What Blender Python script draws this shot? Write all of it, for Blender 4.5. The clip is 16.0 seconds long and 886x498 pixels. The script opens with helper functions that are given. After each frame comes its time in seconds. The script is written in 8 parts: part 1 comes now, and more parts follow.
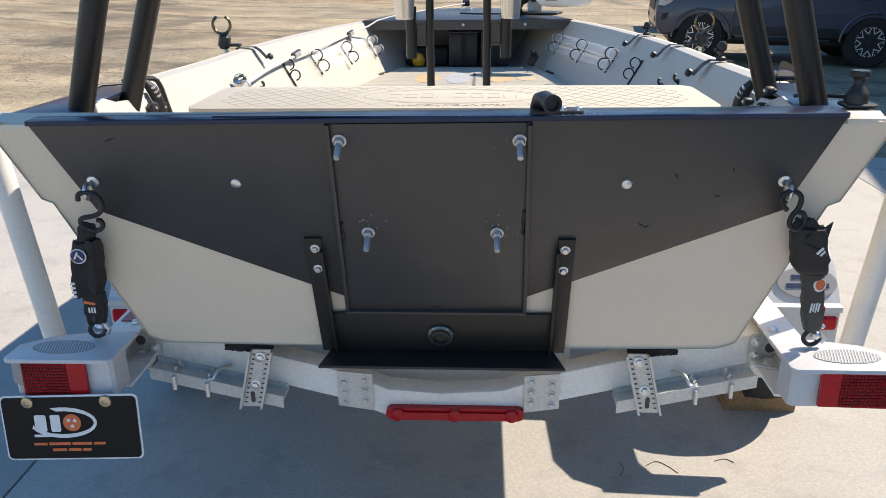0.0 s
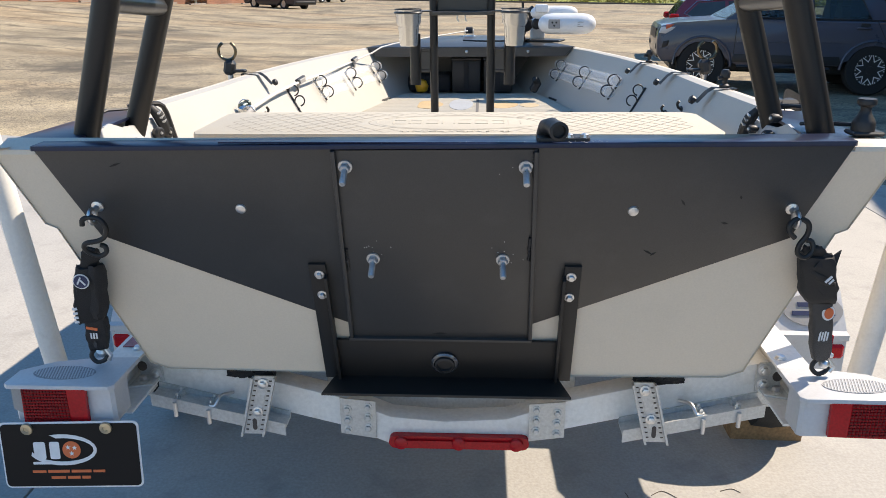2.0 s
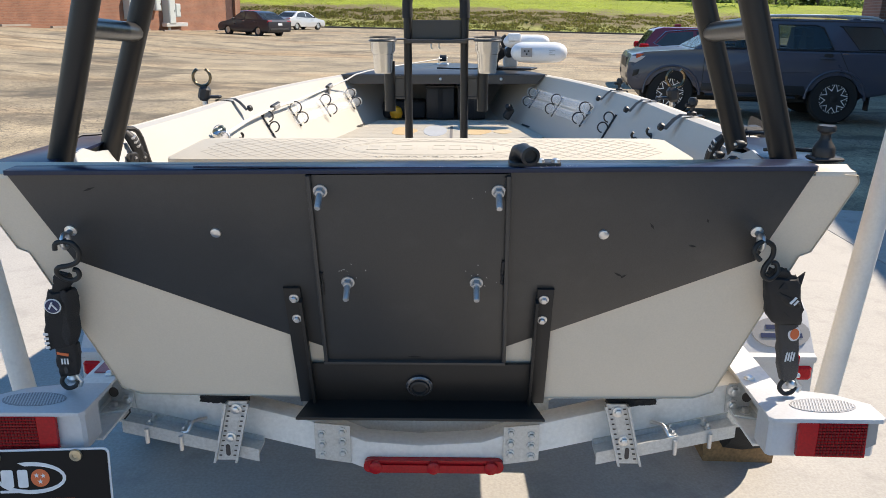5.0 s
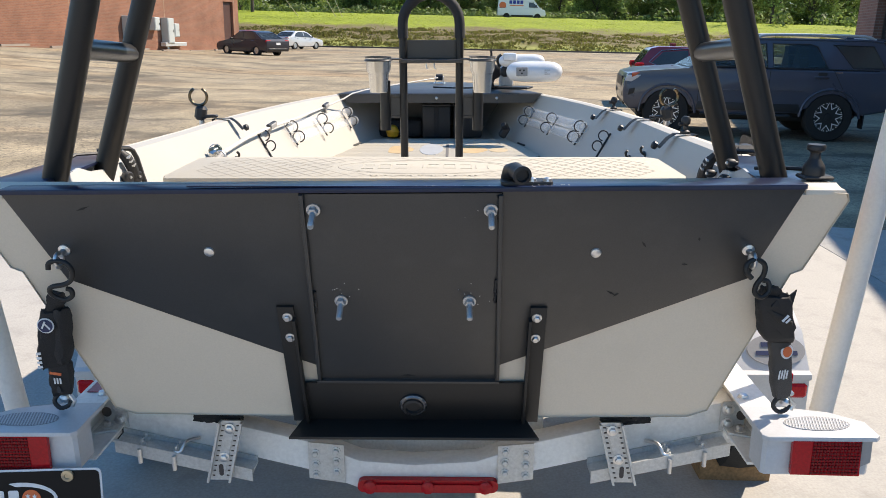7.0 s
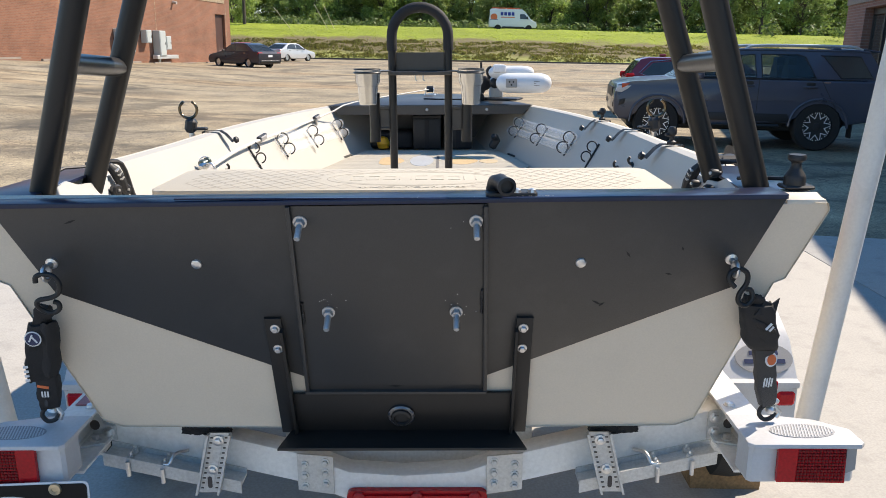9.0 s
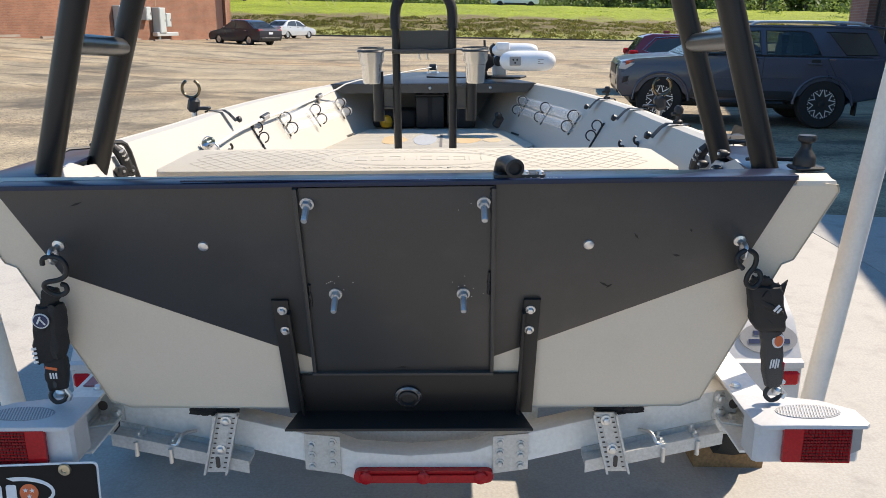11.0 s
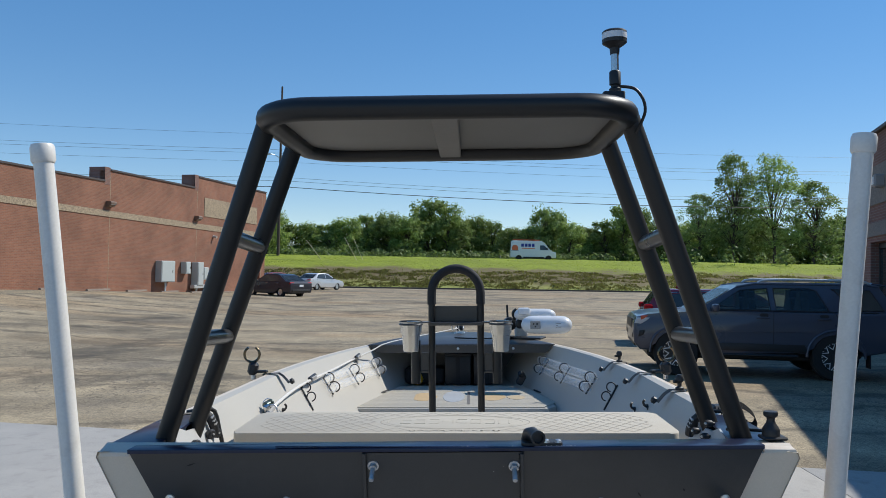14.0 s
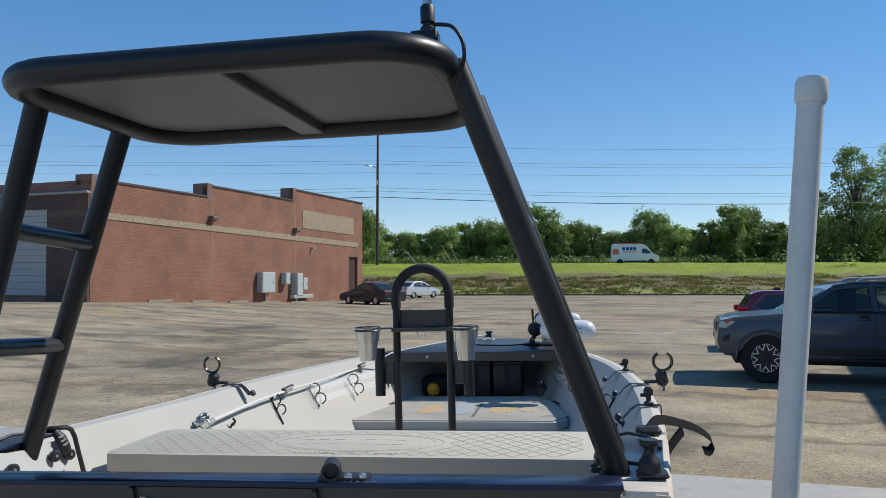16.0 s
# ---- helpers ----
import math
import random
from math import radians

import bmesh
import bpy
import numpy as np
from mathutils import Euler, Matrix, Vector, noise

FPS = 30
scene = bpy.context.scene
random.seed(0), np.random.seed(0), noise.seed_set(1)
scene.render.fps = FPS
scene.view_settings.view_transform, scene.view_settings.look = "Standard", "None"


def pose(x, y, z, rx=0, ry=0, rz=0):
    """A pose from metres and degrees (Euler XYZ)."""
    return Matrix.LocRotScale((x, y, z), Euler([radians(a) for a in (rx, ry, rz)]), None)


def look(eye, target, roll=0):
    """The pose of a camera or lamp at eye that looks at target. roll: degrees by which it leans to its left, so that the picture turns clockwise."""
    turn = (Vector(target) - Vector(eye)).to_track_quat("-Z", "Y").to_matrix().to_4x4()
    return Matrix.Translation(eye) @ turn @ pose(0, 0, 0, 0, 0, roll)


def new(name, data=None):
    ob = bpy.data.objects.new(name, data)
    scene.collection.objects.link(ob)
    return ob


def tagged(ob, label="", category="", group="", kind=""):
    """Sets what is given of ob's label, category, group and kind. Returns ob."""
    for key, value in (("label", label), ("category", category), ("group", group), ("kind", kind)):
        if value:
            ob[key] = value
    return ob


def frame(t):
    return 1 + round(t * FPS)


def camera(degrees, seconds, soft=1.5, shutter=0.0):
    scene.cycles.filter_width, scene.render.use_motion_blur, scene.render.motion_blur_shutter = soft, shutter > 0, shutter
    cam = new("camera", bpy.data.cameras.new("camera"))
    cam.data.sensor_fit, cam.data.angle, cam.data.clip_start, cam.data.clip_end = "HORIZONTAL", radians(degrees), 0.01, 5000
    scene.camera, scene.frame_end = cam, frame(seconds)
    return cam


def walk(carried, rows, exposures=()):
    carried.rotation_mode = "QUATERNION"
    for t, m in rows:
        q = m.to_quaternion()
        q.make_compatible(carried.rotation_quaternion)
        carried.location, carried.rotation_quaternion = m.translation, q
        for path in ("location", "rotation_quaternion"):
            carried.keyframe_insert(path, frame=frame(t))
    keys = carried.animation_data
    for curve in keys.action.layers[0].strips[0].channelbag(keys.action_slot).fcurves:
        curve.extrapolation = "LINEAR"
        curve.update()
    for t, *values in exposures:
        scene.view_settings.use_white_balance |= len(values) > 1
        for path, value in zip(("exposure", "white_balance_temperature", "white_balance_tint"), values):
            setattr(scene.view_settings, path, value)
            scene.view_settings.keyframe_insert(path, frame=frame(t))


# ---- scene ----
# The boat rests on its trailer with a slight list; its own frame is turned against the level world.
BOAT = pose(0, 0, 0, 0, -1.4, 0)
cam = camera(60.0, 16.0, 0.4)
PATH = [
    (0, (0.093, 0.076, 1.621), (-0.003, 1.942, 0.907), -0.7),
    (0.5, (0.088, 0.089, 1.62), (-0.012, 1.959, 0.918), -0.8),
    (1, (0.08, 0.09, 1.62), (-0.022, 1.965, 0.932), -0.8),
    (1.5, (0.079, 0.087, 1.619), (-0.023, 1.969, 0.948), -0.5),
    (2, (0.085, 0.085, 1.621), (-0.015, 1.973, 0.968), -0.5),
    (2.5, (0.085, 0.077, 1.62), (-0.003, 1.969, 0.977), -0.6),
    (3, (0.082, 0.068, 1.62), (0.013, 1.966, 0.992), -0.5),
    (3.5, (0.087, 0.065, 1.62), (0.033, 1.967, 1.003), -0.4),
    (4, (0.081, 0.067, 1.62), (0.035, 1.973, 1.015), -0.2),
    (6.5, (0.097, 0.068, 1.624), (0.07, 1.987, 1.063), -0.1),
    (7, (0.096, 0.064, 1.624), (0.067, 1.988, 1.08), -0.1),
    (7.5, (0.094, 0.062, 1.625), (0.066, 1.99, 1.096), -0.0),
    (8, (0.093, 0.058, 1.627), (0.067, 1.991, 1.112), -0.1),
    (8.5, (0.1, 0.054, 1.631), (0.083, 1.989, 1.123), -0.1),
    (9, (0.109, 0.054, 1.627), (0.098, 1.986, 1.11), -0.3),
    (11.3, (0.098, 0.063, 1.635), (0.082, 1.979, 1.062), -0.4),
    (11.5, (0.096, 0.072, 1.652), (0.08, 2.001, 1.122), -0.3),
    (11.7, (0.088, 0.058, 1.676), (0.074, 2.019, 1.283), 0.4),
    (12, (0.096, 0.052, 1.691), (0.074, 2.039, 1.466), 0.0),
    (12.1, (0.097, 0.041, 1.695), (0.073, 2.033, 1.514), 0.1),
    (12.4, (0.1, 0.014, 1.712), (0.072, 2.014, 1.675), 0.1),
    (12.5, (0.099, 0.002, 1.713), (0.068, 2.001, 1.714), 0.2),
    (12.7, (0.091, -0.034, 1.723), (0.053, 1.963, 1.814), 0.1),
    (13, (0.06, -0.116, 1.728), (0.012, 1.881, 1.841), 0.2),
    (13.2, (0.044, -0.177, 1.728), (-0.015, 1.820, 1.823), 0.2),
    (13.5, (0.031, -0.284, 1.739), (-0.034, 1.714, 1.788), 0.0),
    (14, (0.064, -0.342, 1.755), (-0.004, 1.656, 1.815), -0.4),
    (14.5, (0.195, -0.34, 1.755), (-0.036, 1.644, 1.848), -0.7),
    (15, (0.336, -0.296, 1.747), (0.028, 1.678, 1.839), -0.7),
    (15.5, (0.455, -0.125, 1.72), (0.127, 1.846, 1.805), -0.7),
    (16, (0.647, 0.072, 1.715), (0.314, 2.042, 1.798), -1.5),
]
EXPOSURES = [(0.0, 0.80, 7500, 13), (9.2, 0.80, 7500, 13), (11.5, 0.80, 7450, 13), (12.0, 0.58, 7200, 11.5), (12.6, 0.26, 6800, 10), (13.2, 0.08, 6550, 9), (16.0, 0.02, 6400, 8)]
walk(cam, [(t, BOAT @ look(eye, target, roll)) for t, eye, target, roll in PATH], EXPOSURES)

# ---- daylight ----
SUN = Vector((0.82, 0.45, 1.0)).normalized()
world = bpy.data.worlds.new("sky")
scene.world = world
world.use_nodes = True
wn = world.node_tree.nodes
sky = wn.new("ShaderNodeTexSky")
sky.sky_type, sky.sun_disc = "NISHITA", False
sky.sun_elevation = math.asin(SUN.z)
sky.sun_rotation = math.atan2(SUN.x, SUN.y)
sky.altitude, sky.air_density, sky.dust_density, sky.ozone_density = 1800, 1.0, 0.0, 2.0
wn["Background"].inputs["Strength"].default_value = 0.15
tone = wn.new("ShaderNodeHueSaturation")
tone.inputs["Saturation"].default_value, tone.inputs["Value"].default_value = 1.69, 1.67
tone.inputs["Hue"].default_value = 0.506
even = wn.new("ShaderNodeGamma")
even.inputs["Gamma"].default_value = 0.6
world.node_tree.links.new(sky.outputs[0], even.inputs["Color"])
world.node_tree.links.new(even.outputs[0], tone.inputs["Color"])
world.node_tree.links.new(tone.outputs[0], wn["Background"].inputs["Color"])
lamp = bpy.data.lights.new("sun", "SUN")
lamp.energy, lamp.angle, lamp.color = 4.3, radians(0.53), (1.0, 0.962, 0.90)
sun = new("sun", lamp)
sun.matrix_world = Matrix.Translation((20, 0, 30)) @ SUN.to_track_quat("Z", "Y").to_matrix().to_4x4()

# ---- materials ----
def link(m, a, b):
    m.node_tree.links.new(a, b)


def mat(name, col, rough=0.5, metal=0.0, var=0.12, scale=3.0, fine=60.0, grain=0.06, bump=0.15, dist=0.002, coat=0.0, dirt=None, dirt_amount=0.0, spec=0.5, random_tint=0.0):
    """Paint, metal, stone: two scales of variation in colour, fine relief, uneven gloss."""
    m = bpy.data.materials.new(name)
    m.use_nodes = True
    n = m.node_tree.nodes
    p = n["Principled BSDF"]
    tc = n.new("ShaderNodeTexCoord")
    big = n.new("ShaderNodeTexNoise")
    big.inputs["Scale"].default_value, big.inputs["Detail"].default_value = scale, 5
    small = n.new("ShaderNodeTexNoise")
    small.inputs["Scale"].default_value, small.inputs["Detail"].default_value = fine, 4
    link(m, tc.outputs["Object"], big.inputs["Vector"])
    link(m, tc.outputs["Object"], small.inputs["Vector"])
    mixb = n.new("ShaderNodeMix")
    mixb.data_type = "RGBA"
    mixb.inputs["A"].default_value = (*[c * (1 - var) for c in col], 1)
    mixb.inputs["B"].default_value = (*[min(1, c * (1 + var)) for c in col], 1)
    link(m, big.outputs["Fac"], mixb.inputs["Factor"])
    mixs = n.new("ShaderNodeMix")
    mixs.data_type, mixs.blend_type = "RGBA", "MULTIPLY"
    mixs.inputs["Factor"].default_value = 1
    ramp = n.new("ShaderNodeMapRange")
    ramp.inputs["From Min"].default_value, ramp.inputs["From Max"].default_value = 0.3, 0.7
    ramp.inputs["To Min"].default_value, ramp.inputs["To Max"].default_value = 1 - grain * 2, 1.0
    link(m, small.outputs["Fac"], ramp.inputs["Value"])
    link(m, mixb.outputs["Result"], mixs.inputs["A"])
    link(m, ramp.outputs["Result"], mixs.inputs["B"])
    out = mixs.outputs["Result"]
    if dirt:
        dn = n.new("ShaderNodeTexNoise")
        dn.inputs["Scale"].default_value, dn.inputs["Detail"].default_value, dn.inputs["Roughness"].default_value = scale * 2.3, 8, 0.65
        link(m, tc.outputs["Object"], dn.inputs["Vector"])
        dr = n.new("ShaderNodeMapRange")
        dr.inputs["From Min"].default_value, dr.inputs["From Max"].default_value = 0.52, 0.72
        dr.inputs["To Max"].default_value = dirt_amount
        link(m, dn.outputs["Fac"], dr.inputs["Value"])
        md = n.new("ShaderNodeMix")
        md.data_type = "RGBA"
        md.inputs["B"].default_value = (*dirt, 1)
        link(m, dr.outputs["Result"], md.inputs["Factor"])
        link(m, out, md.inputs["A"])
        out = md.outputs["Result"]
    if random_tint:
        oi = n.new("ShaderNodeObjectInfo")
        hv = n.new("ShaderNodeHueSaturation")
        rr = n.new("ShaderNodeMapRange")
        rr.inputs["To Min"].default_value, rr.inputs["To Max"].default_value = 1 - random_tint, 1 + random_tint
        link(m, oi.outputs["Random"], rr.inputs["Value"])
        link(m, rr.outputs["Result"], hv.inputs["Value"])
        link(m, out, hv.inputs["Color"])
        out = hv.outputs["Color"]
    link(m, out, p.inputs["Base Color"])
    rv = n.new("ShaderNodeMapRange")
    rv.inputs["To Min"].default_value, rv.inputs["To Max"].default_value = max(0.02, rough - 0.08), min(1, rough + 0.08)
    link(m, big.outputs["Fac"], rv.inputs["Value"])
    link(m, rv.outputs["Result"], p.inputs["Roughness"])
    p.inputs["Metallic"].default_value = metal
    p.inputs["Specular IOR Level"].default_value = spec
    p.inputs["Coat Weight"].default_value = coat
    p.inputs["Coat Roughness"].default_value = 0.06
    if bump:
        b = n.new("ShaderNodeBump")
        b.inputs["Strength"].default_value, b.inputs["Distance"].default_value = bump, dist
        link(m, small.outputs["Fac"], b.inputs["Height"])
        link(m, b.outputs["Normal"], p.inputs["Normal"])
    return m


def glass(name, tint, rough=0.02, alpha=1.0):
    m = bpy.data.materials.new(name)
    m.use_nodes = True
    p = m.node_tree.nodes["Principled BSDF"]
    p.inputs["Base Color"].default_value = (*tint, 1)
    p.inputs["Roughness"].default_value = rough
    p.inputs["Transmission Weight"].default_value = 1.0
    p.inputs["IOR"].default_value = 1.45
    p.inputs["Alpha"].default_value = alpha
    return m


def brick(name, c1, c2, mortar, rough=0.9):
    """Running-bond brickwork at true size on walls built along their own x axis."""
    m = bpy.data.materials.new(name)
    m.use_nodes = True
    n = m.node_tree.nodes
    p = n["Principled BSDF"]
    tc = n.new("ShaderNodeTexCoord")
    sep = n.new("ShaderNodeSeparateXYZ")
    com = n.new("ShaderNodeCombineXYZ")
    link(m, tc.outputs["Object"], sep.inputs[0])
    add = n.new("ShaderNodeMath")
    link(m, sep.outputs["X"], add.inputs[0])
    link(m, sep.outputs["Y"], add.inputs[1])
    link(m, add.outputs[0], com.inputs["X"])
    link(m, sep.outputs["Z"], com.inputs["Y"])
    bt = n.new("ShaderNodeTexBrick")
    bt.inputs["Color1"].default_value, bt.inputs["Color2"].default_value, bt.inputs["Mortar"].default_value = (*c1, 1), (*c2, 1), (*mortar, 1)
    bt.inputs["Scale"].default_value = 1.0
    bt.inputs["Brick Width"].default_value, bt.inputs["Row Height"].default_value, bt.inputs["Mortar Size"].default_value = 0.215, 0.075, 0.009
    link(m, com.outputs[0], bt.inputs["Vector"])
    nz = n.new("ShaderNodeTexNoise")
    nz.inputs["Scale"].default_value, nz.inputs["Detail"].default_value = 0.6, 8
    link(m, tc.outputs["Object"], nz.inputs["Vector"])
    mr = n.new("ShaderNodeMapRange")
    mr.inputs["From Min"].default_value, mr.inputs["From Max"].default_value = 0.3, 0.7
    mr.inputs["To Min"].default_value, mr.inputs["To Max"].default_value = 0.78, 1.12
    link(m, nz.outputs["Fac"], mr.inputs["Value"])
    mx = n.new("ShaderNodeMix")
    mx.data_type, mx.blend_type = "RGBA", "MULTIPLY"
    mx.inputs["Factor"].default_value = 1
    link(m, bt.outputs["Color"], mx.inputs["A"])
    link(m, mr.outputs["Result"], mx.inputs["B"])
    link(m, mx.outputs["Result"], p.inputs["Base Color"])
    p.inputs["Roughness"].default_value = rough
    b = n.new("ShaderNodeBump")
    b.inputs["Strength"].default_value, b.inputs["Distance"].default_value = 0.5, 0.006
    b.invert = True
    link(m, bt.outputs["Fac"], b.inputs["Height"])
    link(m, b.outputs["Normal"], p.inputs["Normal"])
    return m


def leafy(name, a, b):
    """Leaves: two greens by island, with a little light coming through."""
    m = bpy.data.materials.new(name)
    m.use_nodes = True
    n = m.node_tree.nodes
    p = n["Principled BSDF"]
    g = n.new("ShaderNodeNewGeometry")
    mx = n.new("ShaderNodeMix")
    mx.data_type = "RGBA"
    mx.inputs["A"].default_value, mx.inputs["B"].default_value = (*a, 1), (*b, 1)
    link(m, g.outputs["Random Per Island"], mx.inputs["Factor"])
    oi = n.new("ShaderNodeObjectInfo")
    hv = n.new("ShaderNodeHueSaturation")
    rr = n.new("ShaderNodeMapRange")
    rr.inputs["To Min"].default_value, rr.inputs["To Max"].default_value = 0.75, 1.2
    link(m, oi.outputs["Random"], rr.inputs["Value"])
    link(m, rr.outputs["Result"], hv.inputs["Value"])
    link(m, mx.outputs["Result"], hv.inputs["Color"])
    link(m, hv.outputs["Color"], p.inputs["Base Color"])
    p.inputs["Roughness"].default_value = 0.6
    tr = n.new("ShaderNodeBsdfTranslucent")
    link(m, hv.outputs["Color"], tr.inputs["Color"])
    ms = n.new("ShaderNodeMixShader")
    ms.inputs[0].default_value = 0.5
    link(m, p.outputs[0], ms.inputs[1])
    link(m, tr.outputs[0], ms.inputs[2])
    link(m, ms.outputs[0], n["Material Output"].inputs["Surface"])
    return m


HULL = mat("hull_paint", (0.70, 0.605, 0.49), 0.5, var=0.03, scale=2, fine=260, grain=0.03, bump=0.12, dist=0.0015, dirt=(0.42, 0.38, 0.32), dirt_amount=0.12)
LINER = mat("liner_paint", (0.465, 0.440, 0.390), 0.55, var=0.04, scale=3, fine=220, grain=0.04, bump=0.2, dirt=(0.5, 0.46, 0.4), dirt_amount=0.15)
FOAM = mat("foam_pad", (0.535, 0.487, 0.40), 0.8, var=0.05, scale=6, fine=300, grain=0.08, bump=0.3, dirt=(0.45, 0.4, 0.33), dirt_amount=0.15)
FOAM_DARK = mat("foam_groove", (0.37, 0.33, 0.27), 0.9, var=0.1, scale=6)
COAT = mat("black_powder_coat", (0.042, 0.039, 0.037), 0.38, spec=0.65, var=0.12, scale=4, fine=420, grain=0.12, bump=0.25, dist=0.0008, dirt=(0.07, 0.065, 0.06), dirt_amount=0.3)
SATIN = mat("black_satin_tube", (0.017, 0.0165, 0.0162), 0.42, spec=0.42, var=0.12, scale=5, fine=500, grain=0.08, bump=0.12, dist=0.0006)
# black plate; the sky it mirrors is put in as a blue base
GLOSS = mat("black_gloss_cap", (0.012, 0.018, 0.050), 0.32, var=0.15, scale=9, fine=90, grain=0.1, bump=0.2, dist=0.001, coat=0.1, spec=0.35)
BLACK = mat("black_plastic", (0.02, 0.02, 0.021), 0.5, var=0.15, scale=12, fine=300, grain=0.1, bump=0.15)
RUBBER = mat("tyre_rubber", (0.022, 0.022, 0.022), 0.85, var=0.2, scale=8, fine=120, grain=0.15, bump=0.4)
WEB = mat("black_webbing", (0.022, 0.022, 0.024), 0.75, var=0.2, scale=30, fine=700, grain=0.25, bump=0.6)
PANEL = mat("grey_panel", (0.33, 0.32, 0.31), 0.55, var=0.05, scale=3, fine=200, grain=0.04)
STEEL = mat("stainless", (0.72, 0.72, 0.72), 0.36, metal=1, var=0.06, scale=20, fine=200, grain=0.05, bump=0.05)
BRUSHED = mat("brushed_steel", (0.62, 0.62, 0.61), 0.24, metal=1, var=0.08, scale=6, fine=400, grain=0.1, bump=0.05)
GALV = mat("galvanised", (0.64, 0.645, 0.63), 0.42, metal=0.45, var=0.10, scale=25, fine=140, grain=0.10, bump=0.1, dirt=(0.36, 0.33, 0.28), dirt_amount=0.25)
ALU = mat("trailer_aluminium", (0.84, 0.83, 0.80), 0.42, metal=0.05, var=0.06, scale=4, fine=90, grain=0.06, bump=0.08, dirt=(0.42, 0.38, 0.32), dirt_amount=0.4)
WHITE = mat("white_gelcoat", (0.74, 0.75, 0.76), 0.28, var=0.03, scale=5, fine=120, grain=0.03, bump=0.05, dirt=(0.5, 0.46, 0.4), dirt_amount=0.15)
HOUSING = mat("grey_white_plastic", (0.56, 0.56, 0.565), 0.34, var=0.04, scale=6, fine=140, grain=0.04, bump=0.06, dirt=(0.40, 0.37, 0.33), dirt_amount=0.2)
PVC = mat("white_pvc", (0.76, 0.73, 0.675), 0.42, var=0.03, scale=6, fine=140, grain=0.04, bump=0.06, dirt=(0.42, 0.38, 0.33), dirt_amount=0.25)
RED = mat("red_lens", (0.50, 0.010, 0.016), 0.22, var=0.1, scale=20, fine=180, grain=0.15, bump=0.2, spec=0.3)
REDDARK = mat("red_reflector", (0.22, 0.006, 0.010), 0.35, var=0.2, scale=40, fine=220, grain=0.3, bump=0.5, spec=0.3)
ORANGE = mat("orange_print", (0.75, 0.16, 0.05), 0.5)
WHITEPRINT = mat("white_print", (0.78, 0.78, 0.78), 0.5)
BLUEPRINT = mat("navy_print", (0.02, 0.03, 0.09), 0.5)
WOOD = mat("sawn_timber", (0.30, 0.17, 0.075), 0.75, var=0.35, scale=14, fine=90, grain=0.2, bump=0.4)
CARPET = mat("bunk_carpet", (0.03, 0.03, 0.032), 0.95, var=0.3, scale=30, fine=500, grain=0.3, bump=0.9)
ROPE = mat("white_rope", (0.75, 0.73, 0.68), 0.7, var=0.1, scale=60, fine=500, grain=0.15, bump=0.5)
YELLOW = mat("yellow_plastic", (0.75, 0.38, 0.02), 0.5)
CLEAR = mat("clear_tube", (0.85, 0.86, 0.86), 0.12, var=0.05, bump=0)
CLEAR.node_tree.nodes["Principled BSDF"].inputs["Alpha"].default_value = 0.22
WINDOW = mat("dark_window", (0.050, 0.056, 0.054), 0.06, var=0.5, scale=1.5, bump=0, spec=0.8)
CONCRETE = mat("smooth_concrete", (0.405, 0.382, 0.346), 0.78, var=0.14, scale=2.6, fine=95, grain=0.10, bump=0.3, dist=0.002, dirt=(0.24, 0.225, 0.205), dirt_amount=0.6)
ROOFING = mat("roof_membrane", (0.35, 0.34, 0.33), 0.9)
COPING = mat("dark_coping", (0.07, 0.055, 0.05), 0.6)
BRICK = brick("red_brick", (0.285, 0.122, 0.070), (0.225, 0.092, 0.054), (0.25, 0.15, 0.103))
BRICKDARK = brick("brown_brick", (0.25, 0.125, 0.095), (0.19, 0.095, 0.074), (0.24, 0.185, 0.16))
# darker copy of the hall brick, with the end's shade in its colour
BRICKSHADE = brick("shaded_brick", (0.125, 0.070, 0.054), (0.095, 0.052, 0.042), (0.12, 0.088, 0.072))
BAND = mat("pale_stone_band", (0.42, 0.325, 0.215), 0.9, var=0.2, scale=7, fine=14, grain=0.25, bump=0.8, dist=0.02)
BARK = mat("bark", (0.11, 0.085, 0.065), 0.9, var=0.3, scale=4, fine=20, grain=0.3, bump=0.8, dist=0.02)
LEAF = leafy("leaves", (0.12, 0.185, 0.045), (0.38, 0.48, 0.12))
# the dimness below the crowns is put into this darker leaf colour
SHADELEAF = leafy("shaded_shrub_leaves", (0.06, 0.10, 0.028), (0.21, 0.28, 0.075))
LEAFPALE = leafy("pale_leaves", (0.16, 0.24, 0.06), (0.38, 0.49, 0.15))
BLADE = leafy("grass_blades", (0.22, 0.30, 0.02), (0.38, 0.43, 0.05))
WEED = leafy("bank_weeds", (0.135, 0.115, 0.040), (0.28, 0.285, 0.070))


# ---- building blocks ----
BASE = {}


def thing(name, base, label, category, group="", kind="", m=None):
    """An Empty at the thing's base; its parts are given in the frame m (the boat's by default)."""
    m = BOAT if m is None else m
    ob = tagged(new(name), label, category, group, kind)
    ob.empty_display_size = 0.05
    ob.matrix_basis = m @ Matrix.Translation(base)
    BASE[ob] = Vector(base)
    return ob


def finish(name, bm, material, angle=35):
    bmesh.ops.recalc_face_normals(bm, faces=bm.faces)
    me = bpy.data.meshes.new(name)
    for f in bm.faces:
        f.smooth = True
    bm.to_mesh(me)
    bm.free()
    me.set_sharp_from_angle(angle=radians(angle))
    if material:
        me.materials.append(material)
    return me


def part(name, bm, material, parent, label="", kind=""):
    base = BASE.get(parent, Vector())
    bm.transform(Matrix.Translation(-base))
    ob = tagged(new(name, finish(name, bm, material)), label, kind=kind)
    ob.parent = parent
    BASE[ob] = base
    return ob


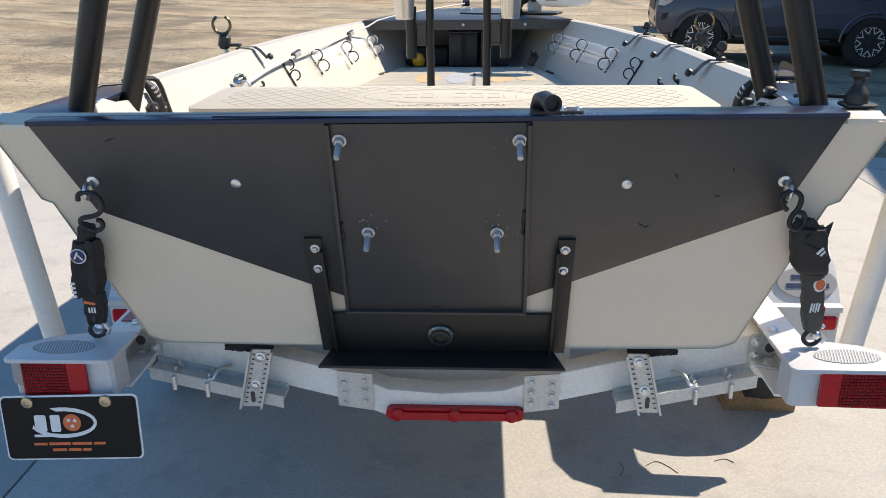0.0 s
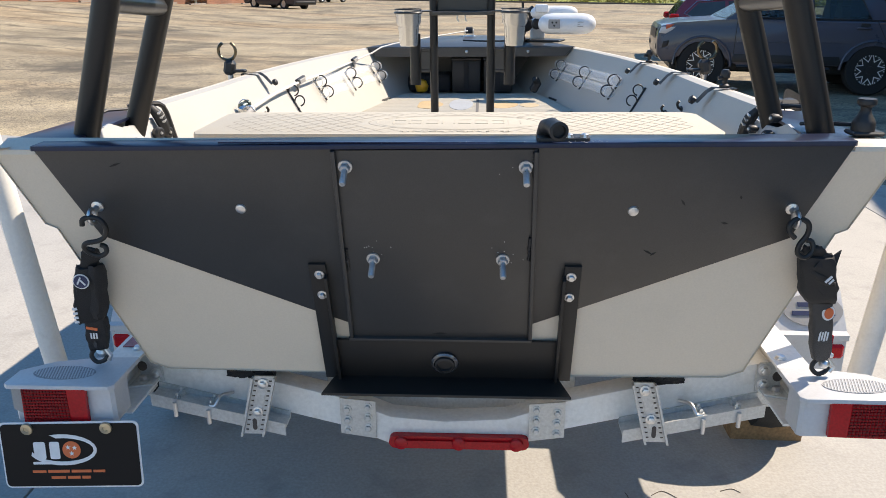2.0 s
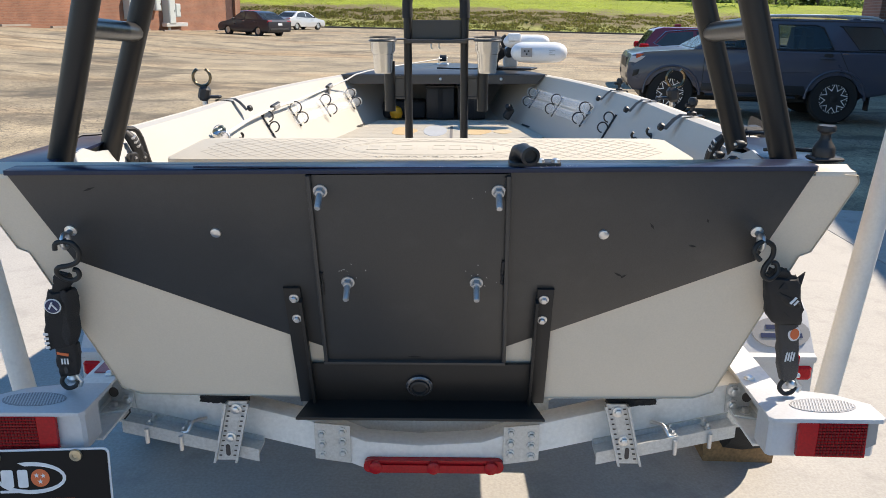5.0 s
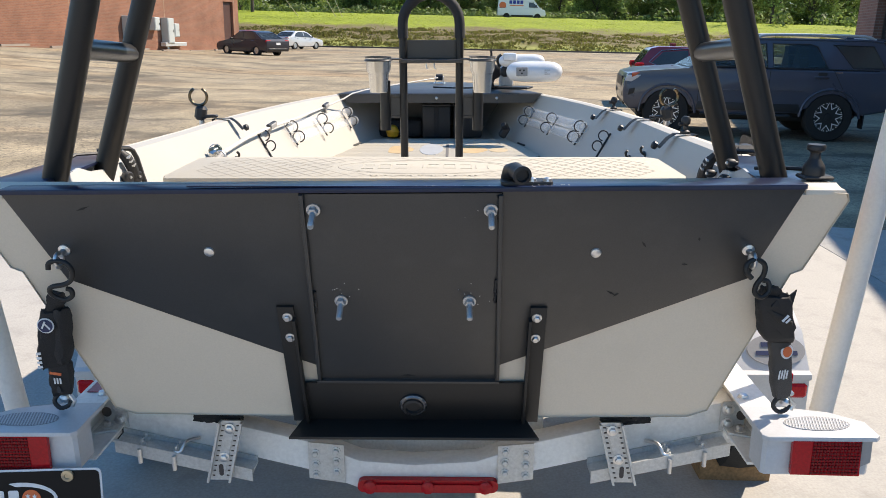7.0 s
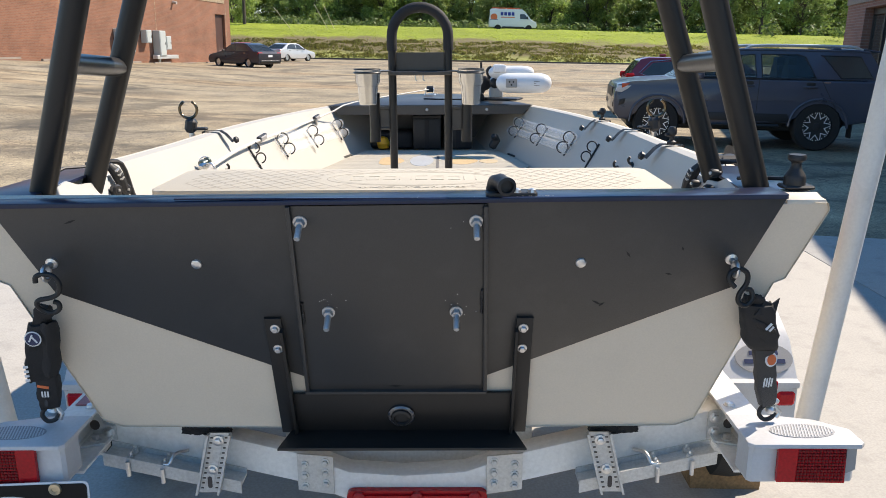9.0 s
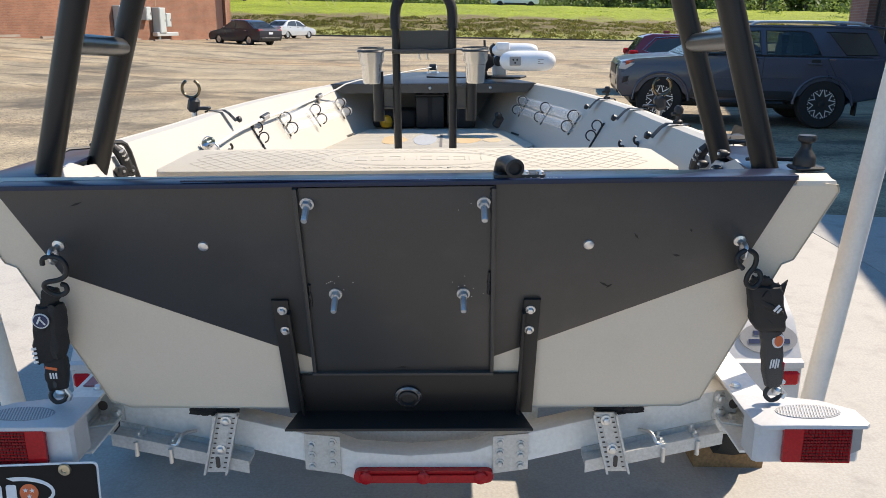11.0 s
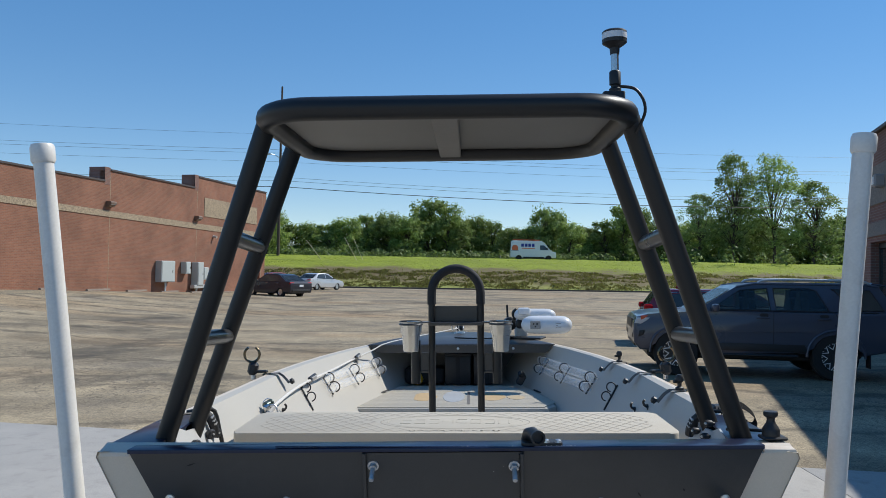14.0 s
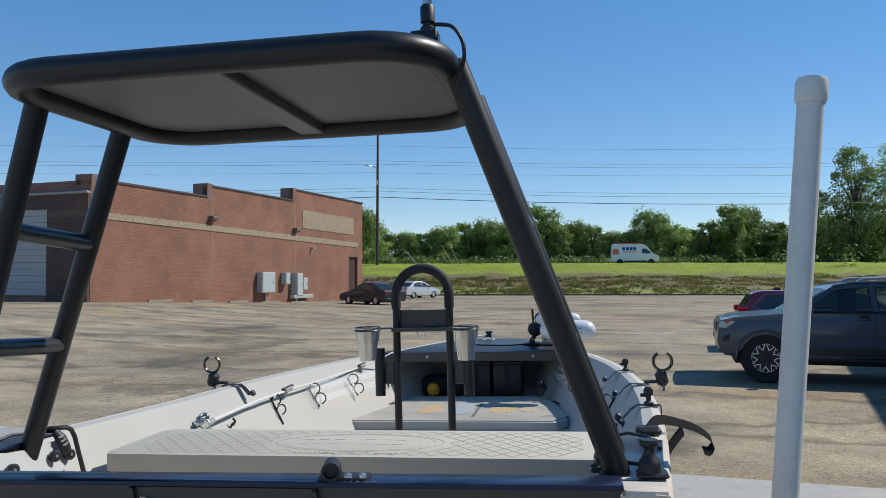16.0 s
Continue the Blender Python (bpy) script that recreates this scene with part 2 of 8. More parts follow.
def solid(name, bm, material, label, category="", kind="structure", m=None):
    ob = tagged(new(name, finish(name, bm, material)), label, category, kind=kind)
    if m is not None:
        ob.matrix_basis = m
    return ob


def B():
    return bmesh.new()


def box(bm, c, s, m=None, bevel=0.0, seg=1):
    """A box with centre c and size s, turned by m about its centre, edges rounded."""
    t = Matrix.Translation(c) @ (m if m else Matrix()) @ Matrix.Diagonal((*s, 1))
    vs = bmesh.ops.create_cube(bm, size=1, matrix=t)["verts"]
    if bevel:
        es = list({e for v in vs for e in v.link_edges})
        bmesh.ops.bevel(bm, geom=es, offset=bevel, segments=seg, affect="EDGES", profile=0.5)
    return bm


def smooth(pts, n=5):
    """A rounded line through the given points."""
    p = [Vector(q) for q in pts]
    p = [p[0] * 2 - p[1]] + p + [p[-1] * 2 - p[-2]]
    out = []
    for a, b, c, d in zip(p, p[1:], p[2:], p[3:]):
        for k in range(n):
            t = k / n
            out.append(0.5 * (2 * b + (c - a) * t + (2 * a - 5 * b + 4 * c - d) * t * t + (3 * b - a - 3 * c + d) * t ** 3))
    return out + [p[-2]]


def ring_loft(bm, rings, closed=True, caps=True):
    """Skin a row of rings of points."""
    rows = [[bm.verts.new(p) for p in r] for r in rings]
    n = len(rows[0])
    for a, b in zip(rows, rows[1:]):
        for i in range(n if closed else n - 1):
            j = (i + 1) % n
            bm.faces.new((a[i], a[j], b[j], b[i]))
    if caps and closed:
        bm.faces.new(rows[0][::-1])
        bm.faces.new(rows[-1])
    return bm


def tube(bm, pts, r, seg=10, closed=False, caps=True, flat=1.0):
    """A round bar along points; r may be a list."""
    pts = [Vector(p) for p in pts]
    n = len(pts)
    rs = r if isinstance(r, (list, tuple)) else [r] * n
    prev = None
    rings = []
    for i, p in enumerate(pts):
        if closed:
            d = pts[(i + 1) % n] - pts[i - 1]
        else:
            d = pts[min(i + 1, n - 1)] - pts[max(i - 1, 0)]
        d.normalize()
        if prev is None:
            u = d.cross(Vector((0, 0, 1)))
            if u.length < 0.1:
                u = d.cross(Vector((0, 1, 0)))
        else:
            u = prev - d * prev.dot(d)
        u.normalize()
        prev = u
        w = d.cross(u)
        rings.append([p + (u * math.cos(a) + w * math.sin(a) * flat) * rs[i] for a in [2 * math.pi * k / seg for k in range(seg)]])
    if closed:
        rows = [[bm.verts.new(p) for p in q] for q in rings]
        for i in range(n):
            a, b = rows[i], rows[(i + 1) % n]
            for k in range(seg):
                bm.faces.new((a[k], a[(k + 1) % seg], b[(k + 1) % seg], b[k]))
        return bm
    return ring_loft(bm, rings, True, caps)


def lathe(bm, prof, m, seg=20, caps=True):
    """Turn a profile of (radius, height) about m's z axis."""
    rings = [[m @ Vector((r * math.cos(a), r * math.sin(a), z)) for a in [2 * math.pi * k / seg for k in range(seg)]] for r, z in prof]
    return ring_loft(bm, rings, True, caps)


def along(p, d):
    """A pose at p whose z axis points along d."""
    return Matrix.Translation(p) @ Vector(d).normalized().to_track_quat("Z", "Y").to_matrix().to_4x4()


def slab(bm, poly, f, a, b, bevel=0.0):
    """A plate: the outline poly (pairs) carried by f(u, v, depth) from depth a to depth b."""
    lo = [bm.verts.new(f(u, v, a)) for u, v in poly]
    hi = [bm.verts.new(f(u, v, b)) for u, v in poly]
    n = len(poly)
    faces = [bm.faces.new(lo[::-1]), bm.faces.new(hi)]
    for i in range(n):
        faces.append(bm.faces.new((lo[i], lo[(i + 1) % n], hi[(i + 1) % n], hi[i])))
    if bevel:
        es = [e for e in faces[1].edges]
        bmesh.ops.bevel(bm, geom=es, offset=bevel, segments=2, affect="EDGES", profile=0.5)
    return bm


def arc(cx, cy, r, a0, a1, n):
    return [(cx + r * math.cos(radians(a0 + (a1 - a0) * i / n)), cy + r * math.sin(radians(a0 + (a1 - a0) * i / n))) for i in range(n + 1)]


def round_rect(x0, y0, x1, y1, r, n=4):
    return arc(x1 - r, y1 - r, r, 0, 90, n) + arc(x0 + r, y1 - r, r, 90, 180, n) + arc(x0 + r, y0 + r, r, 180, 270, n) + arc(x1 - r, y0 + r, r, 270, 360, n)


def lerp(table, t):
    """Straight interpolation in a table of (t, value)."""
    if t <= table[0][0]:
        return table[0][1]
    for (a, va), (b, vb) in zip(table, table[1:]):
        if t <= b:
            return va + (vb - va) * (t - a) / (b - a)
    return table[-1][1]


def bolt(bm, p, d, r=0.008, h=0.006, washer=True):
    """A hex head on a washer."""
    m = along(p, d)
    if washer:
        lathe(bm, [(r * 1.5, 0), (r * 1.5, 0.002), (r * 1.1, 0.003)], m, 14)
    lathe(bm, [(r, 0.003), (r, 0.002 + h), (r * 0.8, 0.003 + h)], m, 6)
    return bm

# ---- ground, lot and bank ----
def rise(x, y):
    """The lot climbs gently towards the far left."""
    a, b = min(1.0, max(0.0, (-x - 9.0) / 10.0)), min(1.0, max(0.0, (52.0 - y) / 19.0))
    return 0.65 * a * b * min(1.0, max(0.0, (y - 6.0) / 10.0))


def asphalt():
    """Worn lot: pale exposed stone, cracks, oil stains and tyre-darkened bands."""
    m = mat("worn_asphalt", (0.515, 0.410, 0.258), 0.85, var=0.14, scale=0.12, fine=55, grain=0.30, bump=0.5, dist=0.005, dirt=(0.20, 0.175, 0.145), dirt_amount=0.5)
    n = m.node_tree.nodes
    p = n["Principled BSDF"]
    col = p.inputs["Base Color"].links[0].from_socket
    tc = n.new("ShaderNodeTexCoord")
    mp = n.new("ShaderNodeMapping")
    mp.inputs["Scale"].default_value = (0.16, 0.42, 1)
    link(m, tc.outputs["Object"], mp.inputs["Vector"])
    nz = n.new("ShaderNodeTexNoise")
    nz.inputs["Scale"].default_value, nz.inputs["Detail"].default_value = 1.0, 9
    link(m, mp.outputs[0], nz.inputs["Vector"])
    mr = n.new("ShaderNodeMapRange")
    mr.inputs["From Min"].default_value, mr.inputs["From Max"].default_value = 0.35, 0.68
    mr.inputs["To Min"].default_value, mr.inputs["To Max"].default_value = 1.10, 0.80
    link(m, nz.outputs["Fac"], mr.inputs["Value"])
    # coarse blotches of worn binder and stray stones
    bl = n.new("ShaderNodeTexNoise")
    bl.inputs["Scale"].default_value, bl.inputs["Detail"].default_value, bl.inputs["Roughness"].default_value = 0.8, 7, 0.66
    link(m, tc.outputs["Object"], bl.inputs["Vector"])
    br = n.new("ShaderNodeMapRange")
    br.inputs["From Min"].default_value, br.inputs["From Max"].default_value = 0.36, 0.64
    br.inputs["To Min"].default_value, br.inputs["To Max"].default_value = 0.70, 1.16
    link(m, bl.outputs["Fac"], br.inputs["Value"])
    pz = n.new("ShaderNodeTexNoise")
    pz.inputs["Scale"].default_value, pz.inputs["Detail"].default_value = 0.16, 3
    link(m, tc.outputs["Object"], pz.inputs["Vector"])
    pr = n.new("ShaderNodeMapRange")
    pr.inputs["From Min"].default_value, pr.inputs["From Max"].default_value = 0.54, 0.60
    pr.inputs["To Min"].default_value, pr.inputs["To Max"].default_value = 1.0, 0.66
    link(m, pz.outputs["Fac"], pr.inputs["Value"])
    mul = n.new("ShaderNodeMath")
    mul.operation = "MULTIPLY"
    link(m, br.outputs["Result"], mul.inputs[0])
    link(m, pr.outputs["Result"], mul.inputs[1])
    mw = n.new("ShaderNodeMix")
    mw.data_type, mw.blend_type = "RGBA", "MULTIPLY"
    mw.inputs["Factor"].default_value = 1
    link(m, col, mw.inputs["A"])
    link(m, mul.outputs[0], mw.inputs["B"])
    col = mw.outputs["Result"]
    mx = n.new("ShaderNodeMix")
    mx.data_type, mx.blend_type = "RGBA", "MULTIPLY"
    mx.inputs["Factor"].default_value = 1
    link(m, col, mx.inputs["A"])
    link(m, mr.outputs["Result"], mx.inputs["B"])
    vor = n.new("ShaderNodeTexVoronoi")
    vor.feature = "DISTANCE_TO_EDGE"
    vor.inputs["Scale"].default_value = 0.33
    wob = n.new("ShaderNodeTexNoise")
    wob.inputs["Scale"].default_value, wob.inputs["Detail"].default_value = 1.6, 6
    link(m, tc.outputs["Object"], wob.inputs["Vector"])
    av = n.new("ShaderNodeMix")
    av.data_type, av.blend_type = "RGBA", "LINEAR_LIGHT"
    av.inputs["Factor"].default_value = 0.5
    link(m, tc.outputs["Object"], av.inputs["A"])
    link(m, wob.outputs["Color"], av.inputs["B"])
    long = n.new("ShaderNodeMapping")
    long.inputs["Scale"].default_value = (0.30, 1.0, 1.0)
    long.inputs["Rotation"].default_value = (0, 0, 0.06)
    link(m, av.outputs["Result"], long.inputs["Vector"])
    link(m, long.outputs[0], vor.inputs["Vector"])
    cr = n.new("ShaderNodeMapRange")
    cr.inputs["From Min"].default_value, cr.inputs["From Max"].default_value = 0.004, 0.055
    cr.inputs["To Min"].default_value, cr.inputs["To Max"].default_value = 0.50, 1.0
    link(m, vor.outputs["Distance"], cr.inputs["Value"])
    m2 = n.new("ShaderNodeMix")
    m2.data_type, m2.blend_type = "RGBA", "MULTIPLY"
    m2.inputs["Factor"].default_value = 1
    link(m, mx.outputs["Result"], m2.inputs["A"])
    link(m, cr.outputs["Result"], m2.inputs["B"])
    # fine net of cracks where the surface has aged most
    net = n.new("ShaderNodeTexVoronoi")
    net.feature = "DISTANCE_TO_EDGE"
    net.inputs["Scale"].default_value = 6.0
    link(m, av.outputs["Result"], net.inputs["Vector"])
    nr = n.new("ShaderNodeMapRange")
    nr.inputs["From Min"].default_value, nr.inputs["From Max"].default_value = 0.012, 0.065
    nr.inputs["To Min"].default_value, nr.inputs["To Max"].default_value = 1.0, 0.0
    link(m, net.outputs["Distance"], nr.inputs["Value"])
    am = n.new("ShaderNodeTexNoise")
    am.inputs["Scale"].default_value, am.inputs["Detail"].default_value = 0.22, 4
    link(m, tc.outputs["Object"], am.inputs["Vector"])
    ar = n.new("ShaderNodeMapRange")
    ar.inputs["From Min"].default_value, ar.inputs["From Max"].default_value = 0.42, 0.62
    ar.inputs["To Min"].default_value, ar.inputs["To Max"].default_value = 0.25, 0.95
    link(m, am.outputs["Fac"], ar.inputs["Value"])
    wear = n.new("ShaderNodeMath")
    wear.operation = "MULTIPLY"
    link(m, nr.outputs["Result"], wear.inputs[0])
    link(m, ar.outputs["Result"], wear.inputs[1])
    m3 = n.new("ShaderNodeMix")
    m3.data_type = "RGBA"
    m3.inputs["B"].default_value = (0.10, 0.08, 0.055, 1)
    link(m, wear.outputs[0], m3.inputs["Factor"])
    link(m, m2.outputs["Result"], m3.inputs["A"])
    st = n.new("ShaderNodeTexVoronoi")
    st.inputs["Scale"].default_value = 48
    link(m, tc.outputs["Object"], st.inputs["Vector"])
    sc = n.new("ShaderNodeSeparateColor")
    link(m, st.outputs["Color"], sc.inputs[0])
    sr = n.new("ShaderNodeMapRange")
    sr.inputs["To Min"].default_value, sr.inputs["To Max"].default_value = 0.78, 1.20
    link(m, sc.outputs[0], sr.inputs["Value"])
    m4 = n.new("ShaderNodeMix")
    m4.data_type, m4.blend_type = "RGBA", "MULTIPLY"
    m4.inputs["Factor"].default_value = 1
    link(m, m3.outputs["Result"], m4.inputs["A"])
    link(m, sr.outputs["Result"], m4.inputs["B"])
    # washed-in clay in broad patches
    clay = n.new("ShaderNodeTexNoise")
    clay.inputs["Scale"].default_value, clay.inputs["Detail"].default_value = 0.55, 8
    link(m, mp.outputs[0], clay.inputs["Vector"])
    kr = n.new("ShaderNodeMapRange")
    kr.inputs["From Min"].default_value, kr.inputs["From Max"].default_value = 0.50, 0.68
    kr.inputs["To Max"].default_value = 0.7
    link(m, clay.outputs["Fac"], kr.inputs["Value"])
    m5 = n.new("ShaderNodeMix")
    m5.data_type, m5.blend_type = "RGBA", "MULTIPLY"
    m5.inputs["B"].default_value = (1.06, 0.86, 0.66, 1)
    link(m, kr.outputs["Result"], m5.inputs["Factor"])
    link(m, m4.outputs["Result"], m5.inputs["A"])
    link(m, m5.outputs["Result"], p.inputs["Base Color"])
    return m


ASPHALT = asphalt()


def ground():
    bm = B()
    xs = [-900, -300, -120, -60, -45, -36, -30, -24, -18, -15, -12, -8, -4, 0, 4, 8, 15, 30, 60, 150, 400, 900]
    ys = [-300, -60, -20, 0, 8, 16, 24, 32, 40, 48, 56, 64, 72, 80, 120, 300, 900, 2500]
    g = [[bm.verts.new((x, y, rise(x, y))) for x in xs] for y in ys]
    for a, b in zip(g, g[1:]):
        for i in range(len(xs) - 1):
            bm.faces.new((a[i], a[i + 1], b[i + 1], b[i]))
    solid("ground", bm, ASPHALT, "worn sunlit asphalt parking lot with cracks and stains", "ground")


def apron():
    """Poured concrete slabs in front of the workshop, with tooled joints."""
    edge = lambda x: 7.3 - 0.135 * x
    f = lambda u, v, d: (u, v, d)
    xs = [-16, -10.4, -5.9, -1.4, 3.1, 7.6, 12]
    root = tagged(new("pavement"), "pale smooth concrete apron under the boat trailer", "pavement", kind="structure")
    for i, (a, b) in enumerate(zip(xs, xs[1:])):
        for lo, hi in ((-9, -1.2), (-1.2, None)):
            bm = B()
            y1 = (edge(a), edge(b)) if hi is None else (hi - 0.004, hi - 0.004)
            slab(bm, [(a + 0.004, lo + 0.004), (b - 0.004, lo + 0.004), (b - 0.004, y1[1]), (a + 0.004, y1[0])], f, -0.1, 0.012, 0.004)
            part("slab", bm, CONCRETE, root)


def bank_height(x, y):
    """Grassed road bank behind the lot."""
    y0 = 74 + 0.22 * (x + 10) * 0.5
    t = (y - y0) / 7.0
    h = 0.0 if t < 0 else 1.8 * min(1, t) ** 0.8
    h += 1.6 * min(1, max(0, (y - y0 - 7) / 9))
    return h


def bank():
    bm = B()
    ys = [66 + i * 0.8 for i in range(9)] + [73.2 + i * 0.35 for i in range(34)] + [85.5 + i for i in range(10)] + [96, 100, 106, 115, 130, 160, 220]
    xs = [-130, -110, -90, -75, -62, -52] + [-45 + i * 0.8 for i in range(126)] + [58, 64, 72, 82, 95, 115, 140, 170]

    def relief(x, y):
        h = bank_height(x, y)
        if h <= 0:
            return -0.1
        k = min(1.0, h / 0.5) * (1.0 if h < 1.7 else 0.35)
        return h + k * (0.22 * noise.noise((x * 0.55, y * 1.0, 0)) + 0.13 * noise.noise((x * 1.7, y * 2.3, 4)) + 0.06 * noise.noise((x * 0.2, y * 0.1, 9)))
    g = [[bm.verts.new((x, y, relief(x, y))) for x in xs] for y in ys]
    for a, b in zip(g, g[1:]):
        for i in range(len(xs) - 1):
            bm.faces.new((a[i], a[i + 1], b[i + 1], b[i]))
    m = mat("bank_grass", (0.28, 0.335, 0.018), 0.9, var=0.3, scale=0.25, fine=4, grain=0.2, bump=0.8, dist=0.1)
    n = m.node_tree.nodes
    p = n["Principled BSDF"]
    col = p.inputs["Base Color"].links[0].from_socket
    tc = n.new("ShaderNodeTexCoord")
    sep = n.new("ShaderNodeSeparateXYZ")
    link(m, tc.outputs["Object"], sep.inputs[0])
    nz = n.new("ShaderNodeTexNoise")
    nz.inputs["Scale"].default_value, nz.inputs["Detail"].default_value = 0.35, 7
    link(m, tc.outputs["Object"], nz.inputs["Vector"])
    ad = n.new("ShaderNodeMath")
    ad.operation = "MULTIPLY_ADD"
    ad.inputs[1].default_value = 1.3
    link(m, nz.outputs["Fac"], ad.inputs[0])
    link(m, sep.outputs["Z"], ad.inputs[2])
    mr = n.new("ShaderNodeMapRange")
    mr.inputs["From Min"].default_value, mr.inputs["From Max"].default_value = 2.55, 2.9
    link(m, ad.outputs[0], mr.inputs["Value"])
    foot = n.new("ShaderNodeMapRange")
    foot.inputs["From Min"].default_value, foot.inputs["From Max"].default_value = 0.9, 1.6
    link(m, ad.outputs[0], foot.inputs["Value"])
    face = n.new("ShaderNodeMix")
    face.data_type = "RGBA"
    face.inputs["A"].default_value, face.inputs["B"].default_value = (0.27, 0.28, 0.065, 1), (0.150, 0.116, 0.050, 1)
    link(m, foot.outputs["Result"], face.inputs["Factor"])
    mx = n.new("ShaderNodeMix")
    mx.data_type = "RGBA"
    link(m, face.outputs["Result"], mx.inputs["A"])
    link(m, mr.outputs["Result"], mx.inputs["Factor"])
    link(m, col, mx.inputs["B"])
    link(m, mx.outputs["Result"], p.inputs["Base Color"])
    solid("bank", bm, m, "grassy road embankment with mown green crest and weedy face", "bank")
    # weeds on the face and tufts on the crest
    rng = random.Random(5)
    for nm, material, count, lo, hi, size, lab in (("weeds", WEED, 70000, 0.1, 9.0, 0.062, "rough brown-green weeds on the bank face"), ("grass", BLADE, 9000, 7.5, 17, 0.03, "bright green grass tufts on the bank crest")):
        vs, fs = [], []
        for i in range(count):
            x = rng.uniform(-60, 62)
            y = 74 + 0.11 * (x + 10) + rng.uniform(lo, hi)
            z = bank_height(x, y)
            if nm == "weeds":
                f = noise.noise((x * 0.35, y * 0.9, 3.0)) + 0.6 * noise.noise((x * 1.3, y * 2.2, 8.0))
                if f < rng.uniform(-0.5, 0.25) or (y - 74 - 0.11 * (x + 10)) > 7.0 + 3.0 * noise.noise((x * 0.22, 1.0, 5.0)):
                    continue
                z += 0.02
                size = 0.075 + 0.07 * max(0.0, f)
            a, h, w = rng.uniform(0, 6.28), size * rng.uniform(0.5, 2.2), size * rng.uniform(0.4, 1.4)
            dx, dy = math.cos(a) * w, math.sin(a) * w * 0.4
            k = len(vs)
            vs += [(x - dx, y - dy, z - 0.05), (x + dx, y + dy, z - 0.05), (x + dx * 0.3 + rng.uniform(-0.1, 0.1), y + dy, z + h), (x - dx * 0.9, y - dy - 0.1, z + h * rng.uniform(0.2, 0.7))]
            fs.append((k, k + 1, k + 2, k + 3))
        me = bpy.data.meshes.new(nm)
        me.from_pydata(vs, [], fs)
        me.materials.append(material)
        tagged(new(nm, me), lab, "grass", kind="stuff")
    # low kerb along the foot of the bank
    bm = B()
    f = lambda u, v, d: Vector((u, 73.8 + 0.11 * (u + 10) + v, d))
    slab(bm, [(-60, 0), (75, 0), (75, 0.3), (-60, 0.3)], f, -0.1, 0.14, 0.02)
    solid("kerb", bm, mat("dark_kerb", (0.10, 0.085, 0.07), 0.9, var=0.25, scale=0.8), "low dark kerb at the foot of the bank", "kerb")


ground()
apron()
bank()


# ---- trees behind the bank ----
def tree_meshes(seed, height, spread, trunk_share, clumps, leaves, size):
    """A trunk with limbs, and a crown of many small leaf blades in uneven clumps."""
    rng = random.Random(seed)
    tb = B()
    top = height * 0.78
    pts = [(0, 0, -0.3)]
    for k in range(1, 6):
        pts.append((rng.uniform(-0.12, 0.12) * k, rng.uniform(-0.12, 0.12) * k, top * k / 5))
    r0 = height * (0.02 if height < 12 else 0.012)
    tube(tb, pts, [r0 * 1.3, r0, r0 * 0.8, r0 * 0.6, r0 * 0.42, r0 * 0.15], 7)
    centres = []
    for c in range(clumps):
        a = rng.uniform(0, 6.283)
        h = height * (trunk_share + (0.97 - trunk_share) * rng.random() ** 0.85)
        k = (h / height - trunk_share) / (1 - trunk_share)
        rad = spread * (0.25 + 0.75 * math.sin(math.pi * min(1, 0.2 + 0.75 * k))) * rng.uniform(0.25, 1.0)
        p = Vector((math.cos(a) * rad, math.sin(a) * rad, h))
        centres.append((p, spread * rng.uniform(0.14, 0.36)))
        if c % 2 == 0:
            s = Vector(pts[min(5, 1 + int(k * 3))])
            mid = (s + p) / 2 + Vector((0, 0, 0.2))
            tube(tb, [s, mid, p], [r0 * 0.35, r0 * 0.22, r0 * 0.06], 5)
    vs, fs = [], []
    for p, r in centres:
        for i in range(leaves):
            d = Vector((rng.gauss(0, 1), rng.gauss(0, 1), rng.gauss(0, 0.75)))
            d = d.normalized() * r * rng.random() ** 0.4
            q = p + d
            n = (d.normalized() + Vector((rng.uniform(-1, 1), rng.uniform(-1, 1), rng.uniform(0, 1.2)))).normalized()
            u = n.orthogonal().normalized()
            u = Matrix.Rotation(rng.uniform(0, 6.28), 3, n) @ u
            w = n.cross(u)
            s = size * rng.uniform(0.5, 1.3)
            k = len(vs)
            vs += [q - u * s, q + w * s * 0.5, q + u * s, q - w * s * 0.5]
            fs.append((k, k + 1, k + 2, k + 3))
    me = bpy.data.meshes.new("crown")
    me.from_pydata([tuple(v) for v in vs], [], fs)
    return finish("trunk", tb, BARK), me


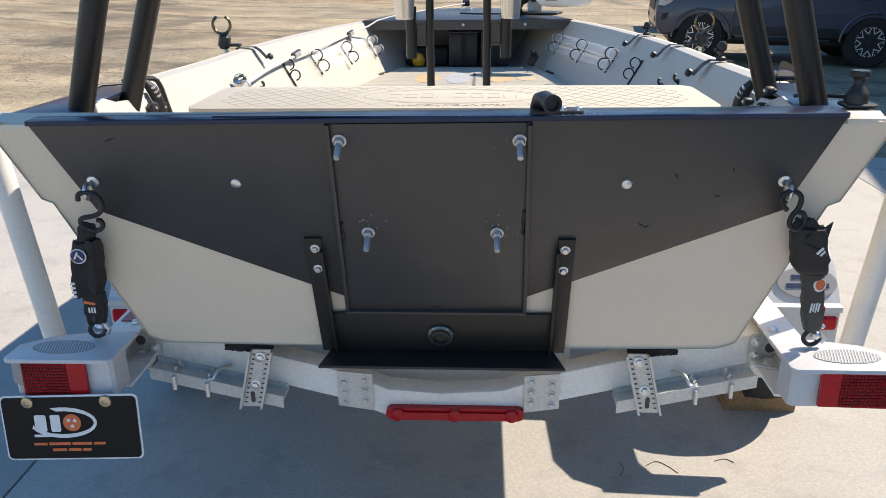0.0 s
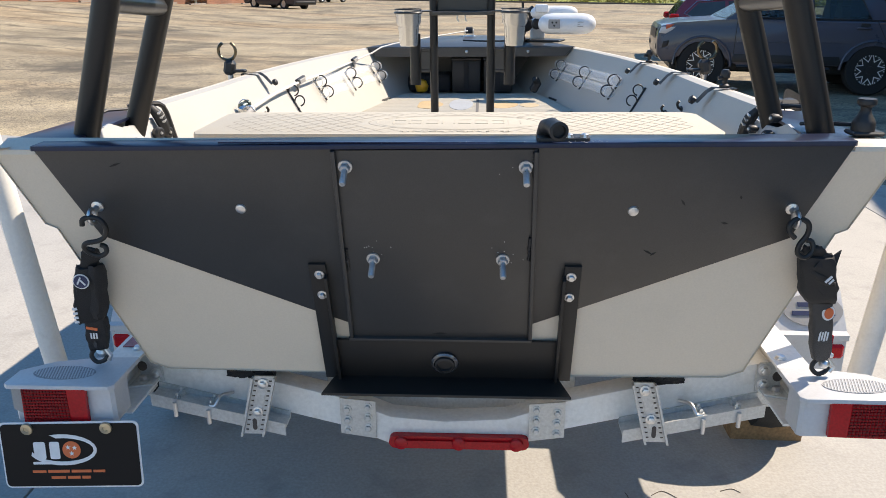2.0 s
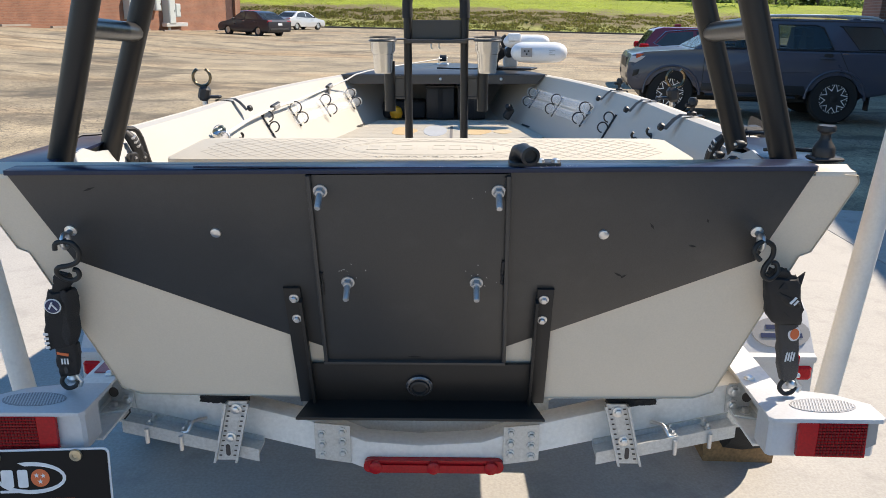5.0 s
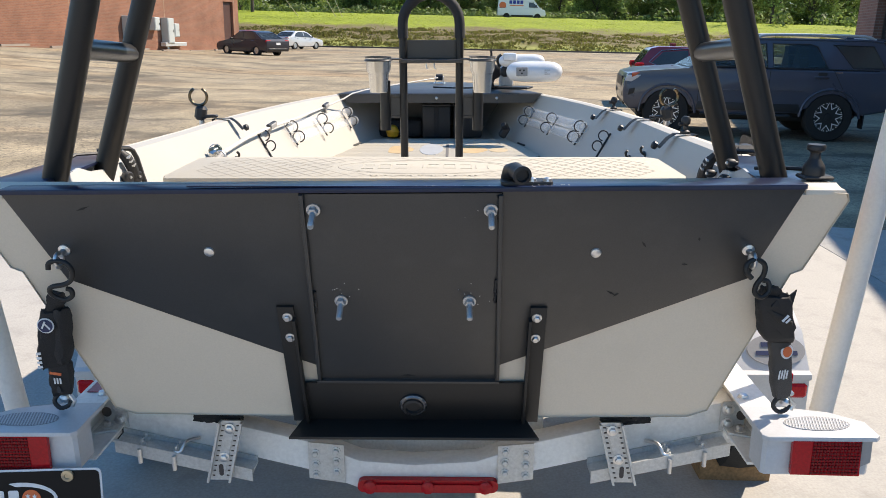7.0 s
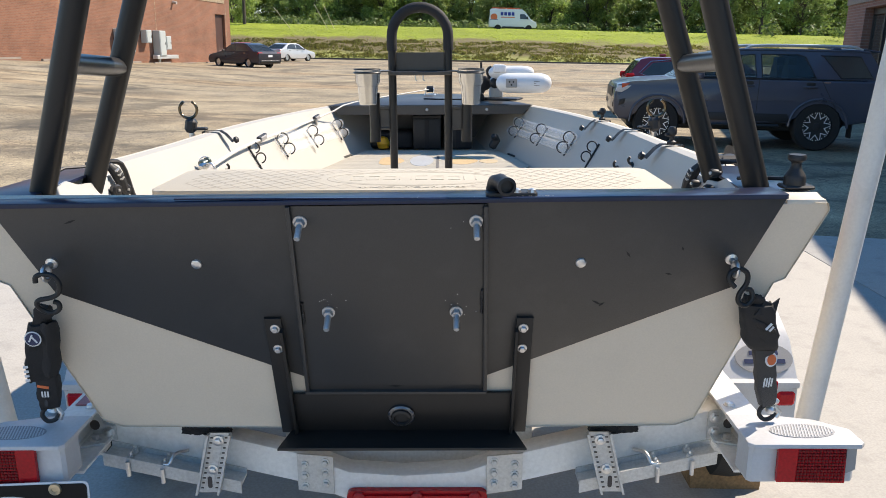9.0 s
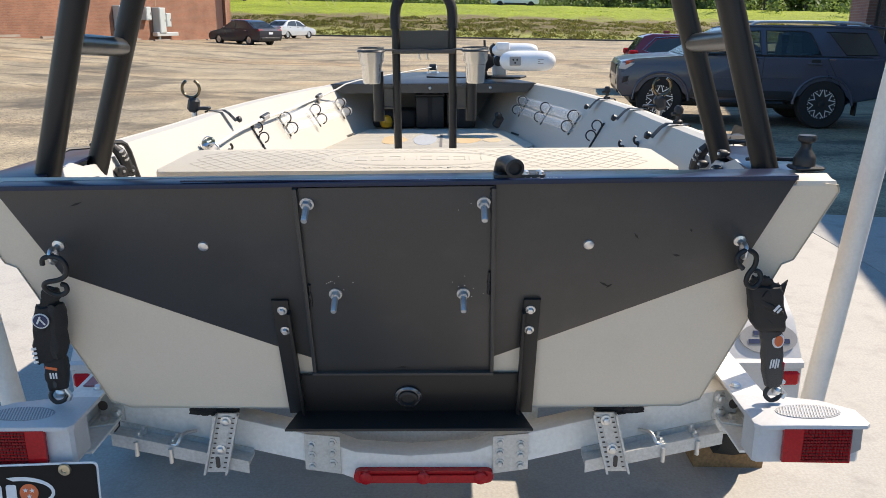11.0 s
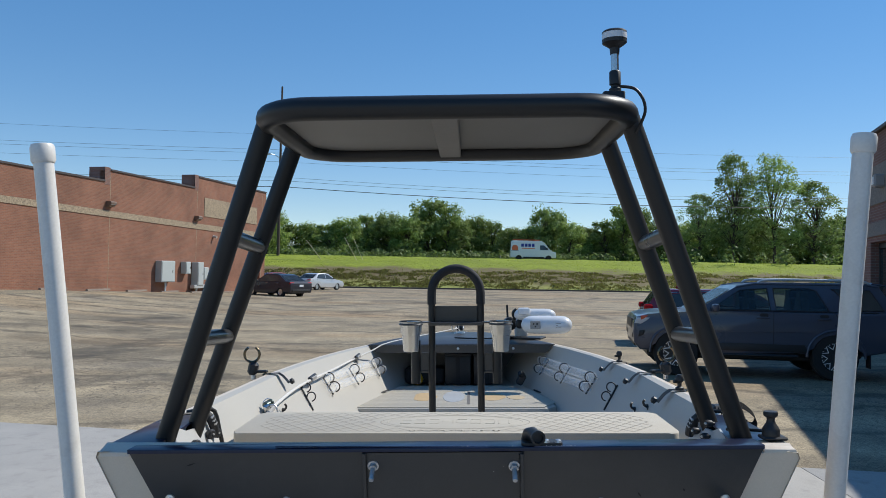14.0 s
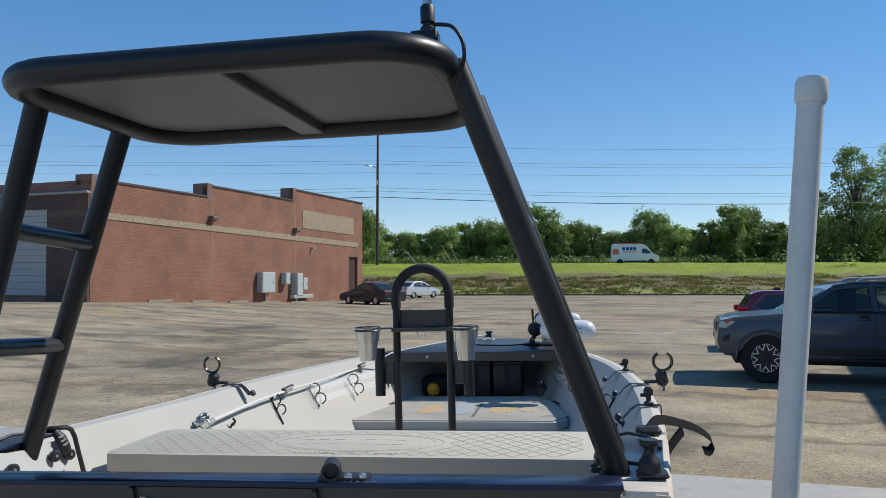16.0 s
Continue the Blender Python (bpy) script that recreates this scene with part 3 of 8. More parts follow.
def forest():
    rng = random.Random(11)
    kinds = []
    for i, (h, sp, ts, c, l, s, material) in enumerate([(9, 3.6, 0.12, 64, 95, 0.21, LEAF), (8, 4.2, 0.1, 70, 95, 0.21, LEAF), (10, 3.2, 0.1, 60, 95, 0.20, LEAF), (7, 3.8, 0.08, 60, 95, 0.20, LEAFPALE), (16, 3.9, 0.14, 100, 70, 0.2, LEAFPALE), (17, 4.4, 0.13, 108, 70, 0.2, LEAFPALE)]):
        t, c = tree_meshes(40 + i, h, sp, ts, c, l, s)
        c.materials.append(material)
        kinds.append((t, c))

    def plant(k, x, y, z, s, turn, label, wide=1.0):
        t = tagged(new("tree"), label, "tree", group="trees along the bank")
        t.matrix_basis = pose(x, y, z, 0, 0, turn) @ Matrix.Diagonal((s * wide, s * wide, s * rng.uniform(0.9, 1.1), 1))
        for nm, me in zip(("trunk", "crown"), kinds[k]):
            o = new(nm, me)
            o.parent = t

    # the row behind the bank: place along it, height over the crest and width of each crown
    row = [(-28.5, 5.0, 3.6), (-23.7, 4.0, 2.6), (-20.0, 4.4, 2.8), (-17.4, 5.2, 2.6), (-14.6, 5.4, 2.6), (-11.6, 6.1, 3.0), (-8.9, 5.6, 2.4), (-5.9, 7.3, 3.3), (-3.2, 6.3, 2.4), (-1.2, 4.7, 2.0), (0.9, 5.9, 2.0), (3.4, 5.0, 2.2), (6.0, 4.3, 2.4), (8.6, 4.8, 2.2), (11.2, 6.5, 3.0), (14.2, 4.7, 2.4), (17.0, 4.5, 2.4), (19.4, 5.4, 2.4), (21.8, 6.4, 2.5), (24.6, 6.3, 2.6), (27.6, 5.4, 2.6), (30.6, 5.0, 2.6), (33.8, 5.6, 2.8), (37.0, 5.0, 2.8), (40.6, 5.2, 3.0), (44.4, 5.4, 3.0), (48.5, 5.0, 3.2), (53.0, 5.6, 3.4), (58.0, 5.2, 3.4), (64.0, 5.6, 3.6), (70.0, 5.4, 3.6)]
    heights, spreads = (9, 8, 10, 7), (3.6, 4.2, 3.2, 3.8)
    for i, (x, h, w) in enumerate(row):
        h *= 1.2
        k = (0, 1, 2, 1, 0, 3, 1, 0, 2)[i % 9]
        s = h / heights[k]
        plant(k, x, 108.5 + 1.6 * ((i * 5) % 3) + 0.02 * x, 3.1, s, 47 * i, "dense full green tree in the row behind the bank", w * 1.18 / (spreads[k] * s))
        plant((k + 1) % 3, x + 1.3, 113.5 + 1.5 * (i % 2) + 0.02 * x, 3.1, 0.84 * h / heights[(k + 1) % 3], 90 + 61 * i, "dark green tree in the second row behind the bank", w * 1.3 / (spreads[(k + 1) % 3] * 0.84 * h / heights[(k + 1) % 3]))
    for x, y, k, s, w in ((35.4, 104, 4, 0.88, 1.0), (40.9, 104, 5, 0.86, 1.05), (46.0, 104, 4, 0.80, 1.2), (31.2, 105, 4, 0.66, 1.1), (37.2, 107, 5, 0.70, 0.8), (48.6, 105, 4, 0.46, 1.2), (54.0, 105, 5, 0.54, 1.0)):
        plant(k, x, y, 3.2, s, 33 * x, "tall airy tree with thin pale foliage at the bank", w)
    # shrubs that close the foot of the wood, in the darkened leaf colour
    vs, fs = [], []
    for i in range(520):
        x = rng.uniform(-60, 78)
        near = x > 22 and rng.random() < 0.15
        y = (95 if near else 104) + rng.uniform(-3, 4) + 0.1 * x * (not near)
        h = rng.uniform(0.6, 2.6 if near else 1.7)
        for j in range(60):
            d = Vector((rng.gauss(0, 1), rng.gauss(0, 1), rng.gauss(0, 0.9))).normalized() * rng.random() ** 0.4
            q = Vector((x + d.x * 1.3, y + d.y * 1.0, 3.2 + h * 0.5 + d.z * h * 0.6))
            n = (d + Vector((rng.uniform(-1, 1), rng.uniform(-1, 1), rng.uniform(0, 1.2)))).normalized()
            u = Matrix.Rotation(rng.uniform(0, 6.28), 3, n) @ n.orthogonal().normalized()
            w = n.cross(u)
            r = 0.24 * rng.uniform(0.5, 1.3)
            k = len(vs)
            vs += [q - u * r, q + w * r * 0.5, q + u * r, q - w * r * 0.5]
            fs.append((k, k + 1, k + 2, k + 3))
    me = bpy.data.meshes.new("shrubs")
    me.from_pydata([tuple(v) for v in vs], [], fs)
    me.materials.append(SHADELEAF)
    tagged(new("shrubs", me), "dense green shrubs at the foot of the trees", "shrubs", kind="stuff")
    for x, y in ((-35.5, 78), (-34, 79)):
        plant(3, x, y, 3.5, 0.95, rng.uniform(0, 360), "dark tree standing behind the brick building")
    plant(1, -24.9, 93, 2.6, 0.94, 40, "broad green tree beside the utility pole", 0.62)
    plant(0, -28.6, 96, 2.6, 0.96, 140, "broad green tree beside the utility pole", 0.8)


forest()


# ---- utility pole and wires ----
def utility_pole():
    W0 = Matrix()
    p = thing("utility_pole", (-22.2, 88, 2.6), "tall grey wooden utility pole carrying several wires", "pole", m=W0)
    x, y = -22.2, 88
    part("pole", tube(B(), [(x, y, 2.2), (x, y, 10), (x + 0.05, y, 23)], [0.19, 0.16, 0.11], 9), BARK, p)
    GUARD = mat("pale_guard", (0.55, 0.48, 0.30), 0.6)
    part("lamp_arm", tube(B(), [(x, y, 14.6), (x - 0.5, y - 0.4, 14.9), (x - 0.9, y - 0.8, 15.0)], 0.04, 6), GALV, p)
    part("lamp_head", box(B(), (x - 1.05, y - 0.9, 14.95), (0.5, 0.2, 0.14), bevel=0.04), GALV, p)
    part("guy_guard", tube(B(), [(x + 5.6, y - 3, 2.9), (x + 3.9, y - 3, 5.0)], 0.035, 6), GUARD, p, "pale guard on the guy wire")
    part("guy_guard", tube(B(), [(x + 9.6, y - 3, 2.9), (x + 8.2, y - 3, 5.4)], 0.035, 6), GUARD, p, "pale guard on the guy wire")
    part("guy_guard", tube(B(), [(x + 10.3, y - 3, 2.9), (x + 9.2, y - 3, 5.3)], 0.035, 6), GUARD, p, "pale guard on the guy wire")
    part("insulator", box(B(), (x, y - 0.2, 13.0), (0.14, 0.2, 0.5), bevel=0.03), GALV, p)
    wires = ((11.3, 0.035, -1.4), (12.0, 0.016, -1.2), (12.4, 0.014, -1.2), (14.2, 0.011, -0.8), (15.2, 0.012, -0.9), (15.6, 0.012, -0.9), (17.4, 0.010, -1.0))
    for z, r, drop in wires:
        for sx in (1, -1):
            pts = [(x + sx * 80 * t, y + (9 * t if sx > 0 else -30 * t), z + drop * 2.6 * t * (1 - t) + (-0.5 * t if sx > 0 else -1.2 * t)) for t in [i / 12 for i in range(13)]]
            part("wire", tube(B(), pts, r, 4), BLACK, p)


utility_pole()


# ---- brick buildings ----
def brick_hall():
    """Long brick hall with a stepped parapet; its own x runs along the sunlit front."""
    a, b = Vector((-22.1, 33.3)), Vector((-16.7, 61.8))
    d = (b - a)
    L = d.length
    m = pose(a.x, a.y, 0, 0, 0, math.degrees(math.atan2(d.y, d.x)))
    f = lambda u, v, w: (u, -w, v)
    h = thing("brick_hall", (L / 2, 6, 0), "long red brick hall with stepped parapet and pale stone band", "building", m=m)
    D = 16.0
    s1, s2 = 8.7, 18.1
    door_h = 3.42
    part("wall", slab(B(), [(0, -0.3), (26.6, -0.3), (26.6, door_h), (28.15, door_h), (28.15, -0.3), (L, -0.3), (L, 7.9), (s2, 7.9), (s2, 7.12), (s1, 7.12), (s1, 6.46), (0, 6.46)], f, -0.3, 0.0), BRICK, h)
    part("wall", box(B(), (L - 0.15, D / 2, 3.8), (0.3, D - 0.6, 8.2)), BRICK, h)
    # shaded end wall: its shade is put into a darker brick
    part("wall", box(B(), (0.15, D / 2, 3.1), (0.3, D - 0.6, 6.7)), BRICKDARK, h)
    part("wall", box(B(), (L / 2, D, 3.4), (L, 0.3, 7.2)), BRICK, h)
    part("roof", box(B(), (L / 2, D / 2, 5.9), (L - 0.62, D - 0.5, 0.2)), ROOFING, h)
    for x, z0, z1 in ((0.0, 6.2, 6.75), (s1, 6.3, 7.30), (s2, 7.0, 8.05)):
        part("parapet_step", box(B(), (x + 0.25, 0.5, (z0 + z1) / 2), (0.5, 1.02, z1 - z0), bevel=0.01), BRICKDARK, h)
    for x0, x1, z in ((0.5, s1, 6.46), (s1 + 0.5, s2, 7.12), (s2 + 0.5, L, 7.9)):
        part("coping", slab(B(), [(x0, z), (x1, z), (x1, z + 0.10), (x0, z + 0.10)], f, -0.36, 0.06), COPING, h)
    # pale split-stone band and panel
    part("band", slab(B(), [(0.15, 4.64), (28.1, 4.22), (28.1, 4.62), (0.15, 4.97)], f, 0.002, 0.035), BAND, h)
    part("panel", slab(B(), [(19.4, 5.3), (27.4, 5.22), (27.4, 6.55), (19.4, 6.6)], f, 0.002, 0.03), BAND, h)
    dm = mat("brown_door", (0.075, 0.034, 0.026), 0.5)
    part("door", box(B(), (27.37, 0.2, door_h / 2), (1.53, 0.06, door_h - 0.02), bevel=0.01), dm, h, "dark brown steel service door")
    for x, z1 in ((s1 + 0.5, 6.9), (s2 + 0.35, 7.6), (28.3, 7.6)):
        part("joint", slab(B(), [(x, 0), (x + 0.04, 0), (x + 0.04, z1), (x, z1)], f, 0.001, 0.006), BAND, h)
    bronze = mat("bronze_lamp_paint", (0.17, 0.115, 0.085), 0.45, var=0.15)
    for x, z in ((9.1, 5.22), (18.4, 5.08)):
        l = part("wall_lamp", slab(B(), [(0.0, -0.16), (0.20, -0.13), (0.36, 0.02), (0.36, 0.10), (0.30, 0.16), (0.0, 0.16)], lambda u, v, d, x=x, z=z: (x + d, -u, z + v), -0.25, 0.25, 0.012), bronze, h, "bronze wall lamp with pale lens")
        part("lens", slab(B(), [(0.17, -0.125), (0.33, 0.012), (0.325, 0.018), (0.165, -0.119)], lambda u, v, d, x=x, z=z: (x + d, -u - 0.012, z + v - 0.012), -0.2, 0.2), WHITEPRINT, l)
    part("vent", tube(B(), [(20.7, 0, 3.95), (20.7, -0.3, 3.9)], 0.09, 8), GALV, h)
    cab = mat("cabinet_grey", (0.46, 0.49, 0.47), 0.5, var=0.06)
    for x, z0, z1, w, dep in ((14.5, 0.78, 2.12, 1.5, 0.45), (16.9, 1.3, 2.1, 0.6, 0.4), (18.3, 0.5, 2.08, 0.75, 0.5), (19.2, 0.9, 1.75, 0.6, 0.4)):
        c = part("meter_cabinet", box(B(), (x, -dep / 2 - 0.02, (z0 + z1) / 2), (w, dep, z1 - z0), bevel=0.02), cab, h)
        part("cabinet_door", box(B(), (x, -dep - 0.03, (z0 + z1) / 2), (w - 0.1, 0.02, z1 - z0 - 0.1), bevel=0.008), cab, c)
        part("cabinet_latch", box(B(), (x + w * 0.3, -dep - 0.045, (z0 + z1) / 2), (0.05, 0.02, 0.14), bevel=0.006), BLACK, c)
    part("conduit", tube(B(), [(14.6, -0.2, 0), (14.6, -0.2, 0.8)], 0.07, 8), GALV, h)
    part("conduit", tube(B(), [(18.3, -0.2, 0), (18.3, -0.2, 0.6)], 0.08, 8), GALV, h)
    part("cable_tray", box(B(), (18.9, -0.3, 0.44), (2.6, 0.35, 0.24), bevel=0.02), GALV, h)
    # lower wing at the shaded end; brick and band carry the shade in colour
    part("wing_wall", slab(B(), [(0.02, -0.3), (2.6, -0.3), (2.6, 5.12), (7.6, 5.12), (7.6, -0.3), (20.0, -0.3), (20.0, 5.8), (0.02, 5.8)], lambda u, v, d: (-d, u, v), 0.004, 0.16), BRICKSHADE, h)
    part("wing_eave", box(B(), (-0.12, 10.02, 5.86), (0.26, 20.0, 0.12), bevel=0.02), PANEL, h)
    part("wing_band", slab(B(), [(0.05, 4.70), (2.5, 4.70), (2.5, 5.0), (0.05, 5.0)], lambda u, v, d: (-d, u, v), 0.163, 0.18), mat("shaded_stone_band", (0.17, 0.125, 0.09), 0.9, var=0.25, scale=7, fine=14, grain=0.25, bump=0.8, dist=0.02), h)
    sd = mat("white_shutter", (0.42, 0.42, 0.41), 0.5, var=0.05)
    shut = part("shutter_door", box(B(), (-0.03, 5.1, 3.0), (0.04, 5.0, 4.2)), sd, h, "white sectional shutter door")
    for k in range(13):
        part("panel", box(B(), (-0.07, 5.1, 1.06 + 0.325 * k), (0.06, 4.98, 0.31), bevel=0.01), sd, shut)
    for i in range(7):
        x = 3.0 + i * 3.3
        q = m @ Vector((x, -1.6, 0))
        z = rise(q.x, q.y)
        s = thing("wheel_stop", (x, -1.6, z), "pale concrete wheel stop by the brick wall", "wheel stop", group="wheel stops", m=m)
        part("stop", slab(B(), [(-0.08, 0), (0.08, 0), (0.06, 0.10), (-0.06, 0.10)], lambda u, v, w, x=x, z=z: (x + w, -1.6 + u, z + v), -0.9, 0.9), mat("old_concrete", (0.26, 0.21, 0.165), 0.9, var=0.3), s)


brick_hall()


def workshop():
    """Brown brick workshop along the apron; its own x runs along the shaded front."""
    a, b = Vector((12.405, 24.82)), Vector((5.45, -1.93))
    d = b - a
    L = d.length / 1.07
    m = pose(a.x, a.y, -0.118, 0, 0, math.degrees(math.atan2(d.y, d.x))) @ Matrix.Diagonal((1.07, 1.07, 1.07, 1))
    h = thing("workshop", (L / 2, 5, 0), "brown brick workshop with pale bands and dark glazed entrance", "building", m=m)
    H = 5.65
    f = lambda u, v, w: (u, -w, v)
    bays = [(2.0, 4.3), (5.8, 10.6), (12.4, 17.2), (19.0, 23.8)]
    poly = [(0, 0)]
    for x0, x1 in bays:
        poly += [(x0, 0), (x0, 2.75), (x1, 2.75), (x1, 0)]
    poly += [(L, 0), (L, H), (0, H)]
    part("wall", slab(B(), poly, f, -0.3, 0.0), BRICKDARK, h)
    part("wall", box(B(), (0.15, 5.15, H / 2), (0.3, 9.7, H)), BRICKDARK, h)
    part("wall", box(B(), (L - 0.15, 5.15, H / 2), (0.3, 9.7, H)), BRICKDARK, h)
    part("wall", box(B(), (L / 2, 10.15, H / 2), (L, 0.3, H)), BRICKDARK, h)
    part("roof", box(B(), (L / 2, 5.15, H - 0.35), (L - 0.62, 9.68, 0.2)), ROOFING, h)
    part("coping", box(B(), (L / 2, 0.12, H + 0.05), (L + 0.1, 0.46, 0.1), bevel=0.01), COPING, h)
    pale = mat("pale_block", (0.27, 0.235, 0.20), 0.9, var=0.12, scale=2, fine=20, grain=0.15, bump=0.5, dist=0.01)
    part("panel", slab(B(), [(0.8, 3.75), (L - 0.5, 3.75), (L - 0.5, 4.8), (0.8, 4.8)], f, 0.003, 0.03), pale, h)
    part("band", slab(B(), [(0.0, 2.9), (L, 2.9), (L, 3.27), (0.0, 3.27)], f, 0.003, 0.04), pale, h)
    lamp_b = part("wall_lamp", box(B(), (3.4, -0.13, 4.3), (0.3, 0.26, 0.34), bevel=0.04), PANEL, h)
    part("lens", box(B(), (3.4, -0.27, 4.3), (0.22, 0.03, 0.2), bevel=0.01), WHITEPRINT, lamp_b)
    for x0, x1 in bays:
        w = part("shopfront", box(B(), ((x0 + x1) / 2, 0.24, 2.66), (x1 - x0, 0.08, 0.16), bevel=0.01), BLACK, h)
        k = 2 if x1 - x0 < 3 else 3
        for i in range(k + 1):
            x = x0 + 0.04 + (x1 - x0 - 0.08) * i / k
            part("mullion", box(B(), (x, 0.24, 1.29), (0.08, 0.08, 2.58), bevel=0.01), BLACK, w)
        for i in range(k):
            xa = x0 + (x1 - x0) * (i + 0.5) / k
            part("pane", box(B(), (xa, 0.25, 1.29), ((x1 - x0) / k - 0.08, 0.016, 2.54)), WINDOW, w)


workshop()

# ---- the boat ----
RAKE = radians(18)


def T(x, s, off=0.0):
    """A point on the raked transom: across, down its face, and proud of it."""
    return Vector((x, 1.405 + s * math.sin(RAKE) - off * math.cos(RAKE), 1.37 - s * math.cos(RAKE) - off * math.sin(RAKE)))


TN = Vector((0, -math.cos(RAKE), -math.sin(RAKE)))
HALF = [(1.4, 0.80), (2.2, 0.88), (2.9, 0.925), (3.4, 0.935), (3.9, 0.915), (4.4, 0.865), (4.9, 0.775), (5.3, 0.665), (5.7, 0.50), (6.0, 0.33), (6.2, 0.14)]
SHEER = [(1.4, 1.345), (1.7, 1.335), (2.2, 1.305), (2.9, 1.272), (3.4, 1.26), (3.9, 1.248), (4.4, 1.238), (5.2, 1.228), (6.2, 1.24)]
CHINE = [(1.4, 0.64), (2.5, 0.68), (3.4, 0.68), (4.2, 0.62), (4.9, 0.50), (5.5, 0.32), (6.2, 0.06)]
CHINEZ = [(1.4, 0.825), (4.9, 0.825), (5.3, 0.85), (5.7, 0.94), (6.2, 1.1)]
FLOOR = 0.885


def stern_shift(y, z):
    """The stations lean with the transom and straighten out forward."""
    k = max(0.0, 1 - (y - 1.4) / 1.2)
    return y + k * (1.37 - z) * math.tan(RAKE)


def hull_station(y, inner=False):
    w, zs, c, zc = lerp(HALF, y), lerp(SHEER, y), lerp(CHINE, y), lerp(CHINEZ, y)
    if inner:
        wi = max(0.03, w - 0.062)
        fz = max(FLOOR, zc + 0.05)
        d = 0.55 * (zs - fz)
        fx = max(0.02, wi - 0.62 * (zs - fz))
        half = [(w - 0.03, zs + 0.004), (wi, zs), (max(0.03, wi - 0.0124), zs - 0.02), (max(0.026, wi - 0.62 * d), zs - d), (fx + 0.012, fz + 0.02), (fx, fz), (fx * 0.5, fz)]
    else:
        d = zs - zc
        half = [(w - 0.03, zs + 0.004), (w - 0.006, zs + 0.002), (w, zs - 0.012), (w - 0.0035 - 0.26 * 0.16, zs - 0.155), (w - 0.065 if w > 0.2 else w * 0.7, zs - 0.165), (c + 0.004, zc + 0.01), (c - 0.035 if c > 0.1 else c * 0.6, zc - 0.008), (c * 0.4, zc - 0.012)]
    pts = [(x, stern_shift(y, z), z) for x, z in half]
    return pts + [(-x, yy, z) for x, yy, z in pts[::-1]]


YS = [1.4, 1.7, 2.0, 2.3, 2.6, 2.9, 3.15, 3.4, 3.65, 3.9, 4.15, 4.4, 4.65, 4.9, 5.1, 5.3, 5.5, 5.7, 5.85, 6.0, 6.1, 6.2]
boat = thing("skiff", (0, 3.6, 0.82), "pale beige aluminium fishing skiff with black transom plate on a trailer", "boat")
bm = B()
ring_loft(bm, [hull_station(y) for y in YS], closed=False)
part("hull", bm, HULL, boat, "pale beige painted hull with flared sides")
bm = B()
ring_loft(bm, [hull_station(y, True) for y in [1.462] + YS[1:]], closed=False)
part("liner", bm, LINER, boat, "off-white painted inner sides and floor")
part("stem", tube(B(), [(0, 6.2, 1.1), (0, 6.24, 1.24)], 0.05, 8), HULL, boat)
# transom: a thick raked plate with the black mounting plate on it
prof = [(x, (1.37 - z) / math.cos(RAKE)) for x, yy, z in hull_station(1.4)]
prof = [(x, max(s, 0.027)) for x, s in prof]
part("transom", slab(B(), prof, T, -0.045, 0.0), HULL, boat)
plate = [(-0.722, 0.023), (0.718, 0.009), (0.655, 0.208), (0.281, 0.388), (0.186, 0.434), (-0.186, 0.436), (-0.256, 0.402), (-0.652, 0.214)]
part("transom_plate", slab(B(), plate, T, 0.0005, 0.005, 0.001), COAT, boat, "wide black powder-coated transom plate")
part("top_cap", slab(B(), round_rect(-0.722, -0.004, 0.718, 0.066, 0.004, 1), lambda u, v, d: Vector((u, 1.4005 + v, 1.351 + 0.0085 * u + d)), 0.0, 0.009, 0.002), GLOSS, boat, "glossy black angle capping the transom")
part("cap_weld", box(B(), (-0.1, 1.404, 1.3605), (0.56, 0.010, 0.003), bevel=0.001), GLOSS, boat)
# motor pad: raised panel with a flange on both sides
part("motor_pad", slab(B(), [(-0.178, 0.021), (0.181, 0.018), (0.186, 0.470), (-0.186, 0.472)], T, 0.005, 0.011, 0.0015), COAT, boat, "raised black motor mounting panel")
for sx in (-1, 1):
    part("pad_flange", slab(B(), [(sx * 0.178 - 0.003, 0.020), (sx * 0.178 + 0.005, 0.020), (sx * 0.186 + 0.005, 0.47), (sx * 0.186 - 0.003, 0.47)], T, 0.005, 0.018, 0.0015), COAT, boat)
part("pad_lip", slab(B(), [(-0.19, 0.465), (0.19, 0.465), (0.19, 0.472), (-0.19, 0.472)], T, 0.005, 0.02, 0.0015), COAT, boat)
ZINC = mat("bright_zinc", (0.62, 0.61, 0.60), 0.30, metal=0.6, var=0.08, scale=40, fine=300, grain=0.1, bump=0.2)
for x, s in ((-0.158, 0.053), (0.162, 0.053), (-0.124, 0.259), (0.126, 0.259)):
    b = part("mounting_bolt", lathe(B(), [(0.006, 0), (0.006, 0.044), (0.005, 0.046)], along(T(x, s, 0.011), (Vector(TN) + Vector((0, 0, -0.25))).normalized()), 12), ZINC, boat, "bright threaded motor bolt")
    part("washer", lathe(B(), [(0.0130, 0.0), (0.0130, 0.003), (0.010, 0.0035)], along(T(x, s, 0.011), TN), 18), ZINC, b)
    part("nut", lathe(B(), [(0.0098, 0.003), (0.0098, 0.011), (0.0085, 0.013)], along(T(x, s, 0.011), TN), 6), ZINC, b)
for x in (-0.365, 0.361):
    part("rivet", lathe(B(), [(0.0105, 0), (0.0095, 0.003), (0.005, 0.0055)], along(T(x, 0.149, 0.005), TN), 16), STEEL, boat, "round stainless button head")
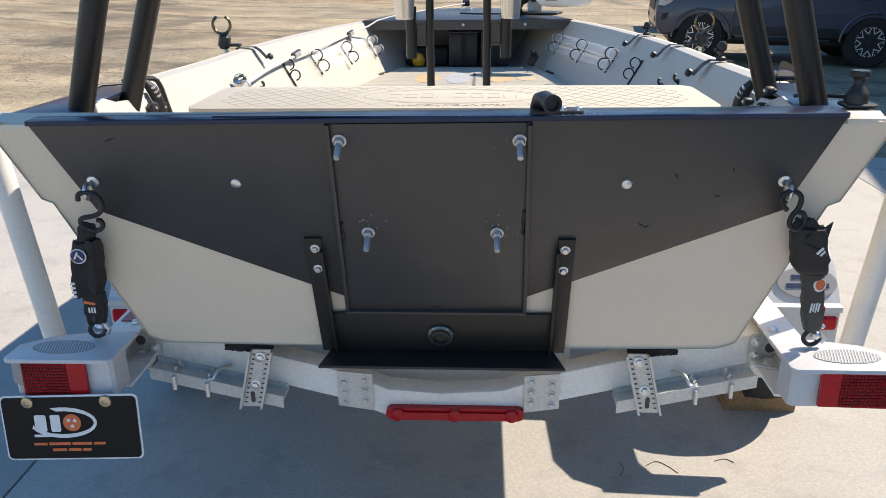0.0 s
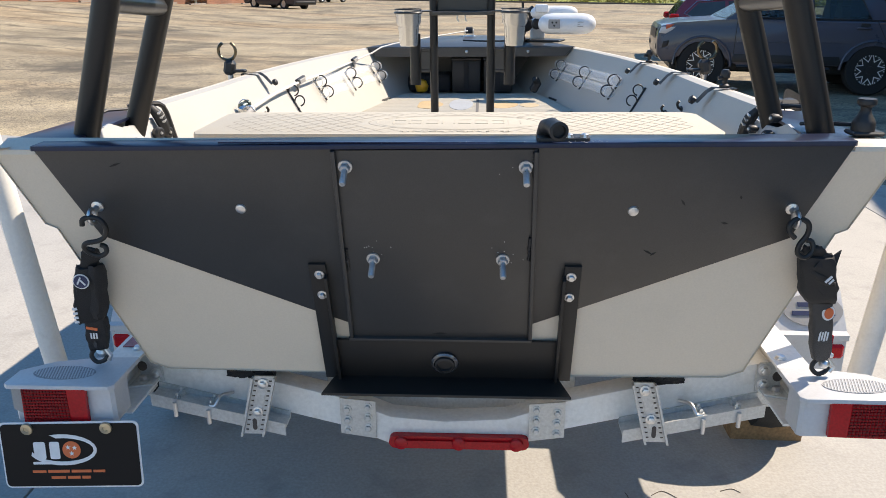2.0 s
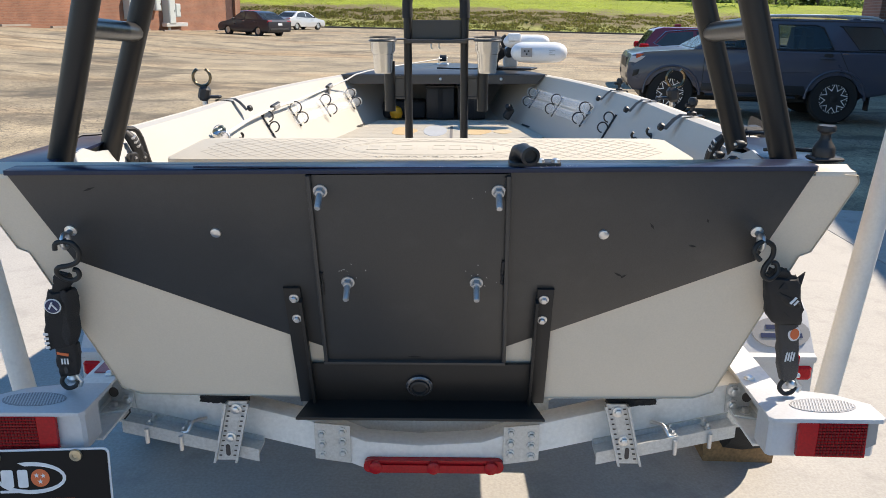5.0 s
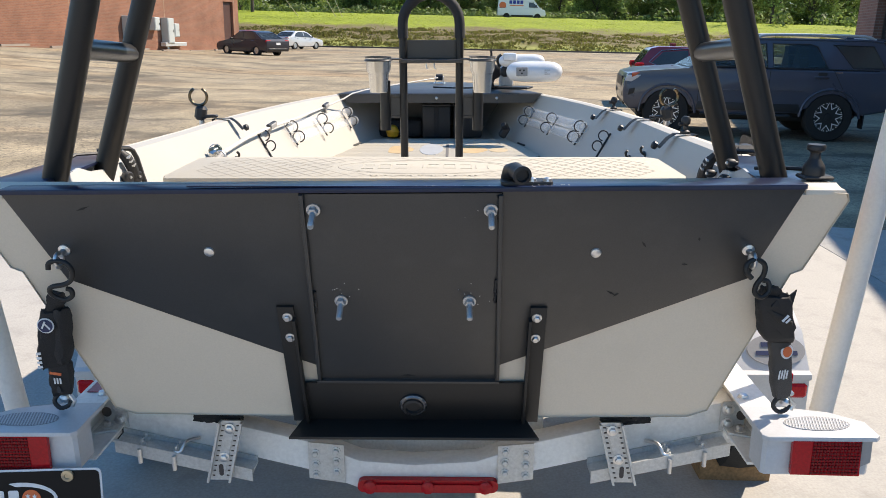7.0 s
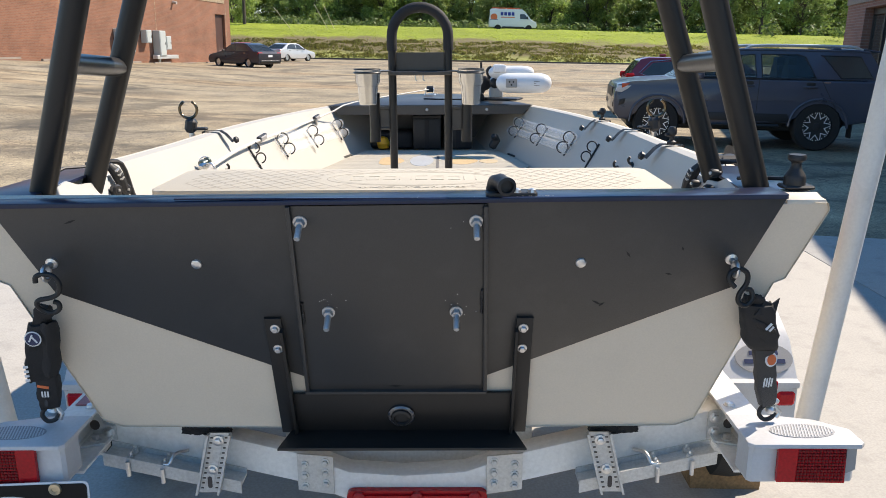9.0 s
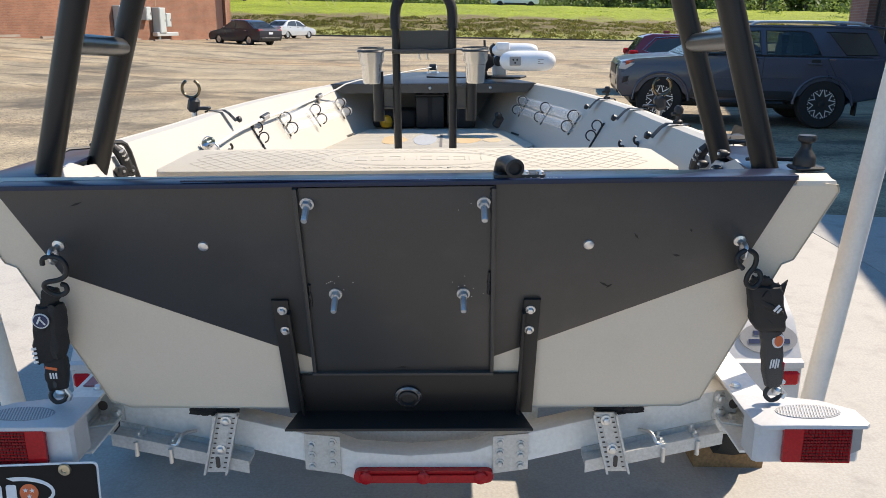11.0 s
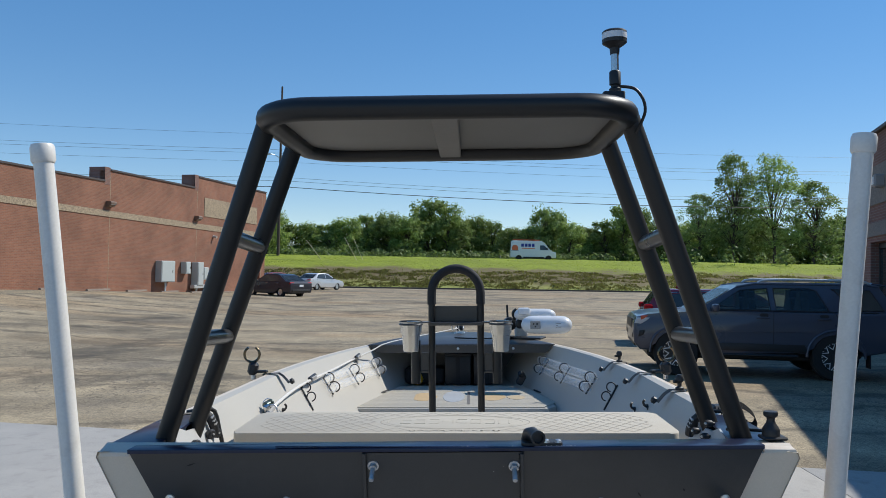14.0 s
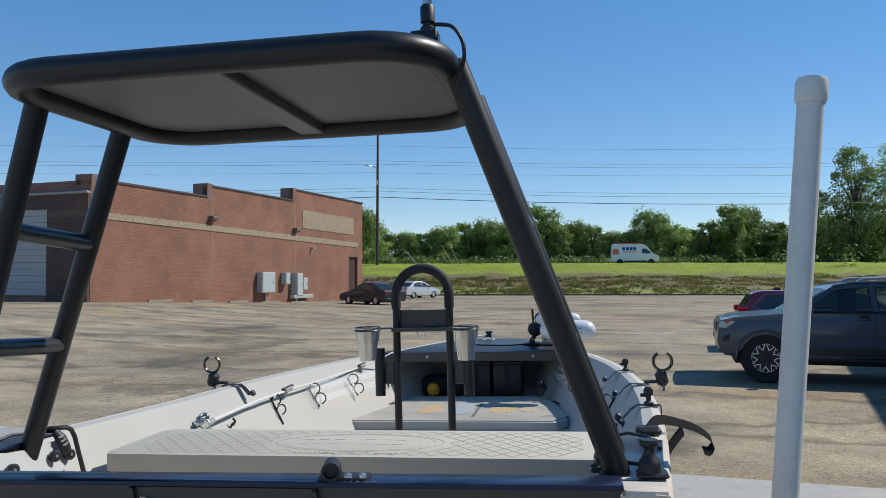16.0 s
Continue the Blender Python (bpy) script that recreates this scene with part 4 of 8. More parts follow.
# chips and scuffs in the coating
chip = mat("bare_chip", (0.55, 0.53, 0.50), 0.5, metal=0.4)
rng = random.Random(21)
for cx, cs, n, spread in ((-0.124, 0.232, 9, 0.022), (0.126, 0.236, 9, 0.024), (0.15, 0.05, 4, 0.014)):
    bm = B()
    for k in range(n):
        q = T(cx + rng.gauss(0, spread), cs + rng.gauss(0, spread * 0.6), 0.0113)
        lathe(bm, [(rng.uniform(0.0006, 0.0014), 0), (0.0005, 0.0004)], along(q, TN), 5)
    part("chip", bm, chip, boat, "bare specks where the coating chipped", kind="stuff")
bead = mat("black_weld", (0.014, 0.014, 0.016), 0.3, var=0.2, scale=40, fine=300, bump=0.5)
for xw, sa, sb in ((0.1765, 0.205, 0.262), (0.176, 0.022, 0.072), (-0.1745, 0.235, 0.290), (0.1855, 0.395, 0.410)):
    n = int((sb - sa) / 0.004) + 2
    part("weld_bead", tube(B(), [T(xw + rng.uniform(-0.001, 0.001), sa + (sb - sa) * k / (n - 1), 0.0125) for k in range(n)], [rng.uniform(0.0018, 0.0042) for k in range(n)], 6), bead, boat, "lumpy black weld bead")
bm = B()
for k in range(70):
    x = rng.choice((rng.uniform(-0.36, 0.19), rng.uniform(0.23, 0.30), rng.uniform(-0.3, 0.1)))
    lathe(bm, [(rng.uniform(0.0004, 0.0011), 0), (0.0003, 0.0004)], along((x, 1.4005 + rng.uniform(-0.001, 0.004), 1.3615 + 0.0085 * x), (0, -0.5, 1)), 5)
part("chip", bm, chip, boat, "bright specks along the welded cap", kind="stuff")
scuff = mat("dark_scuff", (0.012, 0.012, 0.013), 0.7)
for x, s, ln, an in ((0.448, 0.13, 0.018, 55), (0.40, 0.243, 0.022, 30), (0.41, 0.247, 0.014, -40), (-0.58, 0.055, 0.028, -20), (0.548, 0.118, 0.009, 70), (0.53, 0.175, 0.014, 10), (0.0, 0.455, 0.03, 0)):
    d = Vector((math.cos(radians(an)), math.sin(radians(an))))
    p = Vector((-d.y, d.x)) * 0.0022
    off = 0.0052 if abs(x) > 0.2 else 0.0112
    part("scuff", slab(B(), [tuple(Vector((x, s)) - d * ln / 2), tuple(Vector((x, s)) + p), tuple(Vector((x, s)) + d * ln / 2), tuple(Vector((x, s)) - p)], T, off, off + 0.0004), scuff, boat)
# step bracket below the pad, its coat darkened for the shade it sits in
SHADECOAT = mat("shaded_step_coat", (0.018, 0.017, 0.0165), 0.42, spec=0.4, var=0.15, scale=6, fine=300, grain=0.1, bump=0.2, dist=0.0008)
step = part("step_bracket", slab(B(), [(-0.224, 0.478), (0.248, 0.476), (0.25, 0.592), (-0.226, 0.592)], T, 0.006, 0.012, 0.0015), SHADECOAT, boat, "black angle bracket with a drain plug")
part("ledge", slab(B(), [(-0.232, 0.0), (0.252, 0.0), (0.276, 0.066), (-0.254, 0.066)], lambda u, v, d: T(u, 0.592, 0.006) + Vector((0, -v * 0.97, -v * 0.2 + d)), 0.0, 0.006, 0.0015), SHADECOAT, step)
for x0, x1 in ((-0.254, -0.220), (0.246, 0.279)):
    part("arm", slab(B(), [(x0, 0.276), (x1, 0.276), (x1, 0.592), (x0, 0.592)], T, 0.0055, 0.0115, 0.0015), SHADECOAT, step)
    xe = x1 if x0 < 0 else x0
    part("arm_web", slab(B(), [(xe - 0.003, 0.30), (xe + 0.003, 0.30), (xe + 0.003, 0.6), (xe - 0.003, 0.6)], T, 0.0115, 0.026, 0.001), SHADECOAT, step)
    for s in (0.300, 0.352):
        part("bolt", bolt(B(), T((x0 + x1) / 2 + (0.003 if x0 < 0 else -0.003), s, 0.0115), TN, 0.0068, 0.006), STEEL, step)
plug = part("drain_plug", lathe(B(), [(0.0295, 0), (0.0295, 0.006), (0.026, 0.009), (0.0225, 0.009), (0.0215, 0.004)], along(T(0.009, 0.537, 0.012), TN), 28), mat("dark_chrome", (0.16, 0.165, 0.18), 0.25, metal=0.8, var=0.2, scale=30, bump=0.05), boat, "round dark chrome drain fitting with black centre")
part("plug_core", lathe(B(), [(0.021, 0.002), (0.021, 0.012), (0.016, 0.014), (0.015, 0.008), (0.003, 0.008)], along(T(0.009, 0.537, 0.012), TN), 24), BLACK, plug)
for x, s in ((-0.638, 0.145), (0.642, 0.141)):
    e = part("eye_bolt", lathe(B(), [(0.0115, 0), (0.0115, 0.003), (0.006, 0.006), (0.0055, 0.02)], along(T(x, s, 0.005), TN), 16), STEEL, boat, "stainless tie-down eye")
    c = T(x, s + 0.004, 0.034)
    part("eye_ring", tube(B(), [c + Vector((0, -0.0135 * math.cos(a), 0.0135 * math.sin(a))) for a in [2 * math.pi * k / 14 for k in range(14)]], 0.0042, 8, closed=True), STEEL, e)
QUARTER = mat("quarter_panel", (0.50, 0.50, 0.49), 0.5, var=0.05, scale=3, fine=200, grain=0.04)


def quarter(sx):
    """Glossy plate over a stern quarter, the side plate that holds the frame legs, and its clamps."""
    dz = -0.012 if sx < 0 else -0.004
    q = part("quarter_plate", slab(B(), [(sx * 0.735, 1.47), (sx * 0.792, 1.47), (sx * 0.838, 1.93), (sx * 0.745, 1.965), (sx * 0.712, 1.75), (sx * 0.672, 1.47)], lambda u, v, d: Vector((u, v, lerp(SHEER, v) + 0.0055 + d)), 0.0, 0.006, 0.0015), GLOSS, boat, "black plate on the stern quarter")
    X = lambda y, z: sx * (0.684 + 0.13 * (y - 1.709) + 0.35 * (z - 1.29))
    part("side_plate", slab(B(), [(1.49, 1.335), (1.58, 1.346), (1.66, 1.349), (1.72, 1.330), (1.80, 1.322), (1.96, 1.316), (1.975, 1.27), (1.90, 1.235), (1.88, 1.14), (1.60, 1.14), (1.51, 1.28)], lambda u, v, d: Vector((X(u, v) + sx * d, u, v)), 0.0, 0.006, 0.001), QUARTER, q, "light grey plate bolted to the frame leg")
    spots = ((1.709, 1.295), (1.885, 1.287), (1.950, 1.277)) if sx < 0 else ((1.90, 1.307), (1.845, 1.305), (1.715, 1.317), (1.72, 1.35))
    for y, z in spots:
        c = Vector((X(y, z), y, z))
        g = 0.9 if sx < 0 else 0.6
        k = part("knob", lathe(B(), [(0.008 * g, 0), (0.008 * g, 0.008), (0.0155 * g, 0.010), (0.0165 * g, 0.022), (0.012 * g, 0.027)], along(c, (-sx, -0.45, 0.1)), 14), BLACK, q)
        part("stud", lathe(B(), [(0.0038, 0.020), (0.0038, 0.028), (0.003, 0.030)], along(c, (-sx, -0.45, 0.1)), 8), ZINC, k)
    y0, z0 = (1.915, 1.345) if sx < 0 else (1.875, 1.345)
    c0, c1 = Vector((X(y0, z0) - sx * 0.012, y0, z0)), Vector((X(y0, z0 - 0.06) - sx * 0.014, y0 + 0.02, z0 - 0.062))
    lv = part("lever", tube(B(), [c0, c0.lerp(c1, 0.3) - Vector((sx * 0.006, 0, 0)), c0.lerp(c1, 0.7) - Vector((sx * 0.004, 0, 0)), c1], [0.009, 0.014, 0.014, 0.012], 10), BLACK, q, "black folding clamp lever")
    for k in range(3):
        p = c0.lerp(c1, 0.2 + 0.17 * k) - Vector((sx * 0.016, 0.006, 0))
        part("rib", box(B(), p, (0.006, 0.014, 0.0035), pose(0, 0, 0, 20, 0, 0)), ZINC, lv)
    part("corner_cap", slab(B(), [(sx * 0.722, 1.414), (sx * 0.792, 1.412), (sx * 0.804, 1.53), (sx * 0.70, 1.50)], lambda u, v, d: Vector((u, v, 1.339 + 0.006 * u + d)), 0.0, 0.010, 0.004), HULL, q, "pale rounded gunwale corner")
    part("cable", tube(B(), [(sx * 0.82, 1.80, 1.345 + dz), (sx * 0.80, 1.86, 1.358 + dz), (sx * 0.76, 1.93, 1.352 + dz), (sx * 0.735, 1.95, 1.338)], 0.004, 6), BLACK, q)


quarter(-1)
quarter(1)
part("edge_trim", tube(B(), smooth([(-0.78, 1.93, 1.343), (-0.735, 1.94, 1.348), (-0.712, 1.975, 1.338), (-0.70, 1.99, 1.27), (-0.688, 2.0, 1.20)], 3), 0.0065, 8), BLACK, boat, "black rubber edge strip")

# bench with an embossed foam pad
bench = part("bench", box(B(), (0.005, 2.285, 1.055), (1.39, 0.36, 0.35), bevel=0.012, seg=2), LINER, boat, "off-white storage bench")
lid = part("bench_lid", slab(B(), round_rect(-0.698, 2.0895, 0.722, 2.4545, 0.035, 5), lambda u, v, d: Vector((u, v, d)), 1.1975, 1.2475, 0.006), FOAM, bench, "beige lid padded with grooved foam")
OX, OY, CX, CY = 0.252, 0.118, 0.012, 2.272


def in_field(x, y):
    """Where the diamond grooves run: clear of the oval, the edges and the cut corners."""
    u, v = abs(x - CX), abs(y - CY)
    return u < 0.655 and v < 0.155 and u + 1.0 * v < 0.74 and (u / (OX + 0.03)) ** 2 + (v / (OY + 0.02)) ** 2 > 1


vs, fs = [], []
A, Bd = 0.054, 0.064
for sg in (-1, 1):
    for i in range(-26, 27):
        for j in range(-26, 27):
            p = Vector((CX + A * (i + j) / 2, CY + sg * Bd * (i - j) / 2))
            q = p + Vector((A / 2, sg * Bd / 2))
            if not in_field(*((p + q) / 2)):
                continue
            d = (q - p).normalized()
            w = Vector((-d.y, d.x)) * 0.0017
            e = d * 0.002
            k = len(vs)
            vs += [(*(p + e - w), 1.2479), (*(q - e - w), 1.2479), (*(q - e + w), 1.2479), (*(p + e + w), 1.2479)]
            fs.append((k, k + 1, k + 2, k + 3))
me = bpy.data.meshes.new("diamond_grooves")
me.from_pydata([Vector(v) - BASE[lid] for v in vs], [], fs)
me.materials.append(FOAM_DARK)
ob = tagged(new("groove_field", me), kind="stuff")
ob.parent = lid
EMBOSS = mat("embossed_foam", (0.52, 0.47, 0.385), 0.85, var=0.08, scale=8)
ell = [(CX + OX * math.cos(a), CY + OY * math.sin(a)) for a in [2 * math.pi * k / 48 for k in range(48)]]
for k in (1.0, 0.91):
    part("oval_groove", tube(B(), [(CX + (x - CX) * k, CY + (y - CY) * k, 1.2477) for x, y in ell], 0.0016, 4, closed=True, flat=0.4), FOAM_DARK if k == 1 else EMBOSS, lid)
pad = lid


def lettering(text, size, place, material, parent):
    """Raised words lying flat, built from the font outline."""
    cu = bpy.data.curves.new("words", "FONT")
    cu.body, cu.size, cu.align_x, cu.extrude = text, size, "CENTER", 0.0008
    tmp = bpy.data.objects.new("words", cu)
    scene.collection.objects.link(tmp)
    bpy.context.view_layer.update()
    bm = B()
    bm.from_mesh(tmp.to_mesh())
    bpy.data.objects.remove(tmp)
    bmesh.ops.transform(bm, matrix=place, verts=bm.verts)
    return part("lettering", bm, material, parent)


lettering("WATCH YOUR STEP", 0.026, pose(CX + 0.0, CY - 0.150, 1.2478) @ Matrix.Diagonal((1.25, 0.8, 1, 1)), EMBOSS, pad)
# the embossed maker's mark: plain bars
for i in range(8):
    x, y = CX - 0.165 + 0.047 * i, CY + 0.004 + 0.006 * math.cos((i - 3.5) * 0.6)
    for dx, dy, lx, ly in ((0, 0.03, 0.036, 0.003), (0, -0.03, 0.036, 0.003), (-0.017, 0, 0.003, 0.06), (0.017, 0, 0.003, 0.06)):
        if (i * 7 + int(dx * 1000)) % 4 != 1:
            part("letter_bar", box(B(), (x + dx, y + dy, 1.2478), (lx - 0.0032 * (lx > ly), ly, 0.0012)), EMBOSS, pad)

# raised casting floor with ribbed foam pads
deck = part("casting_floor", slab(B(), [(-0.71, 4.31), (0.535, 4.31), (0.59, 4.39), (0.46, 5.22), (-0.48, 5.22), (-0.70, 4.40)], lambda u, v, d: Vector((u, v, d)), FLOOR - 0.02, 0.932, 0.004), LINER, boat, "raised front floor with ribbed pad")
for i in range(29):
    y = 4.335 + i * 0.0305
    w = 0.645 - (y - 4.35) * 0.22 - 0.02
    xr = min(w, 0.515 + (y - 4.335) * 0.5)
    part("rib", box(B(), ((xr - w) / 2, y, 0.935), (w + xr, 0.021, 0.008), bevel=0.002), FOAM, deck)
for x, y, rx, ry, lobes, tint in ((-0.235, 4.70, 0.075, 0.16, 3, (0.56, 0.40, 0.22)), (-0.043, 4.71, 0.062, 0.22, 0, (0.40, 0.42, 0.44)), (0.20, 4.70, 0.085, 0.15, 3, (0.56, 0.40, 0.22)), (0.36, 4.68, 0.05, 0.09, 2, (0.54, 0.43, 0.28))):
    pts = [(x + rx * math.cos(q) * (1 + 0.15 * math.cos(lobes * q)), y + ry * math.sin(q)) for q in [2 * math.pi * k / 22 for k in range(22)]]
    part("inlay", slab(B(), pts, lambda u, v, d: Vector((u, v, d)), 0.9385, 0.9405), mat("inlay", tint, 0.8, var=0.15, scale=8, fine=120, grain=0.1), deck, "faded inlay in the foam")
part("inlay", slab(B(), round_rect(0.046, 4.42, 0.062, 4.92, 0.004, 2), lambda u, v, d: Vector((u, v, d)), 0.9385, 0.9406), mat("inlay_dark", (0.16, 0.15, 0.14), 0.8), deck, "dark narrow inlay in the foam")
part("rear_floor_pad", box(B(), (0, 3.3, FLOOR + 0.006), (1.0, 1.55, 0.01), bevel=0.003), FOAM, boat)

# fore deck, bulkhead and what stands in the locker below it
pts = [(sx * (lerp(HALF, y) - 0.05), y) for sx, ys in ((1, [5.12, 5.4, 5.7, 5.95, 6.12]), (-1, [6.12, 5.95, 5.7, 5.4, 5.12])) for y in ys]
fd = part("fore_deck", slab(B(), pts, lambda u, v, d: Vector((u, v, lerp(SHEER, v) + 0.006 + d)), 0.0, 0.006, 0.0015), COAT, boat, "black plate fore deck")
part("deck_flange", slab(B(), [(-0.655, 0.0), (0.655, 0.0), (0.60, -0.055), (-0.60, -0.055)], lambda u, v, d: Vector((u, 5.12 + d, 1.236 + v)), -0.006, 0.0, 0.001), COAT, fd)
for x in (-0.33, -0.02, 0.37):
    part("rivet", lathe(B(), [(0.010, 0), (0.008, 0.003), (0.003, 0.005)], along((x, 5.113, 1.212), (0, -1, 0)), 12), STEEL, fd)
dk = mat("locker_grey", (0.14, 0.135, 0.125), 0.6)
part("bulkhead", slab(B(), [(-0.60, 1.19), (0.60, 1.19), (0.44, 0.90), (-0.44, 0.90)], lambda u, v, d: Vector((u, 5.62 + d, v)), 0.0, 0.01), dk, boat, "grey bulkhead behind the locker")
part("floor_seam", tube(B(), [(0.50, 4.95, 0.945), (0.60, 4.75, 0.93), (0.66, 4.5, 0.93), (0.68, 4.2, 0.95)], 0.006, 6), BLACK, boat, "black trim along the liner")
part("floor_seam", tube(B(), [(-0.50, 4.95, 0.945), (-0.60, 4.75, 0.93), (-0.66, 4.5, 0.93), (-0.68, 4.2, 0.95)], 0.006, 6), BLACK, boat, "black trim along the liner")
for x in (-0.045, 0.165):
    c = thing("battery_box", (x + 0.02, 5.35, 0.93), "dark plastic battery box in the bow locker", "battery box", group="battery boxes")
    part("case", box(B(), (x + 0.02, 5.36, 1.04), (0.19, 0.2, 0.21), bevel=0.012, seg=2), BLACK, c)
    part("lid", box(B(), (x + 0.02, 5.36, 1.152), (0.2, 0.21, 0.02), bevel=0.006), BLACK, c)
    part("strap", box(B(), (x + 0.02, 5.255, 1.04), (0.03, 0.006, 0.2)), WEB, c)
y = thing("yellow_float", (-0.32, 5.25, 0.93), "small yellow float lying in the bow locker", "float")
part("ball", lathe(B(), [(0.005, 0), (0.035, 0.012), (0.045, 0.045), (0.03, 0.08), (0.008, 0.09)], pose(-0.32, 5.25, 0.935), 14), YELLOW, y)
y = thing("black_bag", (-0.27, 5.4, 0.93), "black gear bag in the bow locker", "bag")
part("bag", box(B(), (-0.27, 5.42, 0.99), (0.3, 0.2, 0.12), bevel=0.03, seg=3), WEB, y)
y = thing("bilge_switch", (0.42, 5.1, 0.95), "small black fitting on the inner side", "fitting")
part("bracket", box(B(), (0.42, 5.08, 1.0), (0.05, 0.06, 0.08), pose(0, 0, 0, 0, 30, 0), bevel=0.01), BLACK, y)
part("cap", lathe(B(), [(0.02, 0), (0.024, 0.02), (0.015, 0.04)], along((0.43, 5.06, 1.03), (-0.5, -0.6, 0.5)), 12), BLACK, y)

# drain spout on the transom cap
sp = thing("stern_light_socket", (0.21, 1.42, 1.362), "black plastic elbow socket screwed on the transom cap", "socket")
part("elbow", tube(B(), [(0.197, 1.45, 1.366), (0.199, 1.442, 1.381), (0.205, 1.42, 1.387), (0.213, 1.388, 1.384)], [0.0165, 0.0158, 0.0145, 0.014], 16), BLACK, sp)
part("collar", lathe(B(), [(0.0162, 0), (0.0168, 0.011), (0.012, 0.012), (0.011, 0.003), (0.003, 0.002)], along((0.212, 1.392, 1.3845), (0.22, -0.97, -0.05)), 20), BLACK, sp)
part("foot", slab(B(), round_rect(0.180, 1.408, 0.272, 1.452, 0.008), lambda u, v, d: Vector((u, v, d)), 1.3615, 1.3675, 0.001), BLACK, sp)
for x in (0.235, 0.262):
    part("screw", lathe(B(), [(0.008, 0), (0.007, 0.005), (0.003, 0.007)], along((x, 1.418, 1.3675), (0, 0, 1)), 10), STEEL, sp)

# mooring bollard with its lashing strap
bl = thing("bollard", (0.770, 1.50, 1.360), "black moulded bollard on the stern quarter", "bollard")
part("foot", box(B(), (0.774, 1.50, 1.361), (0.056, 0.044, 0.008), bevel=0.003), BLACK, bl)
part("post", lathe(B(), [(0.0200, 0), (0.0200, 0.014), (0.0175, 0.020), (0.0115, 0.029), (0.0088, 0.037), (0.0095, 0.042), (0.0160, 0.047), (0.0168, 0.053), (0.0150, 0.057), (0.005, 0.057)], pose(0.770, 1.50, 1.365), 22), BLACK, bl)
st = thing("loose_strap", (0.80, 1.9, 1.34), "loose black webbing strap lying over the gunwale", "strap")
bm = B()
for pts, w in ((smooth([(0.80, 1.96, 1.338), (0.83, 2.03, 1.356), (0.86, 2.08, 1.352), (0.905, 2.14, 1.333), (0.95, 2.18, 1.312), (0.985, 2.21, 1.285), (0.997, 2.215, 1.264), (0.985, 2.205, 1.248), (0.968, 2.195, 1.252)], 3), 0.0125), (smooth([(0.912, 2.14, 1.316), (0.88, 2.11, 1.286), (0.85, 2.08, 1.250)], 2), 0.013)):
    lo = [bm.verts.new(Vector(p) + Vector((0.25 * w, -w * 0.3, -0.92 * w))) for p in pts]
    hi = [bm.verts.new(Vector(p) + Vector((-0.25 * w, w * 0.3, 0.92 * w))) for p in pts]
    for i in range(len(pts) - 1):
        bm.faces.new((lo[i], lo[i + 1], hi[i + 1], hi[i]))
bmesh.ops.solidify(bm, geom=bm.faces[:], thickness=0.003)
part("webbing", bm, WEB, st)
part("buckle", box(B(), (0.812, 1.99, 1.342), (0.06, 0.05, 0.022), bevel=0.008), BLACK, st)
part("lashing", tube(B(), [(0.765, 1.52, 1.372), (0.72, 1.56, 1.368), (0.70, 1.60, 1.36)], 0.004, 6), BLACK, st)


# ---- frame over the stern ----
top = thing("boat_arch", (0, 1.6, 1.36), "black tubular stern arch with a small flat roof panel", "boat arch")
TR, ZT = 0.0265, 2.10
loop = [(x, y, ZT + 0.010) for x, y in round_rect(-0.402, 1.302, 0.428, 1.925, 0.13, 7)]
part("roof_rail", tube(B(), loop, TR, 14, closed=True), SATIN, top)
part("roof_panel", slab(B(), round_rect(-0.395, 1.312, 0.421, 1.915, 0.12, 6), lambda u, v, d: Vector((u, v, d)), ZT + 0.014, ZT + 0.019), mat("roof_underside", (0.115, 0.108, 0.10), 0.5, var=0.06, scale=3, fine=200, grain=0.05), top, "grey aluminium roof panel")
part("roof_beam", box(B(), (0.012, 1.613, ZT + 0.003), (0.062, 0.60, 0.022), bevel=0.003), mat("beam_grey", (0.13, 0.12, 0.11), 0.5), top)
LEGS = {}
for sx in (-1, 1):
    for nm, y0, y1 in (("rear", 1.545, 1.468), ("front", 1.815, 1.765)):
        a, b = Vector((0.725 if sx > 0 else -0.697 if nm == "rear" else -0.711, y0, 1.325)), Vector((0.452 if sx > 0 else -0.425, y1, ZT - 0.012))
        LEGS[sx, nm] = (a, b)
        l = part("leg", tube(B(), [a + (a - b) * 0.075, b + (b - a) * 0.04], 0.024, 14), SATIN, top)
    for t in (0.355, 0.68):
        p0 = LEGS[sx, "rear"][0].lerp(LEGS[sx, "rear"][1], t)
        p1 = LEGS[sx, "front"][0].lerp(LEGS[sx, "front"][1], t - 0.02)
        part("rung", tube(B(), [p0, p1], 0.0205, 12), mat("rung_satin", (0.06, 0.06, 0.062), 0.3, metal=0.3, var=0.1), top)
# receiver mast on the roof
g = thing("satellite_antenna", (0.40, 1.40, ZT + 0.03), "white and black dome antenna on a short mast", "antenna")
AX, AY = 0.402, 1.42
part("base", slab(B(), round_rect(AX - 0.030, AY - 0.02, AX + 0.020, AY + 0.02, 0.006, 3), lambda u, v, d: Vector((u, v, d)), ZT + 0.026, ZT + 0.064, 0.003), BLACK, g)
part("clamp", lathe(B(), [(0.014, 0), (0.014, 0.012), (0.0095, 0.016), (0.0095, 0.020), (0.0132, 0.022), (0.0132, 0.050), (0.0105, 0.054)], pose(AX, AY, ZT + 0.060), 16), BLACK, g)
part("mast", lathe(B(), [(0.009, 0), (0.009, 0.046)], pose(AX, AY, ZT + 0.109), 16), BRUSHED, g)
